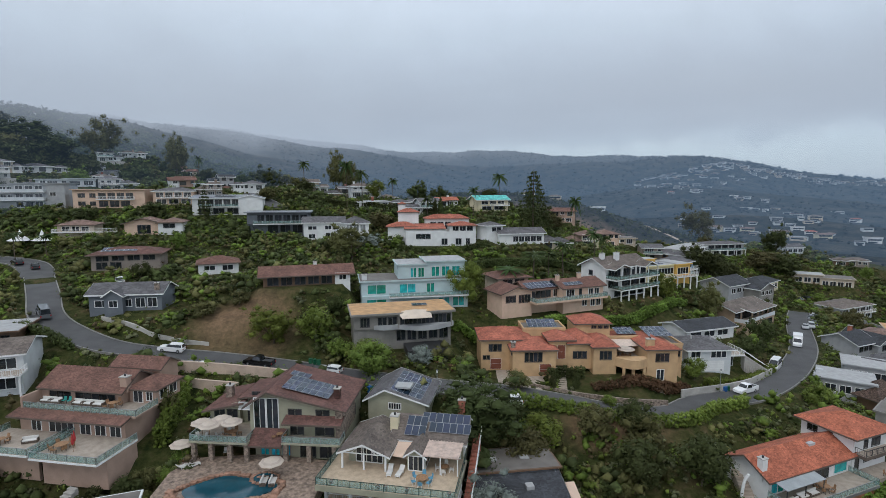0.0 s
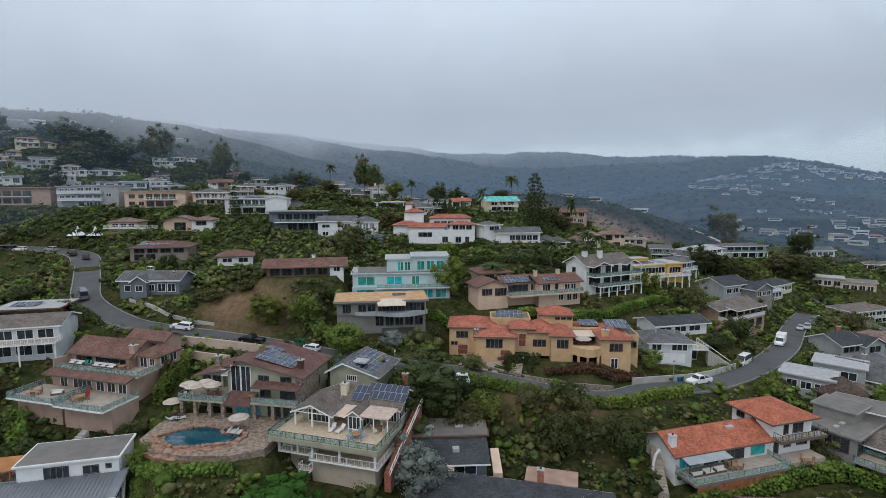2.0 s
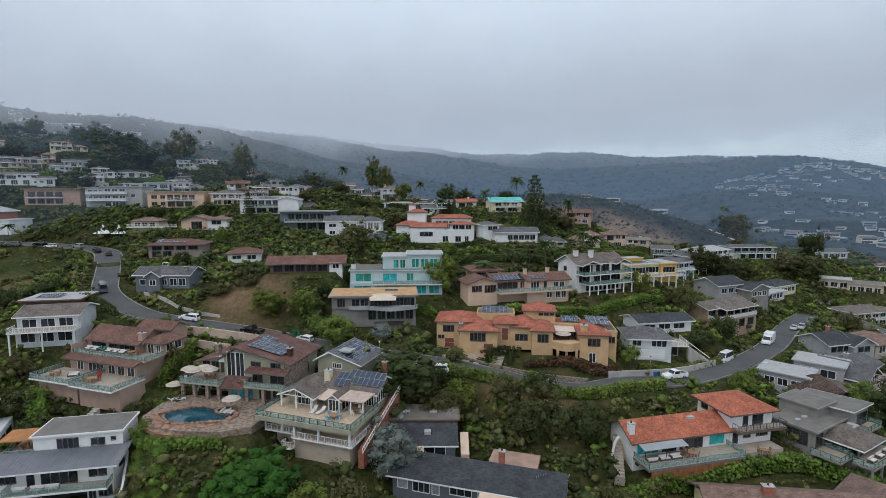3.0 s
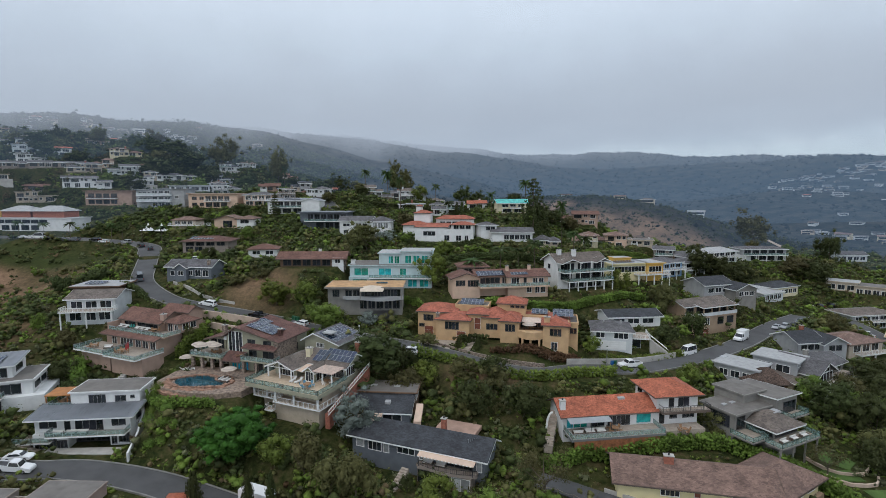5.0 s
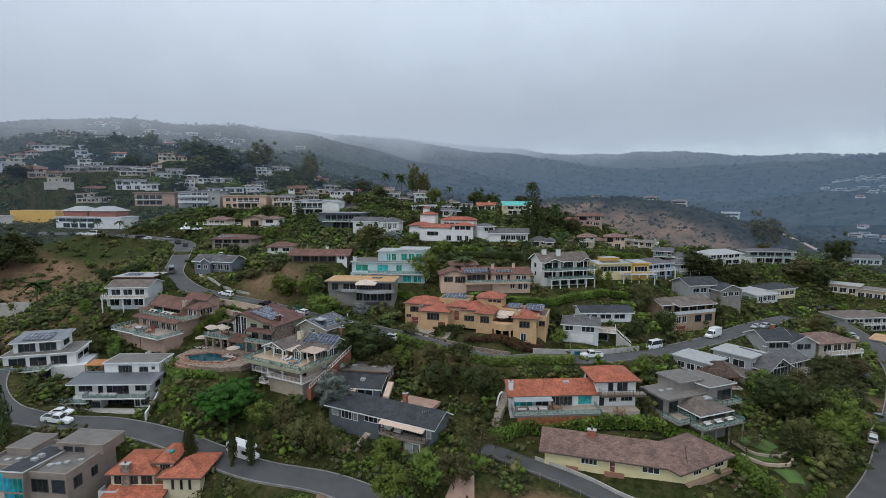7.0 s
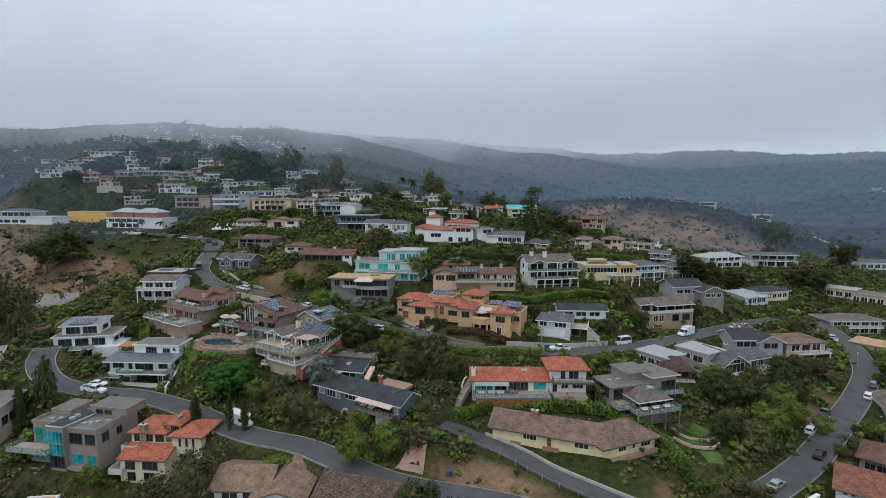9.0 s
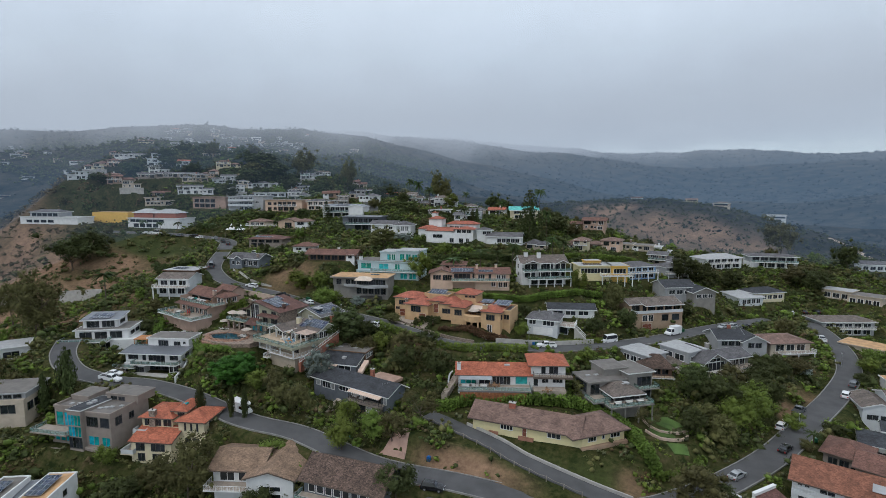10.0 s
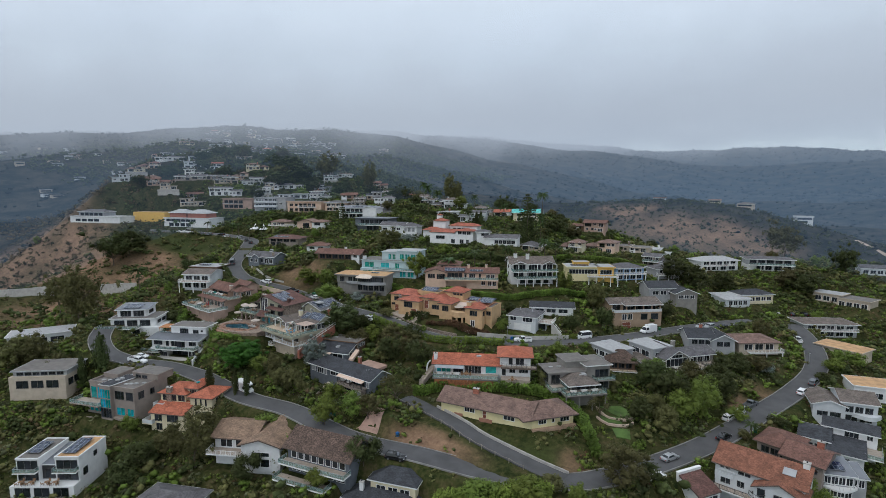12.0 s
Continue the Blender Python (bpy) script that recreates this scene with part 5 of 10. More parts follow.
e, W = house("far_a", "grey bungalow with white porch", [(0, 1, 0, 8, 0, 3.2, LGREY, ("gx", 1.4, 0.5, GREYT), [("F", 0.05, 0.95, 0.5, 1.8, 4)])])
e, W = house("far_b", "low pale flat-roofed house", [(0, 0.5, 0, 8, 0, 3.4, BEIGE, ("flat", 0.3, 0.6, WHITER), [("F", 0.05, 0.95, 0.4, 2.0, 3)]), (0.45, 1, -1, 8, -1, 2.6, BEIGE, ("flat", 0.3, 0.6, GRAVELR), [("F", 0.05, 0.95, 0.4, 2.0, 4)])])
e, W = house("garage", "pale grey house over a white garage", [
    (0, 1, 0, 10, 0, 5.0, LGREY, ("hip", 1.6, 0.6, GREYT), [("F", 0.06, 0.3, 3.2, 1.4, 1, "w", 2, 0.95), ("F", 0.52, 0.9, 3.1, 1.6, 1, "w", 3, 0.96), ("F", 0.2, 0.85, 0.1, 2.3, 1, "g", 1, 0.98), ("R", 0.2, 0.7, 3.0, 1.4, 2)]),
    (1.0, 1.28, 3.5, 9, 0, 2.6, LGREY, None, [("F", 0.05, 0.95, 0.1, 2.2, 1, "x", 1, 0.98)])])
deck(e, 1.0 * W, 1.5 * W, 2.5, 9, 2.7, "white", PAVING)
tubes("stair_rail", [((1.5 * W, 2.6, 3.6), (1.9 * W, 0.0, 0.8), 0.06), ((1.5 * W, 4.0, 3.6), (1.9 * W, 1.4, 0.8), 0.06)], TRIM, e, n=4)
for i in range(12):
    boxes("step", [(1.5 * W + i * 0.32, 2.6 - i * 0.21, -1.5, 1.5 * W + 0.34 + i * 0.32, 4.0 - i * 0.21, 2.5 - i * 0.22)], CONC, e)
for u_ in (0.3, 0.75):
    tubes("roof_vent", [((u_ * W, 4.5, 5.8), (u_ * W, 4.5, 6.9), 0.2)], WHITER, e)

e, W = house("garage_back", "low house with charcoal gable roof", [(0, 1, 0, 8, 0, 2.8, WHITE, ("gx", 1.2, 0.7, DGREYT), [("F", 0.05, 0.9, 0.8, 1.4, 3)])])
e, W = house("tan_long", "long tan house with taupe roof over a terrace", [
    (0, 1, 3, 10, 3.0, 6.0, BROWNST, ("gx", 1.3, 0.9, TAUPET), [("F", 0.04, 0.20, 0.1, 2.3, 1, "x", 2, 0.95), ("F", 0.26, 0.96, 0.05, 2.5, 1, "x", 9, 0.98)]),
    (0.0, 1, 0, 10, 0, 3.0, BROWNST, None, [("F", 0.16, 0.40, 0.2, 2.2, 2, "w"), ("F", 0.55, 0.72, 0.1, 2.2, 1, "x", 1), ("F", 0.76, 0.95, 0.1, 2.2, 1, "x", 1)]),
    (0.14, 0.36, -0.6, 6, -3.0, 0.2, BROWNST, None, [("F", 0.08, 0.92, 0.1, 2.3, 1, "p", 1, 0.98)])])
deck(e, 0.02 * W, W, -0.3, 3, 3.05, "solid", PAVING, edge=BROWNST)
for u_ in (0.27, 0.45, 0.62, 0.80, 0.97):
    boxes("terrace_post", [(u_ * W - 0.18, 0.2, 3.0, u_ * W + 0.18, 0.5, 5.9)], BROWNST, e)
roof(e, "shed", 0.24 * W, W, 0, 3.0, 5.7, 0.5, 0.4, TAUPET)
for i in range(3):
    sofa_u = 0.36 * W + i * 3.6
    boxes("planter", [(sofa_u, -0.1, 3.1, sofa_u + 1.2, 0.25, 3.6)], STONE, e)

e, W = house("gable_grey", "pale house with charcoal gables over a dark garage", [(0, 0.75, 3, 13, 0, 6.2, GREY, ("gx", 2.0, 0.7, DGREYT), [("F", 0.1, 0.9, 3.4, 1.6, 3)]), (0.55, 1.1, -2, 9, 0, 5.0, MUSHROOM, ("gy", 1.8, 0.7, DGREYT), [("F", 0.1, 0.9, 2.8, 1.4, 3)])])
e, W = house("gable_grey_b", "cream house with charcoal hip roof", [(0, 0.5, -2, 8, 0, 3.0, LGREY, ("shed", 0.8, 0.6, WHITER), [("F", 0.1, 0.9, 0.4, 1.9, 4)]), (0.45, 1.1, 1, 10, 0, 4.0, CREAM, ("hip", 1.6, 0.6, DGREYT), [("F", 0.05, 0.95, 1.2, 1.7, 5)])])
e, W = house("red_low", "low white house with orange clay tile roof", [
    (0, 1.0, 1, 8, 0, 3.0, WHITE, ("gx", 1.9, 0.8, REDB), [("F", 0.03, 0.26, 0.3, 2.2, 1, "t", 3, 0.95), ("F", 0.29, 0.44, 0.3, 2.2, 1, "d", 2, 0.95), ("F", 0.47, 0.72, 0.3, 2.2, 1, "d", 5, 0.95), ("F", 0.78, 0.95, 0.4, 2.1, 1, "t", 1, 0.95)]),
    (1.0, 1.46, 0.8, 9, 0, 5.9, WHITE, ("hip", 1.7, 0.9, REDB), [("F", 0.28, 0.42, 3.3, 2.1, 1, "d", 1), ("F", 0.52, 0.78, 3.3, 2.1, 1, "d", 2, 0.95), ("F", 0.06, 0.2, 0.1, 2.0, 1, "d", 1), ("F", 0.30, 0.52, 1.0, 1.0, 1, "d", 2), ("F", 0.60, 0.95, 1.0, 1.0, 1, "d", 3), ("L", 0.1, 0.35, 4.0, 1.2, 1, "d", 2), ("L", 0.5, 0.62, 4.2, 0.8, 1, "d", 1)])])
slabbed("terrace_awning", [(0.02 * W, -1.6, 2.35), (0.46 * W, -1.6, 2.35), (0.46 * W, 0.9, 2.8), (0.02 * W, 0.9, 2.8)], [(0, 1, 2, 3)], 0.06, mat("grey_awning", (0.30, 0.32, 0.33), var=0.1), e, "grey canvas awning over the terrace")
for u_ in (0.03, 0.24, 0.45):
    boxes("awning_post", [(u_ * W - 0.05, -1.5, 0.2, u_ * W + 0.05, -1.4, 2.32)], DARKTRIM, e)
deck(e, 0, 0.98 * W, -3.4, 1, 0.1, "glass", PAVING, edge=mat("slate_edge", (0.16, 0.16, 0.16), var=0.1), thick=0.4)
RUST = mat("rusted_panels", (0.30, 0.115, 0.05), var=0.35, scale=1.2, fine=6)
for i in range(9):
    boxes("rust_panel", [(0.03 * W + i * 1.88, -3.3, -2.6, 0.03 * W + i * 1.88 + 1.84, -3.15, -0.32)], RUST, e)
deck(e, 1.02 * W, 1.55 * W, -0.9, 0.8, 3.0, "dark", PAVING, edge=FASCIA, thick=0.5)
chimney(e, 0.2, 2.2, 2, 5.4, 1.0, 0.9, WHITE)
boxes("skylight", [(0.64 * W, 3.2, 4.2, 0.64 * W + 1.4, 4.2, 4.75)], WHITER, e)
tubes("garden_arch", [((-1.4 - 1.2 * math.sin(a_), 3.0, 3.2 * math.cos(a_) - 0.4), (-1.4 - 1.2 * math.sin(a_ + 0.26), 3.0, 3.2 * math.cos(a_ + 0.26) - 0.4), 0.22) for a_ in [0.26 * k for k in range(6)]], WHITE, e, "curved white garden arch")
boxes("patio", [(1.02 * W, -2.2, -2.6, 1.45 * W, 0.8, -0.1)], PAVING, e)

e, W = house("grey_modern", "grey flat-roofed house with hipped pavilion and glass-railed deck", [
    (0.0, 0.66, 6.2, 13, 0, 6.0, MUSHROOM, ("flat", 0.35, 0.7, GRAVELR), [("L", 0.1, 0.85, 3.0, 2.4, 1, "x", 4, 0.98), ("F", 0.05, 0.3, 3.0, 2.4, 1, "x", 2, 0.96)]),
    (0.38, 0.80, 8.5, 15, 0, 8.0, MUSHROOM, ("flat", 0.3, 0.4, GRAVELR), []),
    (0.70, 1.15, 5.0, 15, 0, 7.2, MUSHROOM, ("shedf", 0.7, 0.6, GRAVELR), [("F", 0.35, 0.95, 4.4, 2.2, 1, "d", 3, 0.96), ("F", 0.35, 0.95, 1.2, 2.2, 1, "x", 3, 0.96), ("R", 0.1, 0.6, 4.4, 1.8, 2, "d")]),
    (0.26, 0.74, 1.0, 8, -2, 4.6, MUSHROOM, ("hip", 1.7, 1.0, TAUPET), [("F", 0.03, 0.97, 4.9, 1.6, 1, "x", 5, 0.98), ("L", 0.03, 0.97, 4.9, 1.6, 1, "x", 5, 0.98), ("R", 0.03, 0.7, 4.9, 1.6, 1, "x", 4, 0.98)])])
deck(e, 0.08 * W, 0.86 * W, -2.2, 1.0, 2.6, "green", PAVING, edge=MUSHROOM, posts=4, foot=-3)
deck(e, -0.08 * W, 0.24 * W, 1.6, 6.2, 2.6, "green", PAVING, edge=MUSHROOM)
deck(e, 0.80 * W, 1.2 * W, 2.8, 5.0, 4.2, "green", PAVING, edge=MUSHROOM)
boxes("skylight", [(0.50 * W, 3.4, 5.75, 0.50 * W + 2.2, 5.0, 6.1)], WHITER, e)
for u_ in (0.08, 0.24):
    boxes("roof_hatch", [(u_ * W, 9.5, 6.35, u_ * W + 1.1, 10.2, 6.6)], WHITER, e)

e, W = house("yellow_ranch", "long yellow ranch house with rose-brown shingle roof", [(0, 0.17, 0, 8.5, 0, 2.9, YELLOW, None, []), (0.17, 1, 0.0, 8.5, 0, 2.9, YELLOW, None, [("F", 0.10, 0.28, 0.9, 1.3, 1, "w", 4), ("F", 0.36, 0.42, 0.1, 2.1, 1, "p"), ("F", 0.62, 0.80, 0.9, 1.3, 1, "w", 3)])])
roof(e, "gx", 0, W - 1.0, 0, 8.5, 2.9, 2.1, 1.0, PINKT)
chimney(e, 0.34 * W, 3.6, 3, 6.0, 1.5, 0.9, BRICK)
for p_ in ((0.16, 0.25), (0.44, 0.58)):
    boxes("porch", [(p_[0] * W, -0.45, -2.5, p_[1] * W, 0.0, 0.05)], mat("terracotta_paving", (0.33, 0.16, 0.11), var=0.15), e, "red terracotta porch paving")
E["yellow_ranch"] = e
S["ranch_wing"] = (80.8, 60.1, 88.6, 68.2, 10.6, 9)
e2, W2 = house("ranch_wing", "", [(0, 1, 0, 8.5, 0, 2.9, YELLOW, None, [("F", 0.12, 0.36, 0.9, 1.3, 1, "w", 3), ("F", 0.46, 0.54, 1.0, 1.0, 1, "w", 1), ("F", 0.64, 0.92, 0.9, 1.3, 1, "w", 3)])])
roof(e2, "hip", -2.0, W2, 0, 8.5, 2.9, 2.0, 1.0, PINKT)
boxes("plinth", [(-0.3, -0.8, -2.5, W2 + 0.4, 0, 0.05)], mat("tan_edging", (0.40, 0.27, 0.19), var=0.15), e2)
wing(e, e2)
e, W = house("dark_low", "low house with charcoal roof and white windows", [
    (-0.05, 1.2, 0, 7, 0, 2.6, DGREY, ("gx:0.6", 1.7, 0.8, DGREYT), [("F", 0.03, 0.10, 0.3, 1.9, 1, "k", 1, 0.95), ("F", 0.13, 0.24, 0.1, 2.1, 1, "w", 3, 0.98), ("F", 0.25, 0.30, 0.1, 2.1, 1, "k", 1, 0.9), ("F", 0.36, 0.50, 0.6, 1.6, 1, "w", 3, 0.96), ("F", 0.53, 0.62, 0.2, 2.0, 1, "k", 2, 0.95), ("F", 0.66, 0.92, 0.1, 2.2, 1, "x", 4, 0.96), ("F", 0.94, 0.99, 0.1, 2.2, 1, "k", 1)]),
    # single dark panes below the deck paint the shade inside the open carport
    (0.64, 0.80, -2.0, 2, -3.1, -0.3, TAUPE, None, [("F", 0.03, 0.97, 0.15, 2.4, 1, "x", 1, 0.98)]),
    (0.80, 1.12, -2.0, 2, -3.1, -0.3, TAUPE, None, [("F", 0.03, 0.40, 0.15, 2.3, 1, "x", 1, 0.95), ("F", 0.46, 0.97, 0.15, 2.3, 1, "k", 2, 0.98)])])
prow(e, 0.62 * W, 1.16 * W, -1.6, 1.0, -0.35, 0.1, TAUPE)
railing(e, [(0.63 * W + i * 0.053 * W, -1.5 - 1.0 * math.sin(math.pi * i / 10)) for i in range(11)], 0.1, "dark", 0.9)
boxes("deck_floor", [(0.63 * W, -1.6, -0.3, 1.15 * W, 0, 0.06)], PAVING, e)
slabbed("awning", [(0.64 * W, -2.1, 1.95), (1.14 * W, -2.1, 1.95), (1.14 * W, 0.9, 2.75), (0.64 * W, 0.9, 2.75)], [(0, 1, 2, 3)], 0.12, mat("peach_awning", (0.60, 0.44, 0.34), var=0.08), e, "peach awning over the deck")
boxes("awning_valance", [(0.645 * W + i * 0.65, -2.12, 1.80, 0.645 * W + i * 0.65 + 0.3, -2.08, 1.96) for i in range(16)], TRIM, e)
for u_ in (0.65, 0.90, 1.13):
    boxes("awning_post", [(u_ * W - 0.06, -1.95, 0, u_ * W + 0.06, -1.83, 1.95)], DARKTRIM, e)
chimney(e, 0.74 * W, 5.4, 3, 6.0, 0.9, 0.8, BRICK)
boxes("roof_terrace", [(0.62 * W, 7.1, 2.2, 1.0 * W, 11.5, 3.0)], mat("terrace_tiles", (0.40, 0.26, 0.20), var=0.15), e, "terracotta-tiled roof terrace")
for i in range(5):
    tubes("roof_pipe", [((1.02 * W + i * 0.3, 2.5 + 0.3 * i, 3.6), (1.02 * W + i * 0.3, 2.5 + 0.3 * i, 4.3), 0.05)], STEEL, e)

e, W = house("grey_small", "dark-roofed small house with flat gravel top and skylights", [
    (0, 1, 0, 5, 0, 2.6, DGREY, ("shed", 1.7, 0.5, DGREYT), [("F", 0.5, 0.9, 0.6, 1.4, 1), ("R", 0.2, 0.7, 0.8, 1.3, 1)]),
    (0, 1.04, 5.1, 11, 0, 4.5, BROWNW, ("flat", 0.25, 0.5, GRAVELR), [("R", 0.1, 0.9, 2.6, 1.4, 3)])])
boxes("skylight", [(0.55 * W, 1.8, 3.3, 0.55 * W + 1.1, 2.9, 3.85)], WHITER, e)
for u_ in (0.2, 0.62):
    boxes("skylight", [(u_ * W, 7.5, 4.75, u_ * W + 1.3, 8.6, 4.95)], WHITER, e)
slabbed("awning", [(0.06 * W, -3.0, 2.0), (0.55 * W, -3.0, 2.0), (0.55 * W, -0.2, 2.5), (0.06 * W, -0.2, 2.5)], [(0, 1, 2, 3)], 0.1, MATS["peach_awning"], e, "peach awning over the roof deck")
boxes("roof_deck", [(0.04 * W, -3.2, -0.2, 0.62 * W, 0, 0.1)], PAVING, e)
slabbed("brick_stair", [(1.08 * W, -1.0, 1.2), (1.2 * W, -1.0, 1.2), (1.2 * W, 3.5, 3.0), (1.08 * W, 3.5, 3.0)], [(0, 1, 2, 3)], 0.8, MATS["peach_awning"], e)

e, W = house("brown_white", "white split-level house with brown shingle roofs", [(0, 0.62, 3, 13, 0, 6.2, WHITE, ("gx", 1.9, 0.9, tiles("oak_brown_shingles", (0.23, 0.15, 0.10))), [("F", 0.1, 0.9, 3.5, 1.9, 2)]), (0.52, 1.12, 0, 13, 0, 6.0, WHITE, ("gy", 1.5, 0.7, MATS["oak_brown_shingles"]), [("F", 0.2, 0.8, 0.6, 2.0, 1), ("F", 0.2, 0.8, 3.2, 1.0, 1)])])
deck(e, -0.5, 0.6 * W, -0.5, 3, 3.2, "white", PAVING)
e, W = house("brown_grey", "slate-grey sided house with big brown shingle roof", [(0, 1, 2, 11, 0, 6.2, DGREY, ("gx", 2.8, 0.9, tiles("dark_brown_shingles", (0.105, 0.068, 0.052))), [("F", 0.05, 0.95, 3.5, 2.2, 8, "w", 1), ("F", 0.05, 0.95, 0.4, 2.0, 5), ("R", 0.4, 0.6, 4.0, 1.3, 1)])])
deck(e, -0.5, W + 0.5, -1, 2, 3.1, "glass", PAVING)
deck(e, -0.5, W * 0.8, -3, 0, 0.2, "glass", PAVING)
e, W = house("slate", "cream house with slate-grey hip roofs", [(0, 1, 0, 9, 0, 3.2, CREAM, ("hip", 1.8, 0.7, DGREYT), [("F", 0.1, 0.6, 0.8, 1.5, 3)]), (0.3, 0.95, 3, 10, 3.2, 6.6, CREAM, ("hip", 1.5, 0.6, DGREYT), [("F", 0.1, 0.9, 0.8, 1.3, 3)])])
chimney(e, 0.2 * W, 2, 3, 6, material=WHITE)
e, W = house("red_villa", "cream villa with bright red clay roofs and arches", [
    (0.0, 0.55, 3, 11, 0, 8.8, CREAM, ("hip", 1.6, 0.7, REDB), [("F", 0.08, 0.28, 6.3, 1.9, 1, "d", 2, 0.95), ("F", 0.42, 0.62, 6.3, 1.9, 1, "d", 2, 0.95), ("F", 0.70, 0.95, 6.3, 1.9, 1, "d", 2, 0.95), ("L", 0.2, 0.7, 6.0, 1.6, 2, "d")]),
    (0.52, 0.74, 4.5, 11, 0, 10.0, CREAM, ("hip", 1.0, 0.6, REDB), [("F", 0.25, 0.85, 8.5, 1.0, 4, "d", 1, 0.6)]),
    (0.70, 1.16, 2.0, 10, 0, 8.7, CREAM, ("hip", 1.4, 0.7, REDB), [("F", 0.15, 0.85, 6.2, 1.8, 3, "d", 1, 0.28), ("R", 0.2, 0.8, 6.2, 1.6, 3, "d", 1, 0.4), ("F", 0.2, 0.8, 2.6, 1.8, 2, "d")]),
    (0.02, 0.72, -1.6, 3, 0, 5.0, CREAM, ("shed", 1.5, 0.5, REDB), [("F", 0.12, 0.34, 2.6, 2.2, 1, "d", 2, 0.95), ("F", 0.5, 0.85, 2.6, 2.0, 1, "d", 3, 0.95), ("F", 0.14, 0.36, 0.1, 1.8, 1, "d"), ("F", 0.5, 0.8, 0.1, 1.8, 1, "d")])])
deck(e, -1.4, 0.14 * W, 1.2, 3.2, 5.2, "solid", PAVING, edge=CREAM)
deck(e, -1.8, 0.1 * W, -2.6, 1.0, 2.0, "solid", PAVING, edge=CREAM)
chimney(e, 0.2 * W, 3.0, 5, 10.4, 1.5, 0.9, STONE)
boxes("skylight", [(0.6 * W, 6.0, 10.6, 0.6 * W + 1.2, 7.0, 11.1)], CYAN, e)
e, W = house("taupe", "taupe modern house with turquoise glass and roof terraces", [
    (0, 0.42, 1.5, 12, 0, 3.4, TAUPE, None, [("F", 0.12, 0.95, 0.5, 2.3, 4, "c", 1, 0.9)]),
    (0, 0.42, 2.6, 12, 3.4, 8.2, TAUPE, ("parapet", 0.7, 0.15, GRAVELR), [("F", 0.04, 0.96, 0.4, 3.4, 3, "c", 1, 0.9), ("L", 0.1, 0.6, 0.6, 2.6, 1, "c")]),
    (0.40, 0.61, -0.6, 9, 0, 9.0, TAUPE, ("shedf", 0.6, 0.15, DGREYT), [("F", 0.03, 0.97, 0.3, 2.6, 1, "x", 4, 0.98), ("F", 0.03, 0.97, 3.1, 2.5, 1, "c", 4, 0.98), ("F", 0.03, 0.97, 5.8, 2.6, 1, "c", 4, 0.98)]),
    (0.61, 1.0, 0.4, 12, 0, 8.6, TAUPE, ("parapet", 0.6, 0.1, GRAVELR), [("F", 0.06, 0.52, 5.6, 2.3, 1, "d", 3, 0.95), ("F", 0.60, 0.95, 5.6, 2.3, 1, "d", 1, 0.95), ("F", 0.10, 0.52, 1.0, 2.2, 1, "c", 2, 0.95), ("F", 0.62, 0.95, 1.0, 2.2, 1, "c", 2, 0.95), ("R", 0.1, 0.3, 5.6, 2.0, 1, "d"), ("R", 0.45, 0.6, 5.6, 1.6, 1, "d")]),
    (0.02, 0.3, 7, 13, 8.2, 9.4, TAUPE, ("flat", 0.2, 0.1, GRAVELR), []),
    (0.55, 1.04, 8, 13.5, 8.6, 10.4, TAUPE, ("flat", 0.25, 0.2, GRAVELR), [("F", 0.1, 0.6, 0.4, 0.9, 2, "d")])])
deck(e, -3, 0.41 * W, -1.6, 2.6, 3.5, "glass", PAVING, edge=TAUPE)
prow(e, -3.4, 0.5 * W, 1.5, 2.4, -1.6, -0.3, TAUPE)
prow(e, 0.5 * W, 1.04 * W, 0.4, 1.2, 0.0, 0.6, TAUPE)
for u_, v_ in ((0.12, 4.5), (0.22, 5.0), (0.66, 3.0), (0.72, 3.6), (0.78, 4.2), (0.88, 5.2), (0.5, 3.0), (0.5, 4.4)):
    boxes("skylight", [(u_ * W, v_, 8.2 if u_ < 0.4 else 8.6 if u_ > 0.6 else 9.2, u_ * W + 1.0, v_ + 0.8, 8.55 if u_ < 0.4 else 8.95 if u_ > 0.6 else 9.95)], WHITER, e)
e, W = house("beige_flat", "beige flat-roofed house with long clerestory", [(0, 1, 0, 11, 0, 7.0, BEIGE, None, [("F", 0.1, 0.9, 3.6, 2.2, 3, "d"), ("R", 0.1, 0.9, 3.6, 2.0, 3, "d")]), (0.05, 1, 1, 11, 7.0, 8.4, GREY, ("flat", 0.3, 0.6, GRAVELR), [("F", 0.05, 0.95, 0.2, 0.9, 6, "d")])])
e, W = house("white_c", "white modern house with black glazing and roof solar", [(0, 1, -2, 11, 0, 2.8, WHITE, None, [("F", 0.05, 0.95, 0.2, 2.2, 3, "d")]), (0, 0.36, 0.5, 11, 2.8, 8.2, WHITE, ("parapet", 0.35, 0.1, GRAVELR), [("F", 0.06, 0.94, 0.2, 2.3, 1, "x", 3, 0.98), ("F", 0.06, 0.94, 2.9, 2.2, 1, "x", 3, 0.98)]), (0.36, 0.62, 1.5, 11, 2.8, 6.4, DARKTRIM, ("shed", 0.8, 0.1, METALR), [("F", 0.1, 0.9, 0.3, 2.2, 1, "d")]), (0.62, 1, 0.5, 11, 2.8, 8.6, WHITE, ("parapet", 0.35, 0.1, OCHRER), [("F", 0.06, 0.94, 0.2, 2.3, 1, "x", 3, 0.98), ("F", 0.06, 0.94, 3.0, 2.2, 1, "x", 3, 0.98), ("R", 0.1, 0.3, 0.6, 1.8, 1, "d"), ("R", 0.5, 0.65, 3.4, 1.2, 1, "d")])])
deck(e, 0, 0.36 * W, -1, 0.5, 5.5, "glass", PAVING)
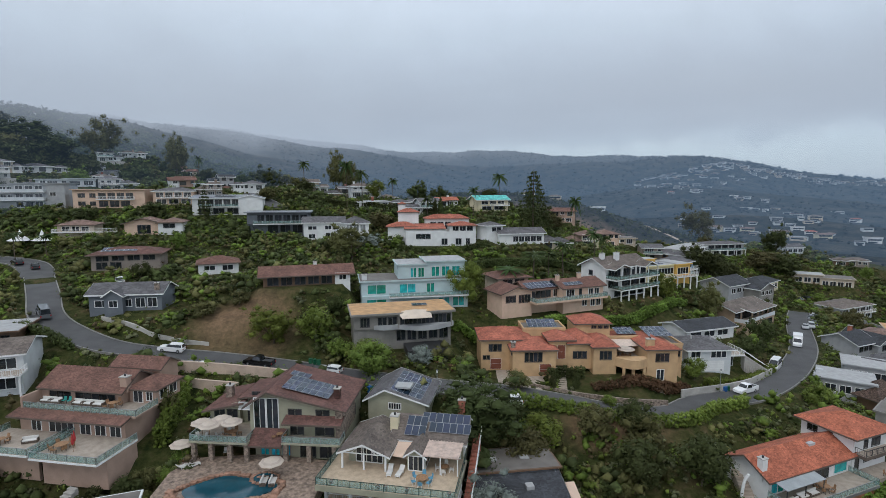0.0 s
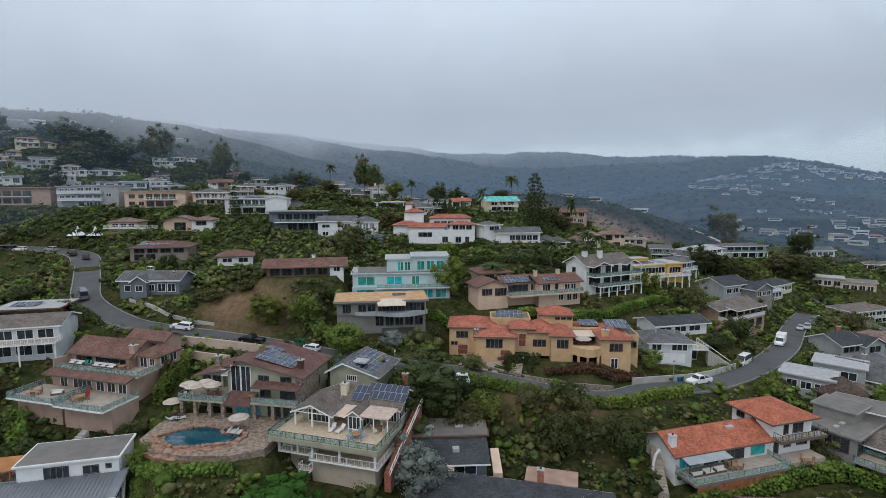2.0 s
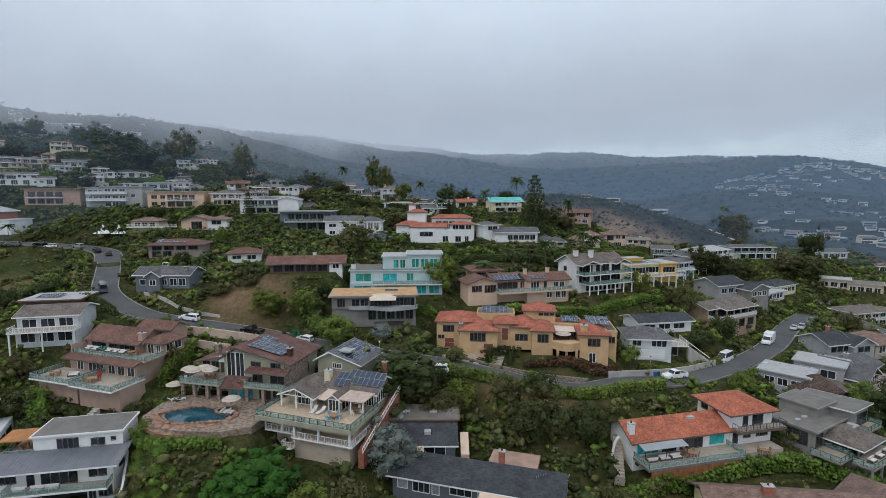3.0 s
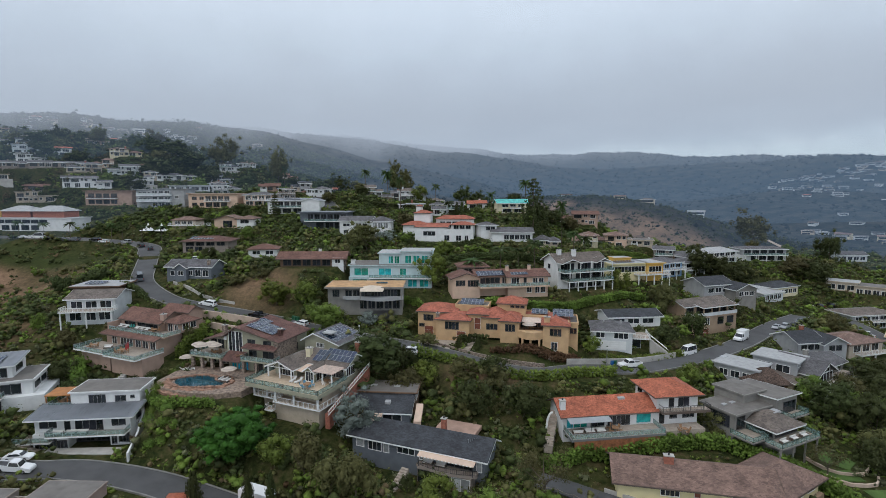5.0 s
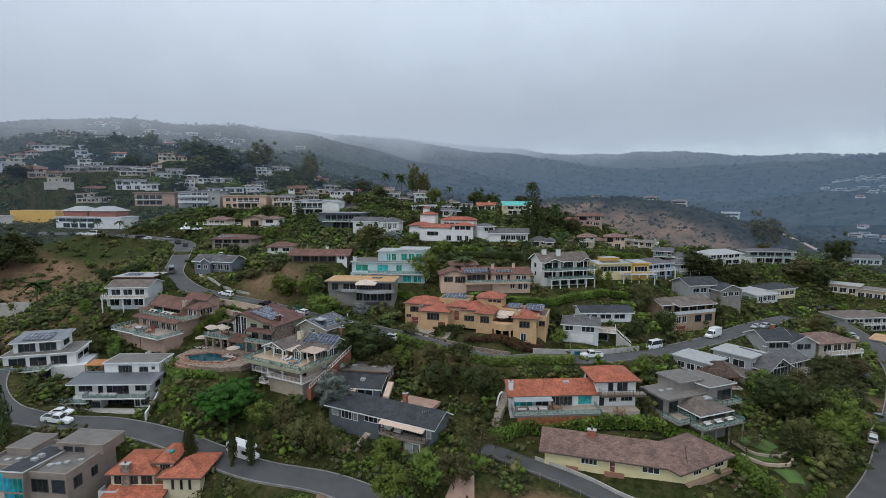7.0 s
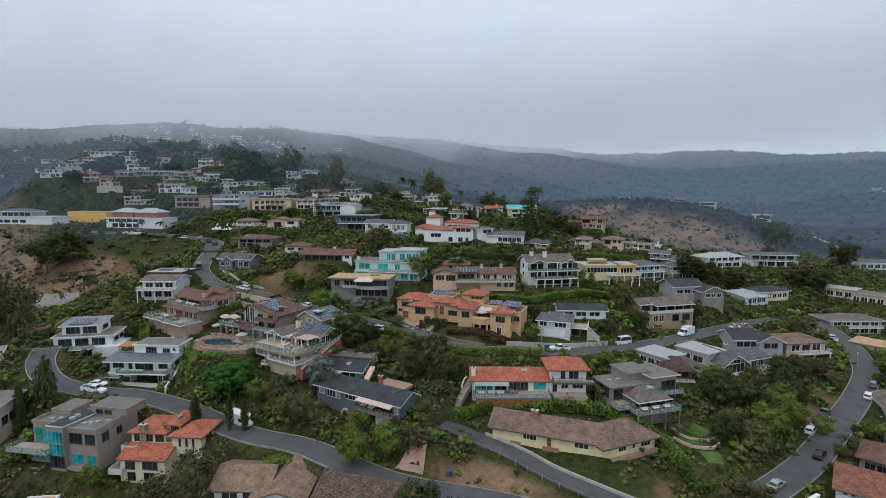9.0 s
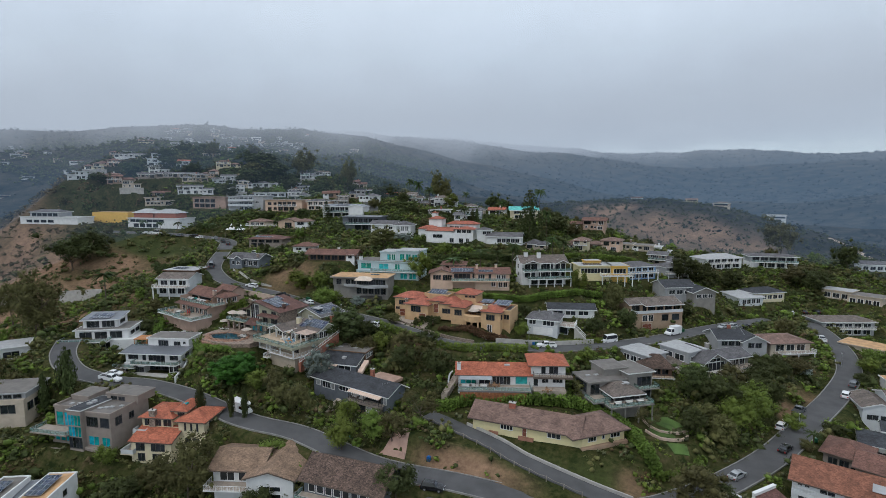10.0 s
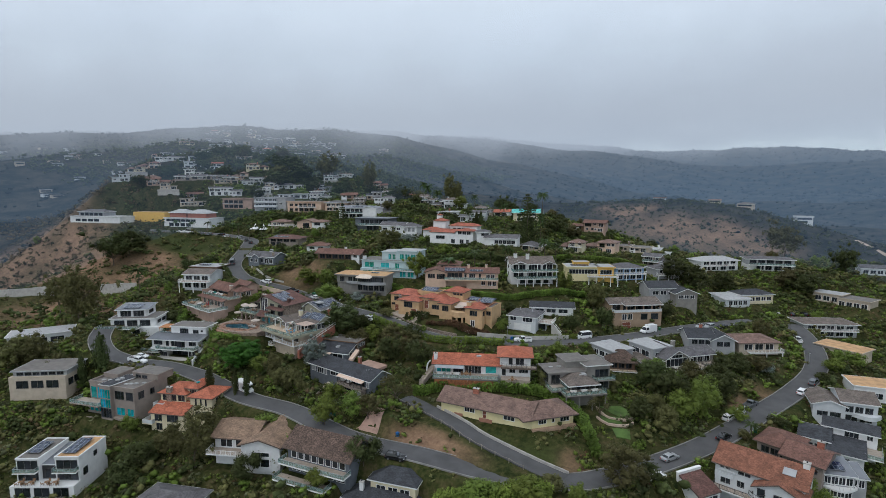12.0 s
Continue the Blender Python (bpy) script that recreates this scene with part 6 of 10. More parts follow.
deck(e, 0.62 * W, W, -1, 0.5, 5.6, "glass", PAVING)
house("grey_foot", "grey shingle hip roof house", [(0, 1, 0, 9, 0, 3.0, GREY, ("hip", 1.8, 0.6, GREYT), [("F", 0.1, 0.9, 0.6, 1.6, 3)])])
house("white_low", "white flat-roofed house beside the lower street", [(0, 1, 0, 10, 0, 3.6, WHITE, ("flat", 0.3, 0.5, WHITER), [("F", 0.1, 0.9, 0.6, 1.8, 3, "d")])])
e, W = house("chalet", "grey shingled chalet with high glazed gables and decks", [
    (0.0, 0.62, 1, 11, 0, 6.0, MUSHROOM, ("gy", 2.4, 0.9, GREYT), [("F", 0.04, 0.96, 0.4, 2.2, 1, "w", 5, 0.98), ("F", 0.04, 0.96, 3.4, 2.4, 1, "w", 5, 0.98), ("F", 0.25, 0.75, 6.0, 1.0, 1, "w", 3, 0.96), ("R", 0.1, 0.9, 3.4, 1.6, 3, "w")]),
    (0.55, 1.5, 3.5, 11, 0, 5.4, MUSHROOM, ("gx", 1.5, 0.8, GREYT), [("F", 0.1, 0.9, 3.0, 1.8, 4)]),
    (-0.45, 0.02, 3, 10, 0, 4.6, BEIGE, ("shed", 0.9, 0.7, TAUPET), [("F", 0.1, 0.9, 2.2, 1.8, 3, "d")])])
for lev in (3.2, 0.2):
    deck(e, -0.1 * W, 1.0 * W, -2.2, 1, lev, "dark", PAVING, posts=5 if lev > 1 else 0)
deck(e, 1.0 * W, 1.5 * W, 0.6, 3.5, 3.0, "dark", PAVING, posts=3)
chimney(e, 0.55 * W, 7, 5, 9.4, 1.0, 0.9, MUSHROOM)

house("flat_pale", "low house with pale flat roof", [(0, 1, 0, 8, 0, 3.4, GREY, ("flat", 0.3, 0.5, WHITER), [("F", 0.1, 0.9, 0.8, 1.6, 3)])])
house("flat_pale_b", "low grey house with pale sloping roof", [(0, 1, 0, 8, 0, 3.6, GREY, ("flat", 0.3, 0.5, WHITER), [("F", 0.1, 0.9, 0.8, 1.8, 2), ("R", 0.1, 0.9, 0.8, 1.6, 3)])])
e, W = house("brown_balc", "brown-roofed house with rounded white balcony", [(0, 1, 0, 10, 0, 4.2, BEIGE, ("hip", 1.4, 0.8, PINKT), [("F", 0.1, 0.9, 1.6, 2.0, 3)])])
deck(e, 0.2 * W, W + 0.8, -2, 0, 1.2, "white", PAVING, posts=3)
e, W = house("grey_block", "grey two-storey block with blue balconies", [(0, 1, 0, 10, 0, 5.2, GREY, ("hip", 1.0, 0.8, TAUPET), [("F", 0.05, 0.95, 2.9, 1.6, 5), ("F", 0.05, 0.95, 0.3, 1.9, 5)])])
deck(e, 0, W, -1.4, 0, 2.6, "white", PAVING)
house("ochre_a", "low house with ochre flat roof", [(0, 1, 0, 9, 0, 4.2, BEIGE, ("flat", 0.3, 0.7, OCHRER), [("F", 0.1, 0.9, 0.8, 1.8, 3)])])
house("ochre_b", "low house with ochre flat roof and pale parapet", [(0, 1, 0, 9, 0, 4.2, WHITE, ("flat", 0.3, 0.4, OCHRER), [("F", 0.1, 0.9, 0.8, 1.8, 3)])])
e, W = house("mauve", "mauve-grey house with gabled roofs and round balcony", [(0, 0.5, 0, 10, 0, 4.4, LGREY, ("gy", 1.3, 0.5, TAUPET), [("F", 0.1, 0.9, 1.2, 1.2, 2, "d")]), (0.45, 1, 1, 11, 0, 5.6, LGREY, ("gx", 1.8, 0.5, TAUPET), [("F", 0.1, 0.9, 2.8, 1.6, 3, "d"), ("F", 0.1, 0.9, 0.3, 1.6, 2, "d")])])
MAUVE, MW = e, W
e, W = house("slate_white", "white house with charcoal gable roofs on several levels", [
    (0, 0.46, 0, 9, 0, 4.0, WHITE, ("gx", 1.4, 0.6, DGREYT), [("F", 0.1, 0.9, 1.4, 1.2, 2, "d"), ("L", 0.2, 0.7, 1.4, 1.2, 2, "d")]),
    (0.36, 1.2, 5.4, 11, 0, 6.0, WHITE, ("gx:0.6", 1.2, 0.5, DGREYT), [("F", 0.08, 0.2, 4.5, 1.0, 1, "d"), ("F", 0.4, 0.66, 4.2, 1.5, 1, "x", 3, 0.96), ("F", 0.8, 0.92, 4.5, 1.0, 1, "d"), ("R", 0.2, 0.8, 3.6, 1.5, 2, "d")]),
    (0.46, 1.0, -3.4, 5.0, -1, 3.0, LGREY, ("shed", 1.0, 0.5, DGREYT), [("F", 0.08, 0.3, 1.6, 1.4, 1, "d"), ("F", 0.45, 0.62, 1.6, 1.4, 1, "d"), ("R", 0.3, 0.7, 1.6, 1.4, 1, "d")])])
deck(e, 1.0 * W, 1.28 * W, -1.0, 5.4, 2.4, "glass", PAVING)
e, W = house("brown_tile", "pale two-storey house with rust-brown tile gables", [
    (0, 1.0, 1.6, 11, 0, 6.0, LGREY, ("gx:0.55", 2.5, 0.7, tiles("rust_tiles", (0.22, 0.09, 0.055))), [("F", 0.06, 0.10, 5.0, 0.7, 1, "d", 1, 0.9), ("F", 0.13, 0.17, 5.0, 0.7, 1, "d", 1, 0.9), ("F", 0.27, 0.42, 4.6, 1.0, 2, "d", 1, 0.8), ("F", 0.06, 0.2, 1.6, 1.4, 1, "d", 2), ("F", 0.26, 0.36, 1.8, 1.2, 1, "d", 2), ("L", 0.3, 0.6, 4.0, 1.2, 2, "d")]),
    (0.50, 1.02, -1.0, 4.6, 0, 4.6, LGREY, ("gy", 1.9, 0.6, MATS["rust_tiles"]), [("F", 0.06, 0.22, 2.5, 1.8, 1, "d", 1, 0.96), ("F", 0.40, 0.64, 2.7, 1.3, 1, "d", 2, 0.96), ("F", 0.72, 0.94, 2.7, 1.3, 1, "d", 3, 0.96), ("F", 0.1, 0.9, 0.3, 1.6, 3, "d")])])
boxes("eave_band", [(0.02 * W, 1.35, 4.2, 0.26 * W, 1.6, 4.5), (0.0, 1.3, 2.9, 0.22 * W, 1.6, 3.9)], LGREY, e)
deck(e, 0.0, 0.46 * W, -0.6, 1.6, 0.9, "dark", PAVING)
prow(e, 0.44 * W, 0.62 * W, -1.0, 1.3, 2.1, 2.4, LGREY)
railing(e, [(0.44 * W + 0.018 * W * i, -1.0 - 1.25 * math.sin(math.pi * i / 10)) for i in range(11)], 2.4, "dark", 0.9)
slabbed("roof_panel", [(0.74 * W, 3.0, 7.2), (0.88 * W, 3.0, 7.2), (0.88 * W, 4.6, 8.0), (0.74 * W, 4.6, 8.0)], [(0, 1, 2, 3)], 0.1, GREY, e, "grey solar water panel on the roof")
prow(MAUVE, 0.62 * MW, 1.06 * MW, 1.0, 2.4, 1.6, 2.7, LGREY)
chimney(e, 0.96 * W, 6.4, 5, 9.4, 1.2, 1.0, WHITE)
boxes("skylight", [(0.72 * W, 4.0, 5.9, 0.72 * W + 1.6, 5.4, 6.45)], GLASS, e)
e, W = house("white_street", "narrow white house with steep maroon roof below a tall wall", [
    (0, 1, 0, 5.4, -1, 2.6, WHITE, ("shed", 2.0, 0.2, MAROON), [("F", 0.1, 0.9, 1.6, 1.2, 3, "d")]),
    (-0.06, 1.06, 5.4, 6.0, -1, 5.2, WHITE, None, [])])
boxes("coping", [(-0.08 * W, 5.35, 5.2, 1.08 * W, 6.05, 5.32)], TRIM, e)
e, W = house("brown_hip", "low house with brown shingle hip roofs and red chimney", [(0, 0.62, 0, 9, 0, 3.4, TAUPE, ("hip", 1.9, 0.8, BROWNT), [("F", 0.1, 0.9, 0.8, 1.4, 3, "d")]), (0.5, 1.15, -2.5, 7, -1, 3.0, TAUPE, ("gx", 1.7, 0.7, BROWNT), [("F", 0.1, 0.9, 1.8, 1.3, 3, "d")])])
chimney(e, 0.98 * W, 3.2, 3, 6.2, 1.3, 0.9, BRICK)
e, W = house("slate_gable", "grey house with broad charcoal gable roofs", [(0, 0.6, 0, 9, 0, 4.8, GREY, ("gx", 2.0, 0.7, DGREYT), [("F", 0.1, 0.9, 2.6, 1.4, 3, "d")]), (0.5, 1.05, -1.5, 8, 0, 4.4, GREY, ("gy", 1.9, 0.6, DGREYT), [("F", 0.2, 0.8, 2.4, 1.5, 2, "d"), ("R", 0.1, 0.8, 2.4, 1.4, 2, "d")])])
chimney(e, 0.4 * W, 5, 5, 8.2, 0.9, 0.8, BRICK)
e, W = house("dark_hip", "small brown house under a dark steep hip roof", [(0, 1, 0, 5.6, 0, 2.9, BROWNW, ("hip", 2.6, 0.7, tiles("dark_brown_shingles", (0.075, 0.060, 0.052))), [("F", 0.1, 0.9, 0.6, 1.8, 3, "d"), ("R", 0.2, 0.8, 0.6, 1.7, 2, "d")])])
deck(e, -0.3, W + 0.4, -1.8, 0, 0.1, "dark", DECKM, posts=3)
e, W = house("deck_grey", "grey house with round white balconies and solar roof", [(0, 0.75, 0, 7, 0, 5.6, GREY, ("shed", 0.8, 0.4, METALR), [("F", 0.06, 0.94, 3.3, 1.7, 4, "w", 2, 0.9), ("F", 0.06, 0.94, 0.4, 1.7, 4, "w", 2, 0.9), ("L", 0.1, 0.6, 3.4, 1.5, 2, "w")]), (0.7, 1.1, 1.6, 7, 0, 4.6, GREY, ("shed", 0.8, 0.4, METALR), [("F", 0.1, 0.9, 2.4, 1.7, 2, "w")])])
for lev_ in (0.1, 2.9):
    prow(e, -0.02 * W, 0.82 * W, 0, 2.2, lev_ - 0.35, lev_, TRIM)
railing(e, [(-0.02 * W + 0.084 * W * i, -2.1 * math.sin(math.pi * i / 10)) for i in range(11)], 2.9, "white", 0.95)
solar(e, (0.1 * W, 1.2, 6.0), (1, 0, 0), (0, 0.995, 0.1), 4, 2)
e, W = house("up_grey", "grey three-storey apartment house with balconies", [(0, 0.35, 1, 12, 0, 8.6, GREY, ("flat", 0.3, 0.6, WHITER), [("F", 0.1, 0.9, 6.0, 1.8, 3), ("F", 0.1, 0.9, 3.0, 1.8, 3)]), (0.3, 1, 0, 12, 0, 9.0, GREY, ("flat", 0.3, 0.5, WHITER), [("F", 0.05, 0.6, 6.2, 2.0, 3), ("F", 0.05, 0.6, 3.2, 2.0, 3), ("F", 0.05, 0.6, 0.3, 2.0, 3), ("F", 0.7, 0.85, 4.4, 1.4, 1)])])
for lev in (3.0, 6.0):
    deck(e, 0.05 * W, 0.75 * W, -1.6, 0.5, lev, "solid", PAVING)
e, W = house("up_beige", "beige two-storey house with pale flat eaves", [(0, 1, 0, 11, 0, 6.6, PEACH, ("flat", 0.3, 0.7, GRAVELR), [("F", 0.06, 0.18, 3.8, 1.5, 1, "d"), ("F", 0.22, 0.32, 3.8, 1.5, 1, "d"), ("F", 0.34, 0.85, 3.3, 2.2, 4, "d"), ("F", 0.06, 0.18, 0.8, 1.5, 1, "d"), ("F", 0.22, 0.32, 0.8, 1.5, 1, "d"), ("F", 0.34, 0.8, 0.3, 2.2, 3, "d")])])
deck(e, 0.33 * W, 0.86 * W, -1.4, 0, 3.2, "white", PAVING)
e, W = house("up_pink", "pinkish house with grey hip roof", [(0, 1, 0, 9, 0, 5.2, PEACH, ("hip", 1.2, 0.7, GREYT), [("F", 0.05, 0.95, 2.8, 1.8, 4), ("F", 0.05, 0.95, 0.2, 1.8, 3)])])
deck(e, 0.2 * W, W, -1.4, 0, 2.6, "white", PAVING)
e, W = house("up_white", "white modern house with solar roof and pool terrace", [(0, 0.7, 1, 11, 0, 6.2, WHITE, ("shed", 0.9, 0.9, METALR), [("F", 0.1, 0.95, 3.2, 2.4, 5, "d"), ("F", 0.1, 0.95, 0.2, 2.2, 3, "d")]), (0.65, 1, 0, 11, 0, 6.0, WHITE, ("gy", 1.2, 0.4, METALR), [])])
deck(e, 0.1 * W, 0.65 * W, -1, 1, 3.0, "glass", PAVING)
solar(e, (0.3 * W, 3, 6.6), (1, 0, 0), (0, 1, 0.09), 7, 2)
e, W = house("up_modern", "blue-grey modern house with glass walls", [(0, 1, 1, 11, 0, 3.4, DGREY, None, [("F", 0.3, 0.9, 0.2, 2.6, 3, "d")]), (0, 1, 0, 11, 3.4, 7.0, DGREY, ("flat", 0.3, 0.9, METALR), [("F", 0.15, 0.98, 0.3, 2.6, 6, "d")])])
deck(e, 0.1 * W, W, -1.6, 0, 3.4, "glass", PAVING)
e, W = house("up_gable", "white house with grey roofs and glazed bay", [(0, 0.62, 0, 9, 0, 5.6, WHITE, ("gx", 1.6, 0.6, GREYT), [("F", 0.08, 0.35, 3.2, 1.2, 1), ("F", 0.5, 0.9, 3.2, 1.3, 2), ("F", 0.1, 0.3, 0.4, 1.4, 1), ("F", 0.5, 0.8, 0.3, 1.9, 1)]), (0.58, 1, -1, 7, 0, 5.4, WHITE, ("hip", 1.8, 0.5, GREYT), [("F", 0.15, 0.9, 2.6, 2.2, 3, "k")])])
e, W = house("spanish", "white stucco villa with red clay roofs and tower", [
    (0, 1, 0, 8, 0, 4.6, WHITE, None, [("F", 0.12, 0.38, 2.2, 1.5, 1, "d", 3), ("F", 0.5, 0.6, 0.3, 1.9, 1, "d"), ("F", 0.7, 0.8, 0.3, 1.9, 1, "d"), ("F", 0.85, 0.92, 0.3, 1.9, 1, "d")]),
    (0, 0.55, 0.5, 8, 4.6, 5.4, WHITE, ("shed", 1.0, 0.5, RED), []),
    (0.62, 1, 0, 7, 4.6, 6.4, WHITE, ("hip", 1.0, 0.5, RED), [("F", 0.1, 0.9, 0.2, 1.4, 3, "d")]),
    (-0.25, 0.15, 4, 10, 0, 6.0, WHITE, ("hip", 1.2, 0.6, RED), []),
    (-0.1, 0.2, 9, 14, 4, 10.4, WHITE, ("hip", 1.0, 0.4, RED), []),
    (0.3, 0.95, 9, 15, 4, 8.2, WHITE, ("hip", 1.2, 0.5, RED), [("F", 0.1, 0.6, 0.6, 2.4, 3, "d")])])
boxes("tower", [(-2.2, 13, 5, 0.2, 15.5, 13)], WHITE, e)
roof(e, "hip", -2.2, 0.2, 13, 15.5, 13, 0.6, 0.2, RED)
house("cottage_a", "small white cottage with grey hip roof", [(0, 1, 0, 6, 0, 4.5, WHITE, ("hip", 1.0, 0.6, GREYT), [("F", 0.3, 0.9, 2.6, 1.2, 2, "d")])])
house("cottage_b", "white bungalow with grey roof and pergola", [(0, 1, 0, 8, 0, 3.4, WHITE, ("gx", 1.5, 0.6, GREYT), [("F", 0.3, 0.95, 0.8, 1.6, 5, "d")])])
e, W = house("up_terrace", "white terrace house with brown hip roof", [(0, 0.6, 0, 8, 0, 4.0, BEIGE, ("hip", 1.3, 0.6, PINKT), [("F", 0.1, 0.9, 2.0, 1.4, 3)])])
deck(e, -1, W, -2, 0, 1.8, "white", PAVING)
e, W = house("up_bungalow", "tan bungalow with front gable and white garage", [(0, 0.62, 0, 9, 0, 3.6, PEACH, ("gy", 1.6, 0.8, PINKT), [("F", 0.3, 0.75, 0.2, 2.8, 1, "d", 3)]), (0.58, 1, -1.5, 8, 0, 3.8, WHITE, ("hip", 1.2, 0.6, PINKT), [("F", 0.15, 0.75, 2.0, 1.4, 1, "d")])])
e, W = house("up_brown", "brown timber apartment house", [(0, 1, 0, 10, 0, 7.0, SALMON, ("flat", 0.3, 0.9, PINKT), [("F", 0.05, 0.7, 3.8, 2.0, 4, "d"), ("F", 0.05, 0.7, 0.6, 2.0, 4, "d")])])
deck(e, 0.05 * W, 0.7 * W, -1.4, 0, 3.5, "dark", PAVING)
e, W = house("turquoise", "white house with turquoise gable roof", [(0, 1, 0, 8, 0, 4.6, CREAM, ("gx", 1.6, 0.9, TURQ), [("F", 0.1, 0.9, 2.6, 1.4, 3), ("F", 0.1, 0.9, 0.3, 1.6, 2)])])
deck(e, 0.4 * W, W, -1.5, 0, 2.2, "white", PAVING)
e, W = house("restaurant", "white hilltop restaurant with two brick pavilions", [(0, 1, 0, 12, 0, 5.6, WHITE, ("flat", 0.3, 0.4, WHITER), [("F", 0.05, 0.7, 3.4, 1.6, 6, "d", 3, 0.9), ("F", 0.1, 0.6, 0.3, 2.2, 4, "d")]), (0.05, 0.42, 3, 12, 5.6, 9.2, BRICK, ("hip", 2.0, 0.7, WHITER), []), (0.45, 0.85, 3, 12, 5.6, 9.2, BRICK, ("hip", 2.0, 0.7, WHITER), [])], "restaurant", "restaurant")
e, W = house("hall", "white club hall with grey roof on the cliff edge", [(0, 1, 0, 12, 0, 4.0, WHITE, ("flat", 0.3, 0.5, WHITER), [("F", 0.1, 0.6, 0.8, 1.6, 4, "d")]), (0.1, 0.62, 3, 12, 4.0, 7.2, GREY, ("hip", 1.4, 0.7, GREYT), [("F", 0.05, 0.95, 0.6, 1.8, 5, "d")])], "hall", "hall")
house("mustard", "long mustard-yellow sheeted building", [(0, 1, 0, 10, 0, 6.5, MUSTARD, ("flat", 0.2, 0.1, OCHRER), [])], "building", "building")

MIDMIX = [(TAUPE, TAUPET, "hip"), (BEIGE, GREYT, "hip"), (WHITE, GREYT, "gx"), (LGREY, TAUPET, "hip"), (PEACH, PINKT, "hip"), (BEIGE, GRAVELR, "flat"), (WHITE, GREYT, "hip"), (BEIGE, TAUPET, "gx"), (LGREY, GREYT, "gx"), (PEACH, BROWNT, "hip"), (WHITE, WHITER, "flat"), (TAUPE, GREYT, "gx"), (CREAM, PINKT, "hip"), (GREY, DGREYT, "gx"), (WHITE, REDB, "gx"), (SALMON, BROWNT, "gx"), (LGREY, GRAVELR, "flat")]
WORDS = {"white_stucco": "white", "beige_stucco": "beige", "light_grey_stucco": "pale grey", "peach_stucco": "peach", "taupe_stucco": "taupe", "cream_stucco": "cream", "grey_stucco": "grey", "salmon_stucco": "salmon"}


def joined(name, bs, mats, parent):
    """One mesh of boxes, each with the number of its material."""
    ob = boxes(name, [q[:6] for q in bs], mats[0], parent)
    for m in mats[1:]:
        ob.data.materials.append(m)
    ob.data.polygons.foreach_set("material_index", np.repeat([q[6] for q in bs], 6).astype(np.int32))
    return ob


def hill_house(key, i):
    """A house of the upper slope: one or two bodies, low roofs, a window band or single windows, sometimes a balcony, chimney or garage."""
    g = random.Random(40 + i)
    wall, rm, kind = MIDMIX[(i * 7) % len(MIDMIX)]
    two = i % 3 != 1
    e, W = house(key, f"{WORDS[wall.name]} {'two-storey' if two else 'single-storey'} house on the upper slope", [])
    hh = g.uniform(4.6, 5.3) if two else g.uniform(2.6, 3.1)
    cut, dep, h2, back = g.uniform(0.5, 0.72), g.uniform(7.5, 10), (hh - 2.0 if two else hh - 0.3), g.uniform(-1.5, 2.0)
    flip = g.random() < 0.5
    bodies = [(0, cut * W, 0, dep, hh), (cut * W - 0.4, W, back, dep - 1, h2)]
    if flip:
        bodies = [(W - b_, W - a_, c_, d_, h_) for a_, b_, c_, d_, h_ in bodies]
    second = wall if g.random() < 0.6 else g.choice((WHITE, BROWNW, BEIGE, SALMON))
    for (a_, b_, c_, d_, h_), m in zip(bodies, (wall, second)):
        boxes("wall", [(a_, c_, -4, b_, d_, h_)], m, e)
        got = roof(e, kind, a_, b_, c_, d_, h_, g.uniform(0.25, 0.4) if kind == "flat" else g.uniform(0.9, 1.5), g.uniform(0.5, 0.9), rm, wall if kind == "flat" else None)
        if isinstance(got, tuple) and got[1]:
            for t_ in got[1]:
                solid("gable", [tuple(p) for p in t_] + [(x + (0.15 if x < (a_ + b_) / 2 else -0.15), y, z) for x, y, z in t_], [(0, 1, 2), (5, 4, 3), (0, 3, 4, 1), (1, 4, 5, 2), (2, 5, 3, 0)], m, e)
        for lev in ((0.3, 2.9) if h_ > 4 else (0.5,)):
            x = a_ + g.uniform(0.5, 1.2)
            while x < b_ - 1.4:
                w_ = min(g.choice((1.1, 1.6, 2.4, 3.4)), b_ - 0.5 - x)
                top = lev + g.choice((1.5, 1.8, 2.0))
                low = lev if w_ > 2 else lev + 0.7
                n = max(1, round(w_ / 0.95))
                joined("window", [(x - 0.08, c_ - 0.05, low - 0.08, x + w_ + 0.08, c_ + 0.1, top + 0.08, 1)] + [(x + w_ * k / n + 0.04, c_ - 0.07, low, x + w_ * (k + 1) / n - 0.04, c_ + 0.1, top, 0) for k in range(n)], [GLASS, TRIM if g.random() < 0.6 else DARKTRIM], e)
                x += w_ + g.uniform(0.6, 2.2)
    a_, b_, c_, d_, h_ = bodies[0]
    if two and g.random() < 0.65:
        deck(e, a_ + 0.2, b_ - 0.2, c_ - g.uniform(1.2, 2.2), c_, 2.7, g.choice(("white", "glass", "dark")), PAVING)
    if g.random() < 0.5:
        chimney(e, g.uniform(a_ + 1, b_ - 1), d_ * 0.6, h_, h_ + 2.0, 0.9, 0.8, g.choice((WHITE, BRICK, STONE)))
    a_, b_, c_, d_, h_ = bodies[1]
    if g.random() < 0.4 and b_ - a_ > 3.5:
        boxes("garage_door", [(a_ + 0.6, c_ - 0.06, -0.2, min(b_ - 0.5, a_ + 3.6), c_ + 0.05, 2.0)], TRIM, e)
    if i % 5 == 2:
        boxes("retaining_wall", [(-1.5, -3.0, -4, W + 1.5, -2.7, 0.3)], CONC, e)


for i, key in enumerate(MID):
    hill_house(key, i)

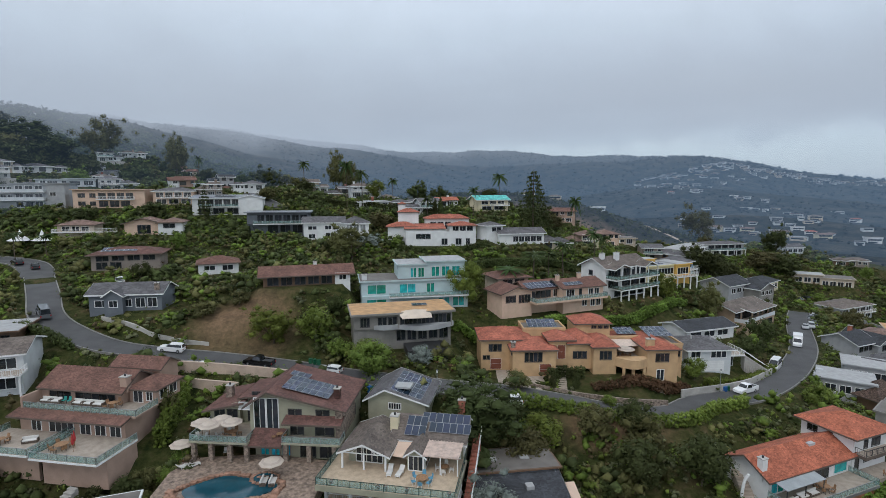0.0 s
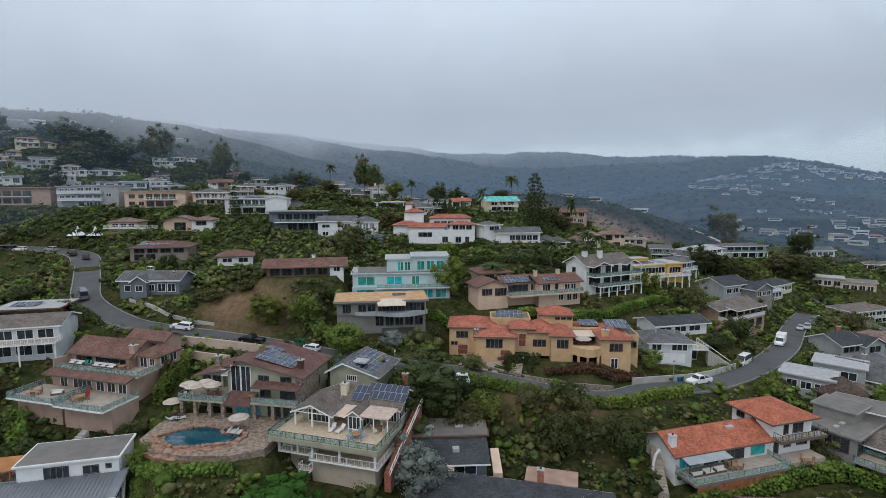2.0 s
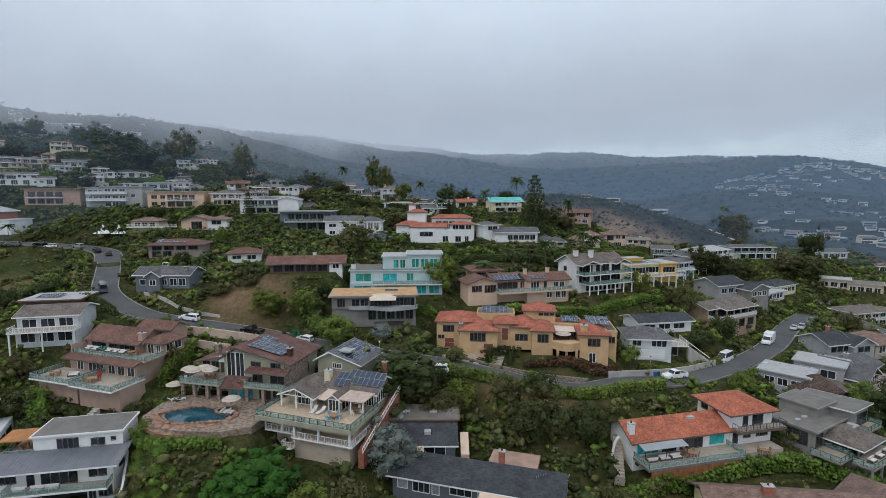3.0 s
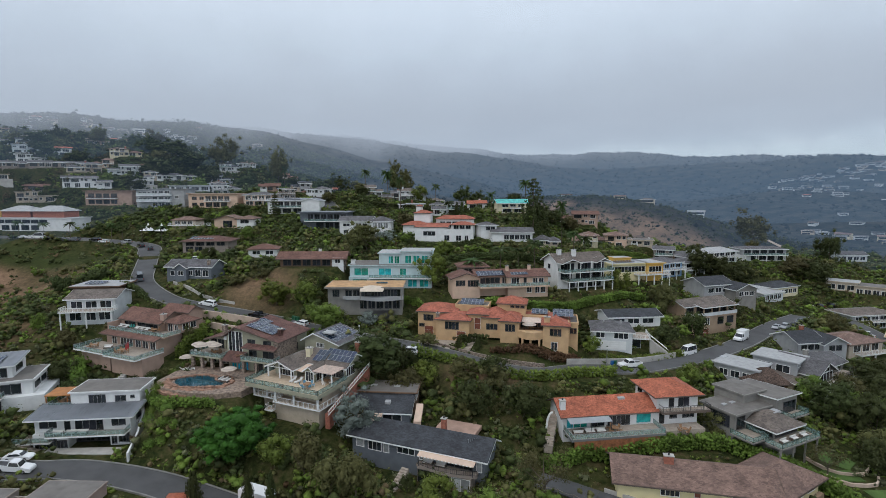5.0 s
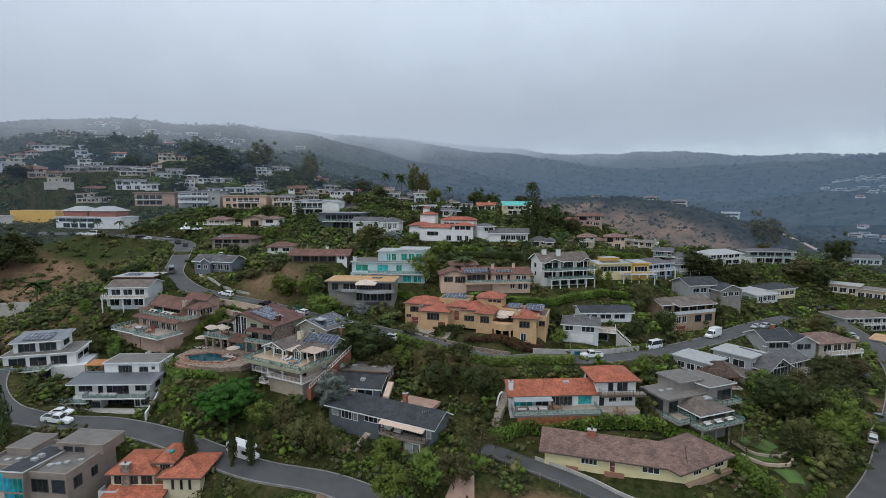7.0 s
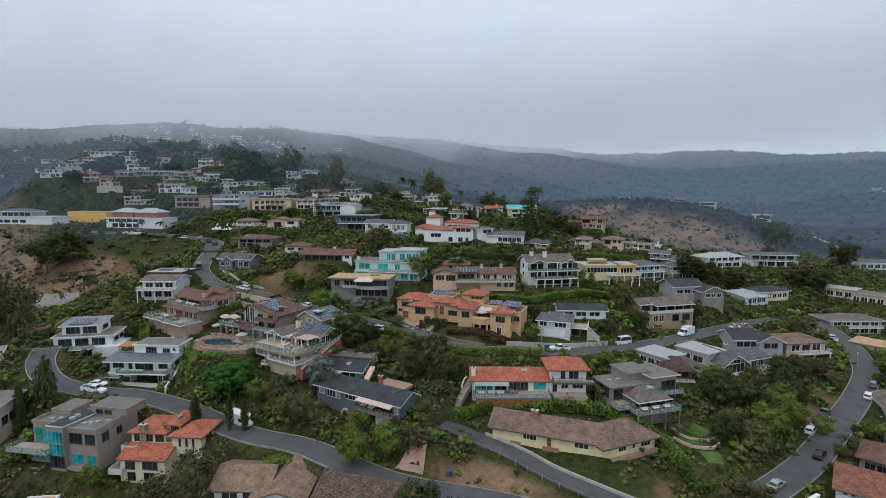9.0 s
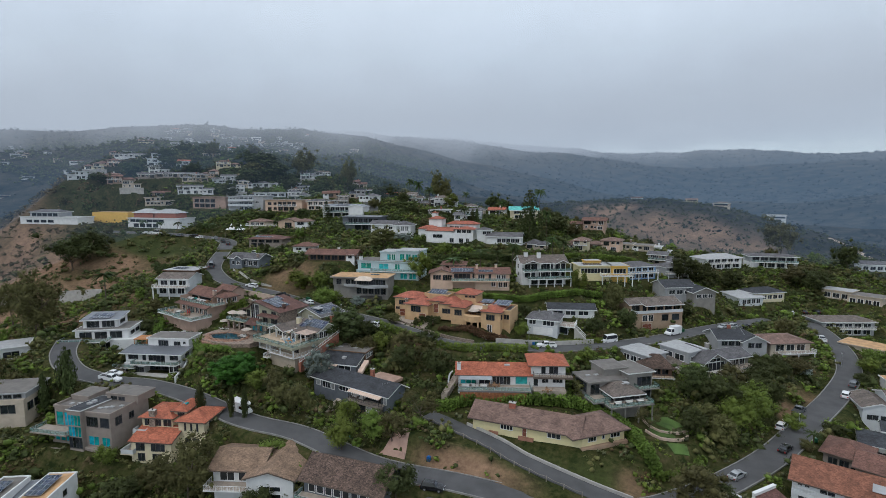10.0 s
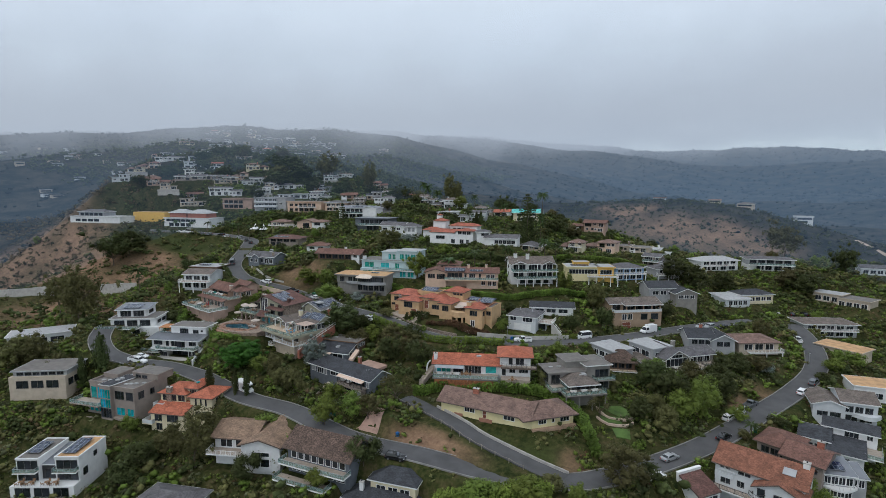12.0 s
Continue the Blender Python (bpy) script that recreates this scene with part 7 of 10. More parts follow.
# ---- far houses on the hills across the canyon ----
FARMIX = [(WHITE, GRAVELR, "flat"), (LGREY, GREYT, "gx"), (BEIGE, TAUPET, "hip"), (WHITE, REDB, "hip"), (CREAM, PINKT, "gx"), (GREY, GREYT, "flat")]
FARS = []
for i, (wall, rm, kind) in enumerate(FARMIX):
    e = empty("far_house", Matrix.Identity(4))
    tagged(e, f"distant {WORDS[wall.name]} hillside house in the haze", "house", "far houses")
    block(e, 15, 0, 1, 0, 9, 0, 5.8, wall, (kind, 1.4, 0.6, rm), [("F", 0.05, 0.95, 3.4, 1.7, 1, "d", 1, 0.96), ("F", 0.05, 0.7, 0.4, 1.9, 1, "d", 1, 0.96)])
    FARS.append(e)
fr = random.Random(5)
used = [0] * len(FARS)


def far_house(x, y, turn):
    k = fr.randrange(len(FARS))
    m = pose(x, y, float(lie([(x, y)])[0]) - 0.4, 0, 0, turn) @ Matrix.Scale(fr.uniform(0.75, 1.15), 4)
    if used[k]:
        t = copy_thing(FARS[k], m)
        t.matrix_basis = m
    else:
        FARS[k].matrix_world = m
        used[k] = 1


for x0, x1, y0, y1, n in ((430, 640, 1000, 1250, 12), (330, 760, 620, 820, 22), (-60, 120, 900, 1100, 8), (-760, -480, 420, 900, 20), (90, 190, 590, 625, 3)):
    for i in range(n):
        x, y = fr.uniform(x0, x1), fr.uniform(y0, y1)
        far_house(x, y, math.degrees(math.atan2(-30 - y, 60 - x)) + 90 + fr.uniform(-25, 25))
for k, e in enumerate(FARS):
    if not used[k]:
        far_house(600 + 20 * k, 1350, 0)


def far_town(label, seed, count, where):
    """Dense rows of houses on a far slope, too small to pick apart."""
    v, f, mi = [], [], []
    g = random.Random(seed)
    for i in range(count):
        x, y = where(g)
        z = float(lie([(x, y)])[0]) - 1
        w, d, h = g.uniform(7, 17), g.uniform(7, 11), g.choice((3.2, 3.6, 5.2))
        t = math.atan2(-y, 60 - x) + math.pi / 2 + g.uniform(-0.5, 0.5)
        for (x0, y0, z0, x1, y1, z1), m in (((-w / 2, -d / 2, -3, w / 2, d / 2, h), g.choice((0, 0, 0, 1))), ((-w / 2 - 0.5, -d / 2 - 0.5, h, w / 2 + 0.5, d / 2 + 0.5, h + g.uniform(0.4, 1.1)), g.choice((2, 2, 3, 4))), ((-w * 0.4, -d / 2 - 0.06, h - 2.4, w * 0.4, -d / 2 + 0.2, h - 0.9), 5)):
            k = len(v)
            for a, b, c in ((x0, y0, z0), (x1, y0, z0), (x1, y1, z0), (x0, y1, z0), (x0, y0, z1), (x1, y0, z1), (x1, y1, z1), (x0, y1, z1)):
                v.append((x + a * math.cos(t) - b * math.sin(t), y + a * math.sin(t) + b * math.cos(t), z + c))
            f += [tuple(q + k for q in c) for c in CUBE]
            mi += [m] * 6
    ob = solid("far_town", v, f, LGREY, None)
    for m in (BEIGE, GREYT, PINKT, WHITER, GLASS):
        ob.data.materials.append(m)
    ob.data.polygons.foreach_set("material_index", mi)
    tagged(ob, label, "houses", kind="stuff")


def on_crest(g):
    x = g.uniform(470, 1350)
    y = 1350 - 0.02 * (x - 653) + g.uniform(-150, 25) * g.random()
    return x, y - (g.uniform(40, 260) if x < 620 and g.random() < 0.5 else 0)


def on_ridge(g):
    t = g.random()
    return -360 - 330 * t + g.uniform(-120, 60), 330 + 420 * t + g.uniform(-110, 130)


far_town("dense pale houses along the distant misty crest", 11, 230, on_crest)
far_town("pale and brown houses along the long misty ridge", 12, 120, on_ridge)
far_town("a few houses among trees behind the brown hill", 13, 26, lambda g: (g.uniform(20, 190), g.uniform(600, 720)))
far_town("scattered houses low on the far canyon slope", 14, 40, lambda g: (g.uniform(330, 760), g.uniform(520, 900)))
far_town("scattered houses on the slope beyond the valley", 15, 40, lambda g: (g.uniform(-1000, -560), g.uniform(120, 420)))
path = curve([(x, y, height(x, y)) for x, y in ((225, 400), (232, 430), (240, 462), (246, 500), (240, 540), (222, 575))], 6)
path[:, 2] = lie(path[:, :2])
tagged(strip("dirt_road", path, 2.2, -2.2, 0.35, mat("pale_dirt", (0.40, 0.31, 0.24), var=0.15)), "pale dirt track over the brown hill", "road", kind="structure")

# ---- planting ----
LEAF = {k: mat(n_, c_, rough=r_, var=0.3, scale=0.35 if k not in ("far", "scrub") else 0.05, fine=4.0 if k != "far" else 0.6, bump=0.9, rand=0.22 if k not in ("far", "scrub") else 0.0, island=0.17, spec=0.12) for k, n_, c_, r_ in (
    ("dark", "dark_leaves", (0.060, 0.074, 0.025), 0.7), ("bright", "bright_leaves", (0.138, 0.182, 0.036), 0.65), ("dome", "glossy_leaves", (0.040, 0.100, 0.014), 0.6),
    ("olive", "olive_leaves", (0.112, 0.108, 0.041), 0.7), ("silver", "silver_leaves", (0.25, 0.29, 0.26), 0.75), ("hedge", "hedge_leaves", (0.112, 0.160, 0.030), 0.65),
    ("scrub", "scrub_leaves", (0.108, 0.088, 0.042), 0.8), ("rust", "rust_leaves", (0.085, 0.045, 0.026), 0.7), ("palm", "palm_fronds", (0.050, 0.080, 0.022), 0.55),
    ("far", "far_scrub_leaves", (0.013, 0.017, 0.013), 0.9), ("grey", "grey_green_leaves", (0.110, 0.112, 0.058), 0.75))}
BARK = mat("bark", (0.11, 0.085, 0.065), rough=0.9, var=0.3, scale=2, fine=12, bump=0.5)
rng = np.random.default_rng(7)
q_corner = np.array([[-1, -1, -1], [1, -1, -1], [1, 1, -1], [-1, 1, -1], [-1, -1, 1], [1, -1, 1], [1, 1, 1], [-1, 1, 1]], float) / math.sqrt(3)
q_faces = np.array(CUBE)
# a rhombic lump of twelve faces: the inner mass of a bush
r_corner = np.vstack([q_corner * math.sqrt(3), 2 * np.array([[1, 0, 0], [-1, 0, 0], [0, 1, 0], [0, -1, 0], [0, 0, 1], [0, 0, -1]], float)]) / 1.86
r_faces = np.array([(12, 4, 11, 5), (12, 5, 8, 6), (12, 6, 10, 7), (12, 7, 9, 4), (11, 0, 13, 1), (8, 1, 13, 2), (10, 2, 13, 3), (9, 3, 13, 0), (11, 4, 9, 0), (11, 1, 8, 5), (8, 2, 10, 6), (10, 3, 9, 7)])


def leaves(centres, radii, count, size, up=0.25, squash=1.0, core=0.72, seed=None):
    """Leaf sprays over lumps: vertices and quads. A dark core closes each lump."""
    g = rng if seed is None else np.random.default_rng(seed)
    k = g.integers(0, len(centres), count) if np.ndim(radii) == 0 or len(np.atleast_1d(radii)) == 1 else g.choice(len(centres), count, p=np.asarray(radii) ** 2 / (np.asarray(radii) ** 2).sum())
    r = np.broadcast_to(radii, (len(centres),))[k]
    d = g.normal(size=(count, 3))
    d[:, 2] += up
    d /= np.linalg.norm(d, axis=1)[:, None]
    p = centres[k] + d * (r * g.uniform(0.62, 1.12, count))[:, None] * np.array([1, 1, squash])
    n = d + np.array([0, 0, 0.35]) + g.normal(size=(count, 3)) * 0.45
    n /= np.linalg.norm(n, axis=1)[:, None]
    a = np.cross(n, g.normal(size=(count, 3)))
    a /= np.linalg.norm(a, axis=1)[:, None] + 1e-9
    b = np.cross(n, a)
    s = (size * g.uniform(0.6, 1.35, count))[:, None]
    v = np.stack([p - a * s * 1.1, p + a * s * 0.9 - b * s * 0.62, p + a * s * 0.9 + b * s * 0.62 + n * s * 0.2], 1).reshape(-1, 3)
    f = np.column_stack([np.arange(count * 3).reshape(-1, 3), np.full(count, -1)])
    if core:
        m = len(centres)
        rr = np.broadcast_to(radii, (m,))
        c = centres[:, None] + r_corner[None] * (rr * core * 1.02)[:, None, None] * np.array([1, 1, squash]) * g.uniform(0.45, 1.25, (m, 14, 1))
        f = np.vstack([f, (len(v) + np.arange(m)[:, None, None] * 14 + r_faces[None]).reshape(-1, 4)])
        v = np.vstack([v, c.reshape(-1, 3)])
    return v, f


def foliage(name, v, f, count, leaf):
    """A leaf mesh: loose sprays first, then the rounded inner lumps they grow on."""
    me = fast_mesh(name, v, f)
    me.materials.append(leaf)
    return me


def lumps(n, rx, rz, cz, g):
    d = g.normal(size=(n, 3))
    d /= np.linalg.norm(d, axis=1)[:, None]
    rad = g.uniform(0.35, 0.78, n) ** 0.7
    return d * rad[:, None] * np.array([rx, rx, rz]) + np.array([0, 0, cz])


TREES = {}


def trunk_bars(h, top, spread, g, forks=5, r=0.03):
    """A tapered, slightly bent trunk and its limbs."""
    bars, p = [], Vector((0, 0, -0.8))
    for i in range(3):
        q = Vector((g.uniform(-0.05, 0.05) * h, g.uniform(-0.05, 0.05) * h, top * (i + 1) / 3))
        bars.append((tuple(p), tuple(q), (r * h * (1 - 0.22 * i), r * h * (0.78 - 0.22 * i))))
        p = q
    for i in range(forks):
        a = 2 * math.pi * (i + g.uniform(0, 0.6)) / forks
        s = Vector((0, 0, top * g.uniform(0.55, 1.0)))
        bars.append((tuple(s), (math.cos(a) * spread * 0.6, math.sin(a) * spread * 0.6, top + (h - top) * g.uniform(0.25, 0.6)), (r * h * 0.45, r * h * 0.15)))
    return bars


def make_tree(kind, variant, big=False):
    """A tree about 1 m high and 1 m wide in its own unit, scaled when planted."""
    g = np.random.default_rng(hash_of(kind) + variant)
    e = empty("tree" if kind != "palm" else "palm_tree", Matrix.Identity(4))
    if kind == "palm":
        top = 0.86
        bars, p = [], Vector((0, 0, -0.06))
        for i in range(4):
            q = Vector((0.03 * math.sin(i + variant), 0.02 * i * (variant - 1), top * (i + 1) / 4))
            bars.append((tuple(p), tuple(q), (0.028 - 0.003 * i, 0.025 - 0.003 * i)))
            p = q
        tubes("trunk", bars, BARK, e)
        vs, fs = [], []
        for i in range(34):
            a, el = g.uniform(0, 2 * math.pi), g.uniform(-0.5, 1.2)
            d = Vector((math.cos(a), math.sin(a), 0))
            side = Vector((-d.y, d.x, 0))
            pts = []
            for j in range(5):
                t = j / 4
                ln = 0.5 * t
                pts.append(p + d * ln * math.cos(el * (1 - 0.5 * t)) + Vector((0, 0, (math.sin(el) * ln - 0.32 * t * t * (1.2 - 0.5 * el)) * 0.38)))
            for j in range(4):
                w0, w1 = (0.045 * math.sin(math.pi * (0.15 + 0.8 * j / 4))), (0.045 * math.sin(math.pi * (0.15 + 0.8 * (j + 1) / 4)))
                for s in (1, -1):
                    dn = Vector((0, 0, -0.018))
                    k = len(vs)
                    vs += [tuple(pts[j]), tuple(pts[j] + side * w0 * s + dn), tuple(pts[j + 1] + side * w1 * s + dn), tuple(pts[j + 1])]
                    fs.append((k, k + 1, k + 2, k + 3))
        solid("crown", vs, fs, LEAF["palm"], e)
        return e
    if kind in ("pine", "star_pine"):
        tubes("trunk", [((0, 0, -0.05), (0, 0, 0.95), (0.022, 0.006))], BARK, e)
        c, r_ = [], []
        tiers = 17 if kind == "pine" else 11
        for i in range(tiers):
            z = 0.1 + 0.88 * i / tiers
            reach = 0.5 * (1 - z) ** 0.75 * g.uniform(0.75, 1.1) + 0.03
            m = 7 if i < tiers * 0.7 else 4
            for j in range(m):
                a = 2 * math.pi * (j + g.uniform(0, 0.5)) / m
                for t in ((0.45, 0.95) if reach > 0.12 else (0.7,)):
                    c.append((math.cos(a) * reach * t, math.sin(a) * reach * t, z - 0.03 * t))
                    r_.append(0.075 * (1.1 - 0.5 * z))
        count, mm = 3600, LEAF["dark"]
        v, f = leaves(np.array(c), np.array(r_), count, 0.017, squash=0.4, core=0.55, seed=variant)
    elif kind == "cypress":
        tubes("trunk", [((0, 0, -0.05), (0, 0, 0.5), (0.02, 0.01))], BARK, e)
        z = np.linspace(0.06, 0.97, 13)
        r_ = 0.5 * np.sin(np.pi * np.clip(0.12 + z * 0.84, 0, 1)) ** 0.75
        c = np.stack([g.normal(0, 0.03, 13), g.normal(0, 0.03, 13), z], 1)
        count, mm = 1100, LEAF["dark"]
        v, f = leaves(c, r_, count, 0.055, up=0.5, squash=0.16, core=0.6, seed=variant)
    else:
        n, top, dense, leafs, rlo, rhi = {"dome": (70, 0.3, 0.9, 3400, 0.13, 0.19), "euc": (30, 0.5, 0.5, 1500, 0.08, 0.16), "sparse": (24, 0.4, 0.3, 800, 0.07, 0.14)}.get(kind, (20, 0.3, 0.6, 1300, 0.13, 0.24))
        tubes("trunk", trunk_bars(1.0, top, 0.5, g, 7 if kind in ("euc", "sparse") else 5, 0.022), BARK, e)
        zc, rz = {"euc": (0.66, 0.36), "sparse": (0.62, 0.38), "dome": (0.55, 0.44)}.get(kind, (0.56, 0.44))
        c = lumps(n, 0.5, rz, zc, g)
        if kind == "dome":
            away = c - np.array([0, 0, zc])
            c = np.array([0, 0, zc]) + away / np.linalg.norm(away / np.array([0.5, 0.5, rz]), axis=1)[:, None] * g.uniform(0.62, 0.8, n)[:, None]
        c[:, 2] = np.maximum(c[:, 2], 0.12)
        r_ = g.uniform(rlo, rhi, n)
        if big:
            r2 = g.uniform(0.6, 0.95, (n, 3))
            c = np.vstack([c, np.repeat(c, 2, 0) + g.normal(size=(2 * n, 3)) * np.repeat(r_, 2)[:, None] * 0.8])
            r_ = np.concatenate([r_ * 0.9, np.repeat(r_, 2) * r2[:, :2].ravel() * 0.75])
        count = int(leafs * (3.4 if big else 1.5))
        v, f = leaves(c, r_, count, (0.041 if kind != "sparse" else 0.027) * (0.44 if big else 0.74), core=dense, seed=variant)
        mm = LEAF[{"euc": "olive", "sparse": "olive", "round": "dark"}.get(kind, kind)]
    me = foliage("crown", v, f, count, mm)
    crown = new("crown", me)
    crown.parent = e
    return e


def hash_of(s):
    return sum(ord(c) * (i + 3) for i, c in enumerate(s))


LABELS = {"dome": "dense glossy green rounded shade tree", "silver": "silvery grey-green leafy small tree", "euc": "tall open eucalyptus with olive crown", "bright": "bright green leafy garden tree", "dark": "dark green dense evergreen tree",
          "olive": "olive-green spreading garden tree", "sparse": "sparse tree with bare grey limbs", "cypress": "slim dark upright cypress tree", "palm": "tall palm with arching fronds", "pine": "tall dark tiered pine tree",
          "star_pine": "narrow tiered star pine tree", "round": "dark rounded evergreen tree"}
PLANTED = []


def tree(kind, x, y, h, w):
    v = rng.integers(0, 4 if kind in ("dark", "bright", "olive") else 2)
    turn = rng.uniform(0, 360)
    m = pose(x, y, float(lie([(x, y)])[0]) - 0.1, 0, 0, turn) @ Matrix.Diagonal((w, w, h, 1))
    big = max(w, h) > 9
    if (kind, v, big) in TREES:
        t = copy_thing(TREES[(kind, v, big)], m)
        t.matrix_basis = m
    else:
        t = make_tree(kind, int(v), big)
        t.matrix_world = m
        TREES[(kind, v, big)] = t
        tagged(t, LABELS[kind], "palm tree" if kind == "palm" else "tree", "hillside trees")
    PLANTED.append((x, y, w))
    return t


tree("dome", -10.2, 50.2, 7.6, 11.5)
tree("silver", 7.0, 64.1, 8.5, 9.4)
tree("euc", 7.2, 21.5, 14.0, 14.5)
tree("bright", 32.6, 40.0, 7.8, 7.0)
tree("dark", 50.7, 32.9, 7.7, 8.4)
tree("sparse", 44.1, 55.1, 9.4, 11.0)
tree("bright", 37.5, 45.3, 7.0, 7.8)
tree("olive", 14.3, 47.5, 8.6, 6.9)
tree("olive", 4.8, 48.2, 8.0, 7.1)
tree("cypress", -7.4, 36.7, 8.2, 2.5)
tree("cypress", 0.2, 39.2, 8.0, 1.8)
tree("cypress", 3.4, 40.4, 7.9, 1.8)
tree("cypress", -52.7, 25.5, 11.9, 2.6)
tree("cypress", -48.7, 29.2, 12.8, 4.7)
tree("olive", -65.7, 24.0, 10.3, 9.1)
tree("olive", -83.0, 20.6, 10.9, 12.1)
tree("olive", -78.2, 23.4, 12.0, 10.8)
tree("bright", -18.8, 20.0, 5.0, 5.0)
tree("olive", 103.3, 52.9, 8.2, 11.0)
tree("bright", 115.9, 95.4, 9.7, 10.6)
tree("dark", 108.9, 93.7, 9.6, 10.4)
tree("dark", 102.4, 97.9, 8.9, 10.7)
tree("dark", 119.5, 106.5, 8.4, 9.3)
tree("dark", 121.9, 122.8, 7.1, 9.1)
tree("olive", 129.6, 130.6, 5.2, 8.4)
tree("sparse", 93.2, 76.5, 6.4, 7.3)
tree("olive", 74.8, 145.7, 11.5, 9.2)
tree("dark", 82.1, 132.2, 8.6, 7.5)
tree("bright", 5.8, 128.1, 11.4, 10.0)
tree("palm", 25.0, 143.0, 9.6, 8.4)
tree("palm", 16.9, 135.1, 7.6, 8.3)
tree("bright", -13.4, 93.6, 6.6, 7.8)
tree("bright", -35.7, 106.6, 7.4, 9.9)
tree("dark", -182.7, 107.4, 18.7, 22.4)
tree("dark", -185.5, 118.8, 15.2, 19.1)
tree("palm", -105.5, 75.9, 12.9, 8.6)
tree("euc", -96.8, 47.6, 22.6, 18.6)
tree("euc", -126.0, 54.4, 17.8, 14.8)
tree("dark", 104.1, 202.4, 9.9, 12.7)
tree("dark", 117.5, 216.9, 8.9, 11.9)
tree("olive", 145.4, 236.5, 9.6, 16.0)
tree("dark", 151.6, 229.4, 11.9, 14.1)
tree("bright", 154.5, 158.5, 5.0, 6.5)
for kind, x, y, h_, w_ in (("bright", 111.5, 87.5, 7.8, 8.4), ("bright", 107.0, 100.0, 7.5, 8.5), ("bright", 116.5, 104.0, 7.0, 8.5), ("olive", 105.5, 84.5, 6.0, 7.0), ("olive", 112.5, 112.0, 7.0, 8.0), ("dark", 119.0, 115.5, 7.0, 8.0),
                           ("silver", 132.0, 132.5, 2.8, 5.5), ("bright", 102.0, 106.5, 6.5, 7.5), ("bright", 135.5, 96.0, 2.6, 4.0), ("dark", 133.5, 101.5, 2.4, 4.6), ("bright", 151.5, 148.0, 4.8, 6.4), ("dark", 147.5, 137.5, 3.6, 5.0),
                           ("bright", 137.5, 75.0, 4.6, 5.6), ("bright", 141.0, 71.5, 4.6, 5.6), ("dark", 108.0, 57.5, 4.6, 5.6), ("bright", 78.0, 33.0, 4.0, 6.5), ("olive", 126.0, 88.0, 2.6, 3.6)):
    tree(kind, x, y, h_, w_)
tree("dark", 124.5, 124.5, 6.5, 7.5)
tree("palm", 35.2, 152.7, 11.1, 7.4)
tree("bright", 63.0, 147.4, 8.1, 7.0)
tree("olive", -27.3, 155.0, 9.8, 14.0)
tree("dark", 97.2, 200.2, 11.2, 12.6)
tree("bright", 159.5, 163.0, 5.2, 7.0)
tree("olive", 7.1, 64.8, 5.7, 5.7)
tree("olive", 10.2, 47.3, 7.0, 7.0)
tree("bright", -1.3, 49.6, 5.5, 5.5)
tree("bright", 27.7, 49.0, 5.7, 5.7)
tree("olive", 41.8, 45.7, 6.1, 6.9)
tree("dark", 29.1, 73.9, 7.2, 8.2)
tree("olive", 31.6, 79.9, 6.4, 7.4)
tree("dark", 39.0, 74.7, 7.9, 8.8)
tree("bright", 16.6, 82.0, 5.8, 6.8)
tree("olive", 25.4, 82.5, 5.7, 6.6)
tree("dark", 31.5, 83.4, 5.6, 6.5)
tree("dark", 10.8, 83.3, 5.9, 5.9)
tree("dark", 49.4, 121.7, 5.3, 5.3)
tree("bright", 53.1, 107.3, 5.0, 5.0)
tree("dark", 73.0, 120.8, 6.1, 6.1)
tree("dark", 97.9, 158.0, 7.1, 9.5)
tree("olive", 77.3, 83.2, 5.9, 6.8)
tree("bright", 74.5, 100.0, 5.5, 5.5)
tree("dark", 102.5, 79.4, 6.5, 6.5)
tree("olive", 109.1, 80.5, 6.5, 6.5)
tree("bright", 125.2, 98.7, 4.5, 5.4)
tree("palm", 127.7, 89.6, 4.3, 4.3)
tree("bright", 33.3, 32.1, 3.7, 5.2)
tree("bright", 18.2, 33.6, 5.7, 6.5)
tree("olive", 28.3, 29.4, 6.2, 6.2)
tree("dark", -6.3, 15.1, 7.0, 8.7)
tree("olive", -4.5, 21.7, 6.1, 7.0)
tree("dark", 24.8, 22.1, 7.6, 7.6)
tree("dark", -4.6, 8.4, 6.8, 8.5)
tree("bright", 43.5, 24.8, 4.2, 5.7)
tree("bright", 78.6, 35.3, 4.5, 7.7)
tree("bright", 87.1, 38.8, 4.5, 7.7)
tree("olive", 91.5, 43.5, 3.9, 5.2)
tree("dark", -215.0, 275.1, 15.0, 28.1)
tree("dark", -196.5, 274.9, 12.7, 21.7)
tree("dark", -201.7, 248.8, 13.7, 20.6)
tree("bright", -14.7, 98.8, 5.1, 7.9)
tree("bright", -20.6, 100.8, 4.6, 4.6)
tree("silver", -4.3, 99.6, 3.9, 5.1)
tree("olive", 13.8, 93.9, 3.8, 5.5)
tree("cypress", 20.9, 96.2, 3.2, 1.6)
tree("cypress", 25.6, 97.1, 3.2, 1.6)
tree("bright", 30.5, 91.9, 2.2, 2.8)
tree("olive", -51.7, 110.9, 3.4, 5.4)
tree("olive", -45.4, 115.4, 3.4, 4.8)
tree("bright", -26.5, 107.3, 7.4, 7.4)
tree("dark", -24.4, 114.7, 5.2, 4.5)
tree("olive", -41.7, 69.5, 3.9, 3.4)
tree("olive", -44.4, 81.4, 5.4, 3.8)
tree("bright", -15.1, 165.7, 3.6, 4.5)
tree("silver", -24.2, 166.8, 4.5, 9.1)
tree("pine", 32, 187.1, 27, 15)
tree("palm", 24.8, 231.2, 17, 7)
tree("palm", -38.3, 210.2, 21, 6)
tree("palm", -32.4, 211.7, 17, 6)
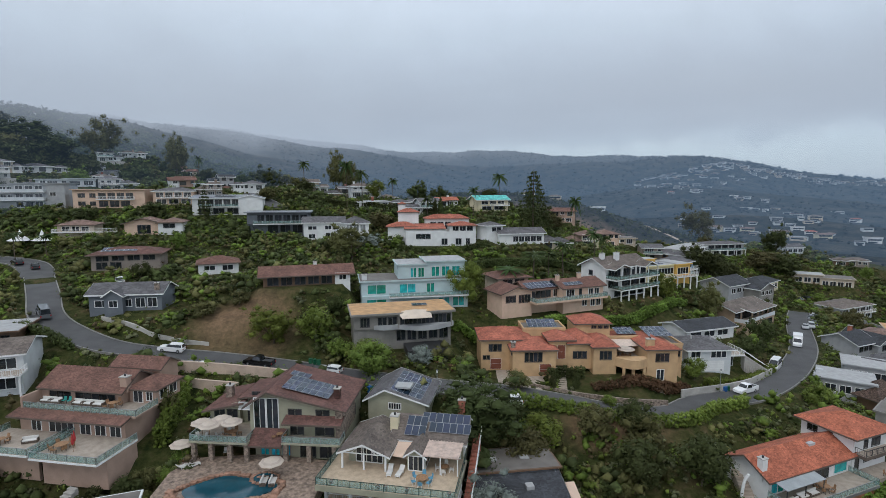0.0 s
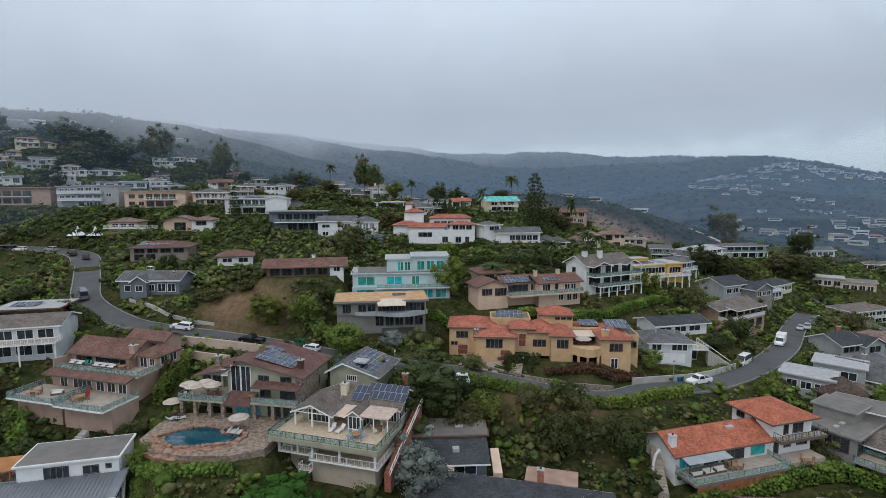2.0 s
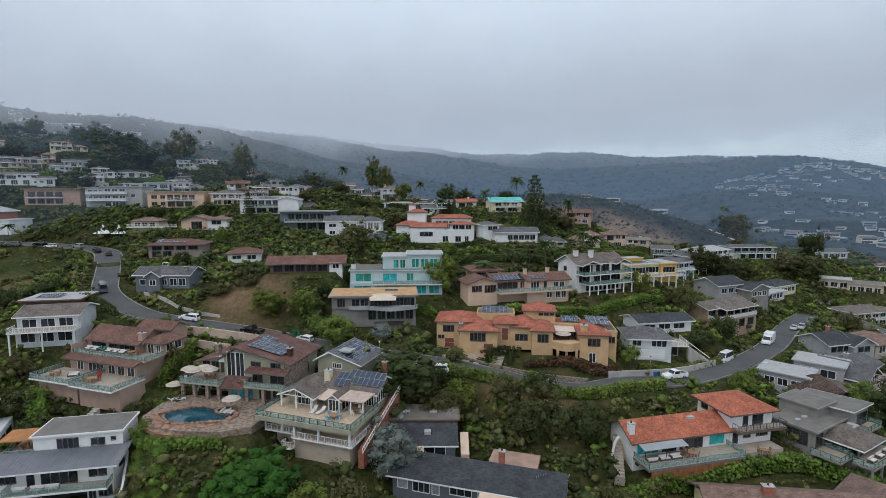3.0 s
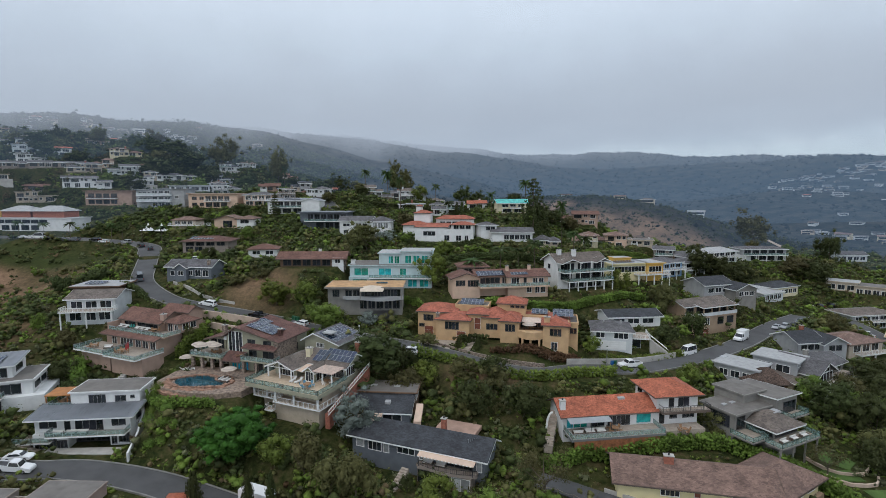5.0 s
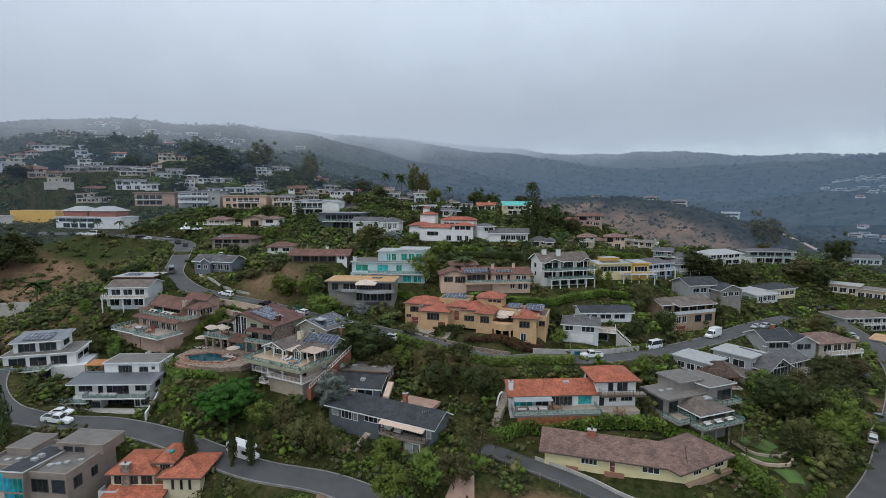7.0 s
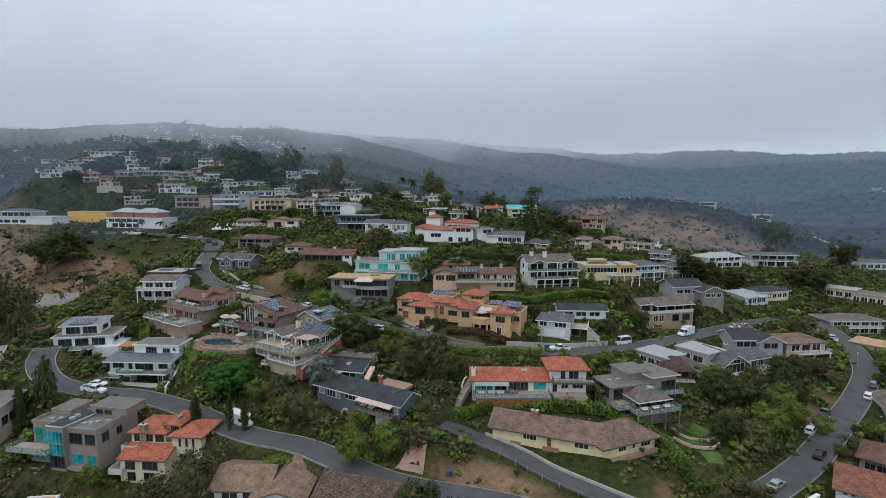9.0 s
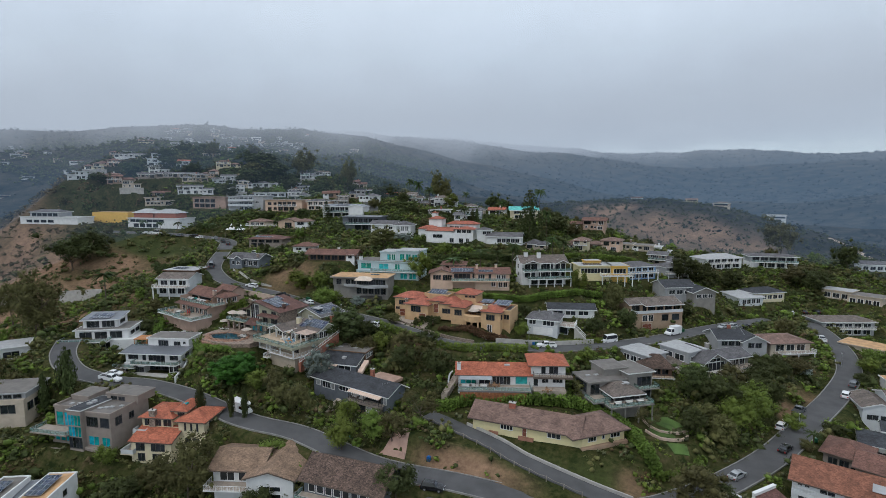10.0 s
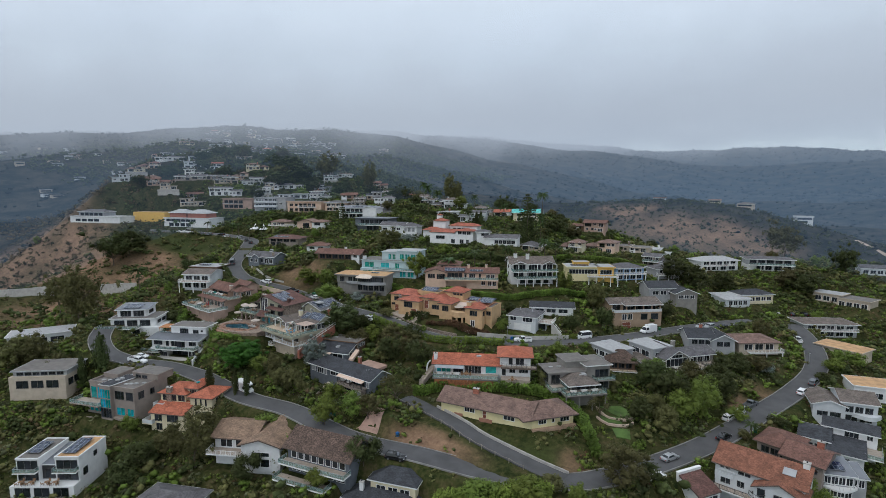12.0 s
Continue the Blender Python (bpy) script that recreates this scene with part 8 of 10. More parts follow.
tree("star_pine", -85.7, 189.5, 14, 6)
tree("euc", -149.7, 299.2, 20, 14)
tree("palm", 43.5, 173.2, 20, 4)
tree("euc", 145.4, 298.7, 22, 22)
tree("round", 170.2, 266.7, 15, 12)
tree("euc", -182.9, 287, 22, 24)
tree("palm", -22.8, 241.1, 12, 5)
tree("palm", -110.9, 241.5, 16, 4)
for x, y, h_, w_ in ((-59, 62.5, 5.5, 6.5), (-53.5, 64.5, 5.0, 6.0), (-48, 66.5, 4.6, 5.5), (-43.5, 68.5, 4.0, 4.5), (-66, 66, 6, 7)):
    tree("dark", x, y, h_, w_)
tree("dark", 5.7, 80.5, 9.0, 15.0)
tree("olive", 12.5, 78.5, 7.5, 9.0)
for x, y, h_, w_ in ((-335, 300, 13, 15), (-352, 322, 11, 14), (-318, 318, 14, 12), (-380, 345, 13, 18), (-300, 300, 10, 13), (-286, 320, 12, 14), (-400, 380, 12, 20), (-262, 300, 11, 12), (-345, 275, 9, 12), (-240, 310, 12, 15), (-420, 400, 14, 17), (-300, 350, 13, 16)):
    tree("dark" if int(x) % 3 else "euc", x, y, h_, w_)
# crowns that stand over the upper houses and along the ridge
for kind, x, y, h_, w_ in (("euc", -154, 309, 22, 15), ("round", -85, 257, 13, 15), ("olive", -77, 262, 10, 12), ("palm", -65, 249, 15, 6), ("euc", -52, 264, 20, 14), ("euc", -45, 258, 16, 12), ("dark", -12, 260, 12, 12), ("dark", -2, 250, 9, 10),
                           ("dark", 38, 214, 10, 12), ("olive", 46, 220, 8, 9), ("round", 20, 226, 9, 9), ("palm", 12, 206, 13, 5), ("palm", -6, 200, 10, 5), ("cypress", -3, 203, 8, 2.4), ("cypress", -1, 204, 8.5, 2.4), ("bright", -30, 236, 8, 9),
                           ("olive", -64, 240, 7, 9), ("dark", -98, 262, 9, 11), ("dark", -112, 252, 8, 10), ("round", -150, 262, 10, 11), ("bright", -160, 232, 9, 10), ("dark", -172, 256, 12, 14), ("dark", -200, 244, 11, 14), ("olive", -212, 262, 12, 14),
                           ("dark", -222, 246, 9, 12), ("dark", -236, 276, 14, 17), ("euc", -246, 300, 18, 18), ("dark", -252, 240, 10, 13), ("bright", -206, 214, 9, 11), ("bright", -268, 222, 8, 11), ("dark", -280, 240, 11, 14), ("dark", -300, 222, 10, 14),
                           ("olive", -292, 265, 11, 14), ("dark", -310, 262, 13, 17), ("dark", -262, 178, 8, 11), ("dark", -280, 184, 8, 12), ("olive", -214, 200, 7, 10), ("dark", -184, 212, 8, 10), ("dark", -126, 186, 6, 9), ("round", -104, 190, 7, 9),
                           ("bright", -110, 214, 7, 9), ("olive", -72, 216, 6, 8), ("dark", -46, 196, 7, 9), ("olive", -22, 190, 7, 10), ("bright", 2, 156, 6, 8), ("palm", 30, 148, 9, 6), ("palm", 48, 166, 12, 6), ("palm", 52, 170, 10, 6),
                           ("palm", -205, 152, 8, 5), ("palm", -192, 154, 8, 5), ("palm", -180, 156, 7.5, 5), ("palm", -168, 158, 8, 5), ("palm", -150, 162, 8, 5), ("palm", -142, 160, 9, 5), ("palm", -128, 156, 9, 5), ("palm", -120, 158, 8, 5)):
    tree(kind, x, y, h_, w_)
# ---- keep-out zones for the wild planting ----
CLEAR = [(-27, 60, 5), (-34, 64, 5), (-6, 60, 4), (3, 60, 3), (-14, 60, 4), (-42, 109, 11), (-36, 105, 8), (-46, 113, 6), (-28, 65, 8), (-20, 64, 6), (15, 98, 5), (60, 52, 7), (72, 50, 6), (82, 50, 6), (46, 44, 5), (95, 82, 5), (40, 96, 4), (30, 96, 3), (-40, 44, 6), (70, 54, 5), (131.5, 121, 4), (127.5, 112.5, 3.5), (124, 103, 3), (88, 56.5, 4.5), (78, 55, 5), (91, 53, 4), (96.5, 75, 3.5), (99.5, 70.5, 3), (118, 77, 5), (94, 80, 5)]
STREETS = np.vstack([np.column_stack([l, np.full(len(l), h)]) for l, h in ROADS])


def blocked(p, grow):
    """Which points lie on streets, buildings or cleared ground; grow: clearance asked for."""
    bad = np.zeros(len(p), bool)
    for i in range(0, len(p), 2000):
        d = np.hypot(p[i:i + 2000, None, 0] - STREETS[None, :, 0], p[i:i + 2000, None, 1] - STREETS[None, :, 1]) - STREETS[None, :, 3]
        bad[i:i + 2000] |= d.min(1) < grow[i:i + 2000] + 0.3
    for name in S:
        (x, y), u, v, w, z, d = footing(name)
        a = (p[:, 0] - x) * u[0] + (p[:, 1] - y) * u[1]
        b = (p[:, 0] - x) * v[0] + (p[:, 1] - y) * v[1]
        bad |= (a > -grow - 0.5) & (a < w + grow + 0.5) & (b > -grow - 1.2) & (b < d + grow + 1.2)
    for x, y, r_ in CLEAR:
        bad |= np.hypot(p[:, 0] - x, p[:, 1] - y) < r_
    return bad


def front_room(p):
    """How much room a plant has before it hides a front: metres of height allowed."""
    room = np.full(len(p), 9.0)
    for name in S:
        (x, y), u, v, w, z, d = footing(name)
        a = (p[:, 0] - x) * u[0] + (p[:, 1] - y) * u[1]
        b = (p[:, 0] - x) * v[0] + (p[:, 1] - y) * v[1]
        hit = (a > -1) & (a < w + 4) & (b < 0) & (b > -16)
        room = np.where(hit, np.minimum(room, 1.5 + DROP.get(name, 0) * 0.7 + np.maximum(0, -b - 1) * 0.34), room)
    return room


HEDGE_LINES = []


def hedge(points, w, h, leaf="hedge", label="clipped green hedge along the slope"):
    """A clipped hedge along x, y points."""
    p = np.array([(x, y, 0) for x, y in points], float)
    line = curve(p, 0.6)
    HEDGE_LINES.append(np.column_stack([line, np.full(len(line), w / 2 + 0.9)]))
    z = heights(line[:, :2])
    c, r_ = [], []
    d = np.gradient(line[:, :2], axis=0)
    d /= np.linalg.norm(d, axis=1)[:, None]
    rows = max(2, int(round(w / 0.75)))
    for k in range(rows):
        o = (k + 0.5) / rows * w - w / 2
        for lev in np.arange(0.3, h, 0.55):
            c.append(np.column_stack([line[:, 0] - d[:, 1] * o, line[:, 1] + d[:, 0] * o, z + lev]))
    c = np.vstack(c)
    c += rng.normal(0, 0.17, c.shape) * np.array([1, 1, 0.55])
    count = min(30 * len(c), 24000)
    v, f = leaves(c, rng.uniform(0.36, 0.58, len(c)), count, 0.09, up=0.9, core=0.72)
    me = foliage("hedge", v, f, count, LEAF[leaf])
    return tagged(new("hedge", me), label, "hedge")


hedge([(96.3, 60.3), (99.3, 63.0), (102.2, 67.0), (104.8, 71.5)], 1.6, 1.6)
hedge([(55, 106.2), (62, 107.6), (70, 112), (76, 117)], 1.6, 1.8)
hedge([(-3.5, 118.5), (10.9, 117.6), (25.3, 119.5), (40.2, 125), (49.8, 131), (60.7, 140), (70.1, 151)], 2.6, 2.4)
hedge([(44, 64.5), (53, 69), (65, 74), (74.5, 78.2), (82.5, 77.0), (88.8, 72.2), (92.6, 65.6), (96, 60.6)], 2.4, 3.0, label="long clipped hedge between the ranch house and the red-roofed house")
hedge([(-84, 101.5), (-76, 98.5), (-69, 94.5)], 1.6, 1.6, "dark", "dark clipped hedge beside the street")
hedge([(-44.5, 87), (-43, 76)], 2.2, 3.4, label="tall clipped hedge between two gardens")
hedge([(-65, 217), (-45, 217), (-23, 213), (-4, 208)], 2.4, 2.6, "dark", "long dark hedge behind the upper houses")
hedge([(-14, 164.5), (0, 164), (14, 165.5)], 1.6, 1.6, "dark", "low hedge below the white villa")
hedge([(-4, 150), (12, 152), (28, 156), (40, 158)], 2.0, 2.2, "dark", "dark hedge on the upper slope")
hedge([(69, 33.4), (77, 34.8), (84, 37.6), (91, 42.2)], 3.6, 2.8, "bright", "tall loose bright green hedge above the street")
hedge([(12, 87.0), (22, 86.6), (31, 85.0), (41, 85.2), (50, 92.0), (58, 96.2)], 1.8, 2.0, "bright", "loose green hedge on the downhill side of the street")
hedge([(50, 172), (58, 182), (70, 196), (84, 210)], 2.2, 2.2)
hedge([(35, 99.2), (42, 100.5), (49, 103.5)], 1.2, 1.3, "rust", "purple-brown planted bank under the villa")
STREETS = np.vstack([STREETS] + HEDGE_LINES)

# garden trees between the houses
cand = np.column_stack([rng.uniform(-300, 200, 4600), rng.uniform(0, 330, 4600)])
hgt = rng.uniform(2.5, 7.5, len(cand))
wid = hgt * rng.uniform(0.7, 1.15, len(cand))
ok = ~blocked(cand, wid * 0.45) & (front_room(cand) > hgt * 0.9)
ok &= ~((cand[:, 0] < -120) & (cand[:, 1] < 150) & (rng.random(len(cand)) < 0.93))
taken = np.array(PLANTED)
count = 0
for (x, y), h, w in zip(cand[ok], hgt[ok], wid[ok]):
    if count >= 165:
        break
    if np.any(np.hypot(taken[:, 0] - x, taken[:, 1] - y) < (taken[:, 2] + w) * 0.36):
        continue
    taken = np.vstack([taken, (x, y, w)])
    kind = rng.choice(["dark", "bright", "olive", "olive", "dark", "bright", "silver", "palm", "cypress"], p=[0.24, 0.2, 0.2, 0.1, 0.1, 0.08, 0.03, 0.02, 0.03])
    if kind == "cypress":
        w = h * 0.25
    if kind == "palm":
        h, w = h * 1.3, 4.0
    tree(kind, x, y, h, w)
    count += 1


def scatter(name, label, n, xr, yr, rlo, rhi, per, size, leaf, dry=None, cluster=4, close=False):
    """A cover of shrubs as one mesh."""
    corner, sides = (r_corner, r_faces) if 0.16 < size < 0.2 else (q_corner * 1.15, q_faces)
    p = np.column_stack([rng.uniform(*xr, n), rng.uniform(*yr, n)])
    r_ = rng.uniform(rlo, rhi, n)
    k = ~blocked(p, r_ * 0.6) & ((front_room(p) > r_ * 1.2) | close)
    if dry is not None:
        k &= ~(dry(p) & (rng.random(n) < 0.72))
    p, r_ = p[k], r_[k]
    z = lie(p)
    c = np.column_stack([p, z + r_ * 0.35])
    count = int(0.7 * per) * len(c)
    spread = rng.normal(size=(len(c) * cluster, 3)) * np.array([0.6, 0.6, 0.36]) * np.repeat(r_, cluster)[:, None]
    c = np.repeat(c, cluster, 0) + spread
    r_ = np.repeat(r_, cluster) * rng.uniform(0.38, 0.75, len(c))
    kernel_v = (c[:, None] + corner[None] * (r_ * 0.64)[:, None, None] * np.array([1, 1, 0.8]) * rng.uniform(0.4, 1.3, (len(c), len(corner), 1))).reshape(-1, 3)
    kernel_f = (np.arange(len(c))[:, None, None] * len(corner) + sides[None]).reshape(-1, 4)
    v, f = leaves(c, r_, count, size, up=0.5, squash=0.8, core=0)
    f = np.vstack([f, kernel_f + len(v)])
    v = np.vstack([v, kernel_v])
    me = foliage(name, v, f, count, LEAF[leaf])
    return tagged(new(name, me), label, "shrubs", kind="stuff")


def bare(p):
    return (p[:, 0] < -115) & (p[:, 1] < 152 - 0.25 * np.abs(p[:, 0] + 160)) | (p[:, 0] < -235)


scatter("garden_shrubs", "mixed green garden shrubs over the slope", 8500, (-130, 200), (-5, 260), 0.5, 1.5, 28, 0.146, "bright", cluster=3)
scatter("grey_shrubs", "grey-green low shrubs over the slope", 6500, (-150, 200), (-5, 270), 0.5, 1.6, 28, 0.151, "grey", dry=bare, cluster=3)
scatter("slope_scrub", "dull olive scrub covering the hillside", 6000, (-240, 210), (-10, 310), 0.6, 1.7, 21, 0.173, "scrub", dry=bare, cluster=3)
scatter("dark_shrubs", "dark evergreen shrubs between the houses", 8000, (-230, 200), (-5, 300), 0.6, 1.9, 28, 0.167, "dark", dry=bare, cluster=3)
scatter("thicket", "tall dark green thicket between the gardens", 3300, (-230, 210), (-5, 330), 1.6, 3.0, 98, 0.194, "dark", dry=bare, cluster=8)
scatter("bright_thicket", "tall bright green bushes in the gardens", 2400, (-150, 200), (-5, 300), 1.3, 2.5, 98, 0.178, "hedge", dry=bare, cluster=8)
scatter("olive_thicket", "tall olive-green bushes and small trees on the slope", 2300, (-230, 210), (-5, 320), 1.5, 2.9, 98, 0.189, "olive", dry=bare, cluster=8)
scatter("summit_thicket", "dark bushes and low trees over the summit", 2600, (-470, -120), (225, 520), 1.5, 4.8, 44, 0.45, "dark", cluster=6)
scatter("ridge_woods", "dark trees along the misty ridge", 2600, (-820, -280), (300, 980), 2.5, 7.0, 26, 0.95, "dark", cluster=5)
scatter("upper_woods", "tall dark trees standing between the upper houses", 420, (-300, 60), (172, 330), 2.2, 3.8, 110, 0.28, "dark", cluster=10)
scatter("verge_shrubs", "low green shrubs along the street gardens", 2400, (85, 200), (15, 190), 0.4, 1.2, 24, 0.14, "hedge", cluster=3)
scatter("bank_scrub", "mixed olive scrub on the banks round the lower houses", 3600, (-115, 150), (-45, 62), 0.5, 1.4, 28, 0.14, "olive", cluster=3)
scatter("upper_thicket", "tall dark bushes and trees among the upper houses", 2300, (-290, 70), (165, 335), 1.2, 2.9, 70, 0.259, "dark", cluster=7, close=True)
scatter("upper_bright_bushes", "bright green bushes between the upper houses", 1000, (-250, 70), (165, 310), 1.0, 2.2, 63, 0.238, "bright", cluster=6, close=True)
scatter("valley_scrub", "dark chaparral on the valley flank below the summit", 4200, (-520, -225), (60, 460), 0.9, 2.6, 16, 0.594, "scrub", cluster=3)
scatter("brown_hill_scrub", "dark bushes dotted over the brown hill", 2600, (-60, 330), (290, 600), 0.9, 3.0, 16, 0.648, "dark", cluster=3)
scatter("rust_shrubs", "rust and purple-brown flowering shrubs", 900, (-130, 185), (0, 250), 0.4, 1.2, 35, 0.14, "rust", cluster=3)


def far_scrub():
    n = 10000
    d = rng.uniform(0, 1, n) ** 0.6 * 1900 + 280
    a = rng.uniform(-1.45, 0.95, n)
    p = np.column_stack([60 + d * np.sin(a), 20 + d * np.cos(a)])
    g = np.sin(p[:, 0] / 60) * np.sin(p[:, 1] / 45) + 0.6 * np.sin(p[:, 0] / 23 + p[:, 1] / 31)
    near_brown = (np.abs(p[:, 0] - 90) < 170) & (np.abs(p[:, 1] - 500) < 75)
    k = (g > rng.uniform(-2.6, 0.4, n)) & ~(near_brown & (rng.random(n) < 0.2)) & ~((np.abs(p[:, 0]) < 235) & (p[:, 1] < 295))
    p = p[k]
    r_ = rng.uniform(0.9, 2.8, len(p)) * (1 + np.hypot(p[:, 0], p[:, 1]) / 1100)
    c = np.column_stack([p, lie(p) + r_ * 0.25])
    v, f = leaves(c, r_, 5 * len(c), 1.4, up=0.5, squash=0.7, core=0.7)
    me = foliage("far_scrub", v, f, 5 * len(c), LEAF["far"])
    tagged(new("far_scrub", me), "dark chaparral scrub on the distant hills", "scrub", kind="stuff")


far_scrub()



# ---- vehicles ----
PAINT = {"white": mat("white_paint", (0.78, 0.78, 0.78), rough=0.25, var=0.03, bump=0, spec=0.6), "black": mat("black_paint", (0.012, 0.012, 0.014), rough=0.2, var=0.05, bump=0, spec=0.6),
         "grey": mat("grey_paint", (0.13, 0.14, 0.15), rough=0.25, var=0.04, bump=0, spec=0.6), "silver": mat("silver_paint", (0.42, 0.43, 0.44), rough=0.3, var=0.04, bump=0, metal=0.4)}
TYRE = mat("tyre_rubber", (0.018, 0.018, 0.018), rough=0.9, var=0.1)
RIM = mat("wheel_rim", (0.35, 0.35, 0.36), rough=0.35, metal=0.7, var=0.05)
LAMP_RED = mat("tail_lamp", (0.35, 0.02, 0.02), rough=0.2, var=0.05, bump=0)
LAMP_CLEAR = mat("head_lamp", (0.6, 0.6, 0.62), rough=0.15, var=0.05, bump=0)
CARS = {}
SHAPES = {  # length, width, roof height, waist, cabin from, to, rear rake, front rake
    "sedan": (4.7, 1.82, 1.45, 0.92, -1.75, 1.05, 0.75, 0.85), "coupe": (4.5, 1.85, 1.3, 0.88, -1.8, 0.9, 1.1, 1.0), "hatch": (4.45, 1.78, 1.5, 0.95, -2.1, 1.1, 0.35, 0.95), "suv": (4.75, 1.92, 1.72, 1.05, -2.25, 0.95, 0.35, 0.7),
    "pickup": (5.8, 2.0, 1.9, 1.12, -0.75, 1.25, 0.2, 0.6), "van": (5.6, 2.05, 2.45, 1.2, -2.7, 1.9, 0.15, 0.9), "box": (6.2, 2.2, 2.3, 1.2, 0.6, 2.3, 0.1, 0.5), "camper": (6.4, 2.2, 2.0, 1.15, 0.4, 2.2, 0.1, 0.6)}


def profile(name, pts, half, inset, material, parent):
    """A side outline drawn across the width; inset narrows points that are higher up."""
    n = len(pts)
    v = [(x, -half + i, z) for (x, z), i in zip(pts, inset)] + [(x, half - i, z) for (x, z), i in zip(pts, inset)]
    f = [tuple(range(n)), tuple(range(2 * n - 1, n - 1, -1))] + [((i + 1) % n, i, n + i, n + (i + 1) % n) for i in range(n)]
    return solid(name, v, f, material, parent)


def make_car(kind, colour):
    ln, wd, top, waist, c0, c1, rr, rf = SHAPES[kind]
    e = empty({"pickup": "pickup_truck", "van": "van", "box": "box_van", "camper": "camper_truck"}.get(kind, "car"), Matrix.Identity(4))
    h, w = ln / 2, wd / 2
    hood = waist - 0.12
    if kind in ("pickup", "camper", "box"):
        pts = [(-h, 0.45), (-h, waist - 0.02), (c0, waist), (c1, waist), (h - 0.25, hood), (h, hood - 0.25), (h, 0.35), (h - 0.2, 0.28), (-h + 0.2, 0.28)]
    else:
        pts = [(-h, 0.5), (-h + 0.08, waist - 0.08), (-h + 0.35, waist), (c1, waist), (h - 0.35, hood), (h, hood - 0.28), (h, 0.38), (h - 0.2, 0.25), (-h + 0.2, 0.25)]
    body = profile("body", pts, w, [0.05] * len(pts), PAINT[colour], e)
    cab = [(c0, waist - 0.01), (c0 + rr, top - 0.05), (c0 + rr + 0.25, top), (c1 - rf - 0.2, top), (c1 - rf, top - 0.05), (c1 + 0.05, waist - 0.01)]
    cabin = profile("cabin", cab, w, [0.07, 0.24, 0.28, 0.28, 0.24, 0.07], PAINT[colour], e)
    zt = top - 0.14
    k = (zt - waist) / (top - waist)
    for s in (-1, 1):
        v = [(c0 + rr * 0.25 + 0.12, s * (w - 0.085), waist + 0.06), (c1 - 0.12, s * (w - 0.085), waist + 0.06), (c1 - rf * k - 0.06, s * (w - 0.235), zt), (c0 + rr * k + 0.12, s * (w - 0.235), zt)]
        v += [(x, y + s * 0.02, z + 0.01) for x, y, z in v]
        solid("side_window", v, [(0, 1, 2, 3), (7, 6, 5, 4), (0, 4, 5, 1), (1, 5, 6, 2), (2, 6, 7, 3), (3, 7, 4, 0)], GLASS, cabin)
    for nm, x0, x1 in (("windscreen", c1 - 0.02, c1 - rf * k + 0.0), ("rear_window", c0 + 0.04, c0 + rr * k)):
        o = 0.03 if nm == "windscreen" else -0.03
        v = [(x0 + o, -w + 0.16, waist + 0.08), (x0 + o, w - 0.16, waist + 0.08), (x1 + o, w - 0.3, zt), (x1 + o, -w + 0.3, zt)]
        v += [(x + o * 0.6, y, z + 0.012) for x, y, z in v]
        solid(nm, v, [(0, 1, 2, 3), (7, 6, 5, 4), (0, 4, 5, 1), (1, 5, 6, 2), (2, 6, 7, 3), (3, 7, 4, 0)], GLASS, cabin)
    if kind == "pickup":
        boxes("bed_liner", [(-h + 0.12, -w + 0.2, waist - 0.02, c0 - 0.12, w - 0.2, waist + 0.006)], DARKTRIM, body)
        boxes("bed_rail", [(-h + 0.02, -w + 0.06, waist - 0.02, c0, -w + 0.2, waist + 0.12), (-h + 0.02, w - 0.2, waist - 0.02, c0, w - 0.06, waist + 0.12), (-h + 0.02, -w + 0.2, waist - 0.02, -h + 0.12, w - 0.2, waist + 0.12)], PAINT[colour], body)
    if kind == "box":
        boxes("cargo_box", [(-h, -w, 0.7, c0 + 0.2, w, 2.9)], PAINT[colour], e)
    if kind == "camper":
        profile("camper_shell", [(-h - 0.1, waist), (-h - 0.1, 2.7), (-h + 0.2, 2.85), (c1 - 0.3, 2.85), (c1 + 0.3, 2.5), (c1 + 0.2, 2.08), (c0, 2.05), (c0, waist)], w + 0.05, [0] * 8, PAINT[colour], e)
    for s in (-1, 1):
        boxes("headlight", [(h - 0.1, s * (w - 0.3) - 0.2, hood - 0.3, h + 0.015, s * (w - 0.3) + 0.2, hood - 0.16)], LAMP_CLEAR, body)
        boxes("tail_light", [(-h - 0.015, s * (w - 0.2) - 0.12, waist - 0.4, -h + 0.1, s * (w - 0.2) + 0.12, waist - 0.12)], LAMP_RED, body)
        boxes("mirror", [(c1 - 0.25, s * (w + 0.06) - 0.08, waist + 0.03, c1 - 0.1, s * (w + 0.06) + 0.08, waist + 0.17)], PAINT[colour], body)
    for x in (-h * 0.6, h * 0.62):
        for s in (-1, 1):
            wh = tubes("wheel", [((x, s * (w - 0.22), 0.33), (x, s * (w + 0.01), 0.33), 0.33)], TYRE, e, n=16)
            tubes("rim", [((x, s * (w - 0.05), 0.33), (x, s * (w + 0.03), 0.33), 0.2)], RIM, wh, n=12)
    names = {"pickup": "pickup truck", "van": "tall panel van", "box": "box delivery van", "camper": "truck with a camper shell", "suv": "sport utility car", "hatch": "hatchback car", "coupe": "low coupe car", "sedan": "four-door sedan car"}
    return tagged(e, f"{colour} {names[kind]} parked on the asphalt street", "van" if kind in ("van", "box") else "truck" if kind in ("pickup", "camper") else "car", "parked cars")


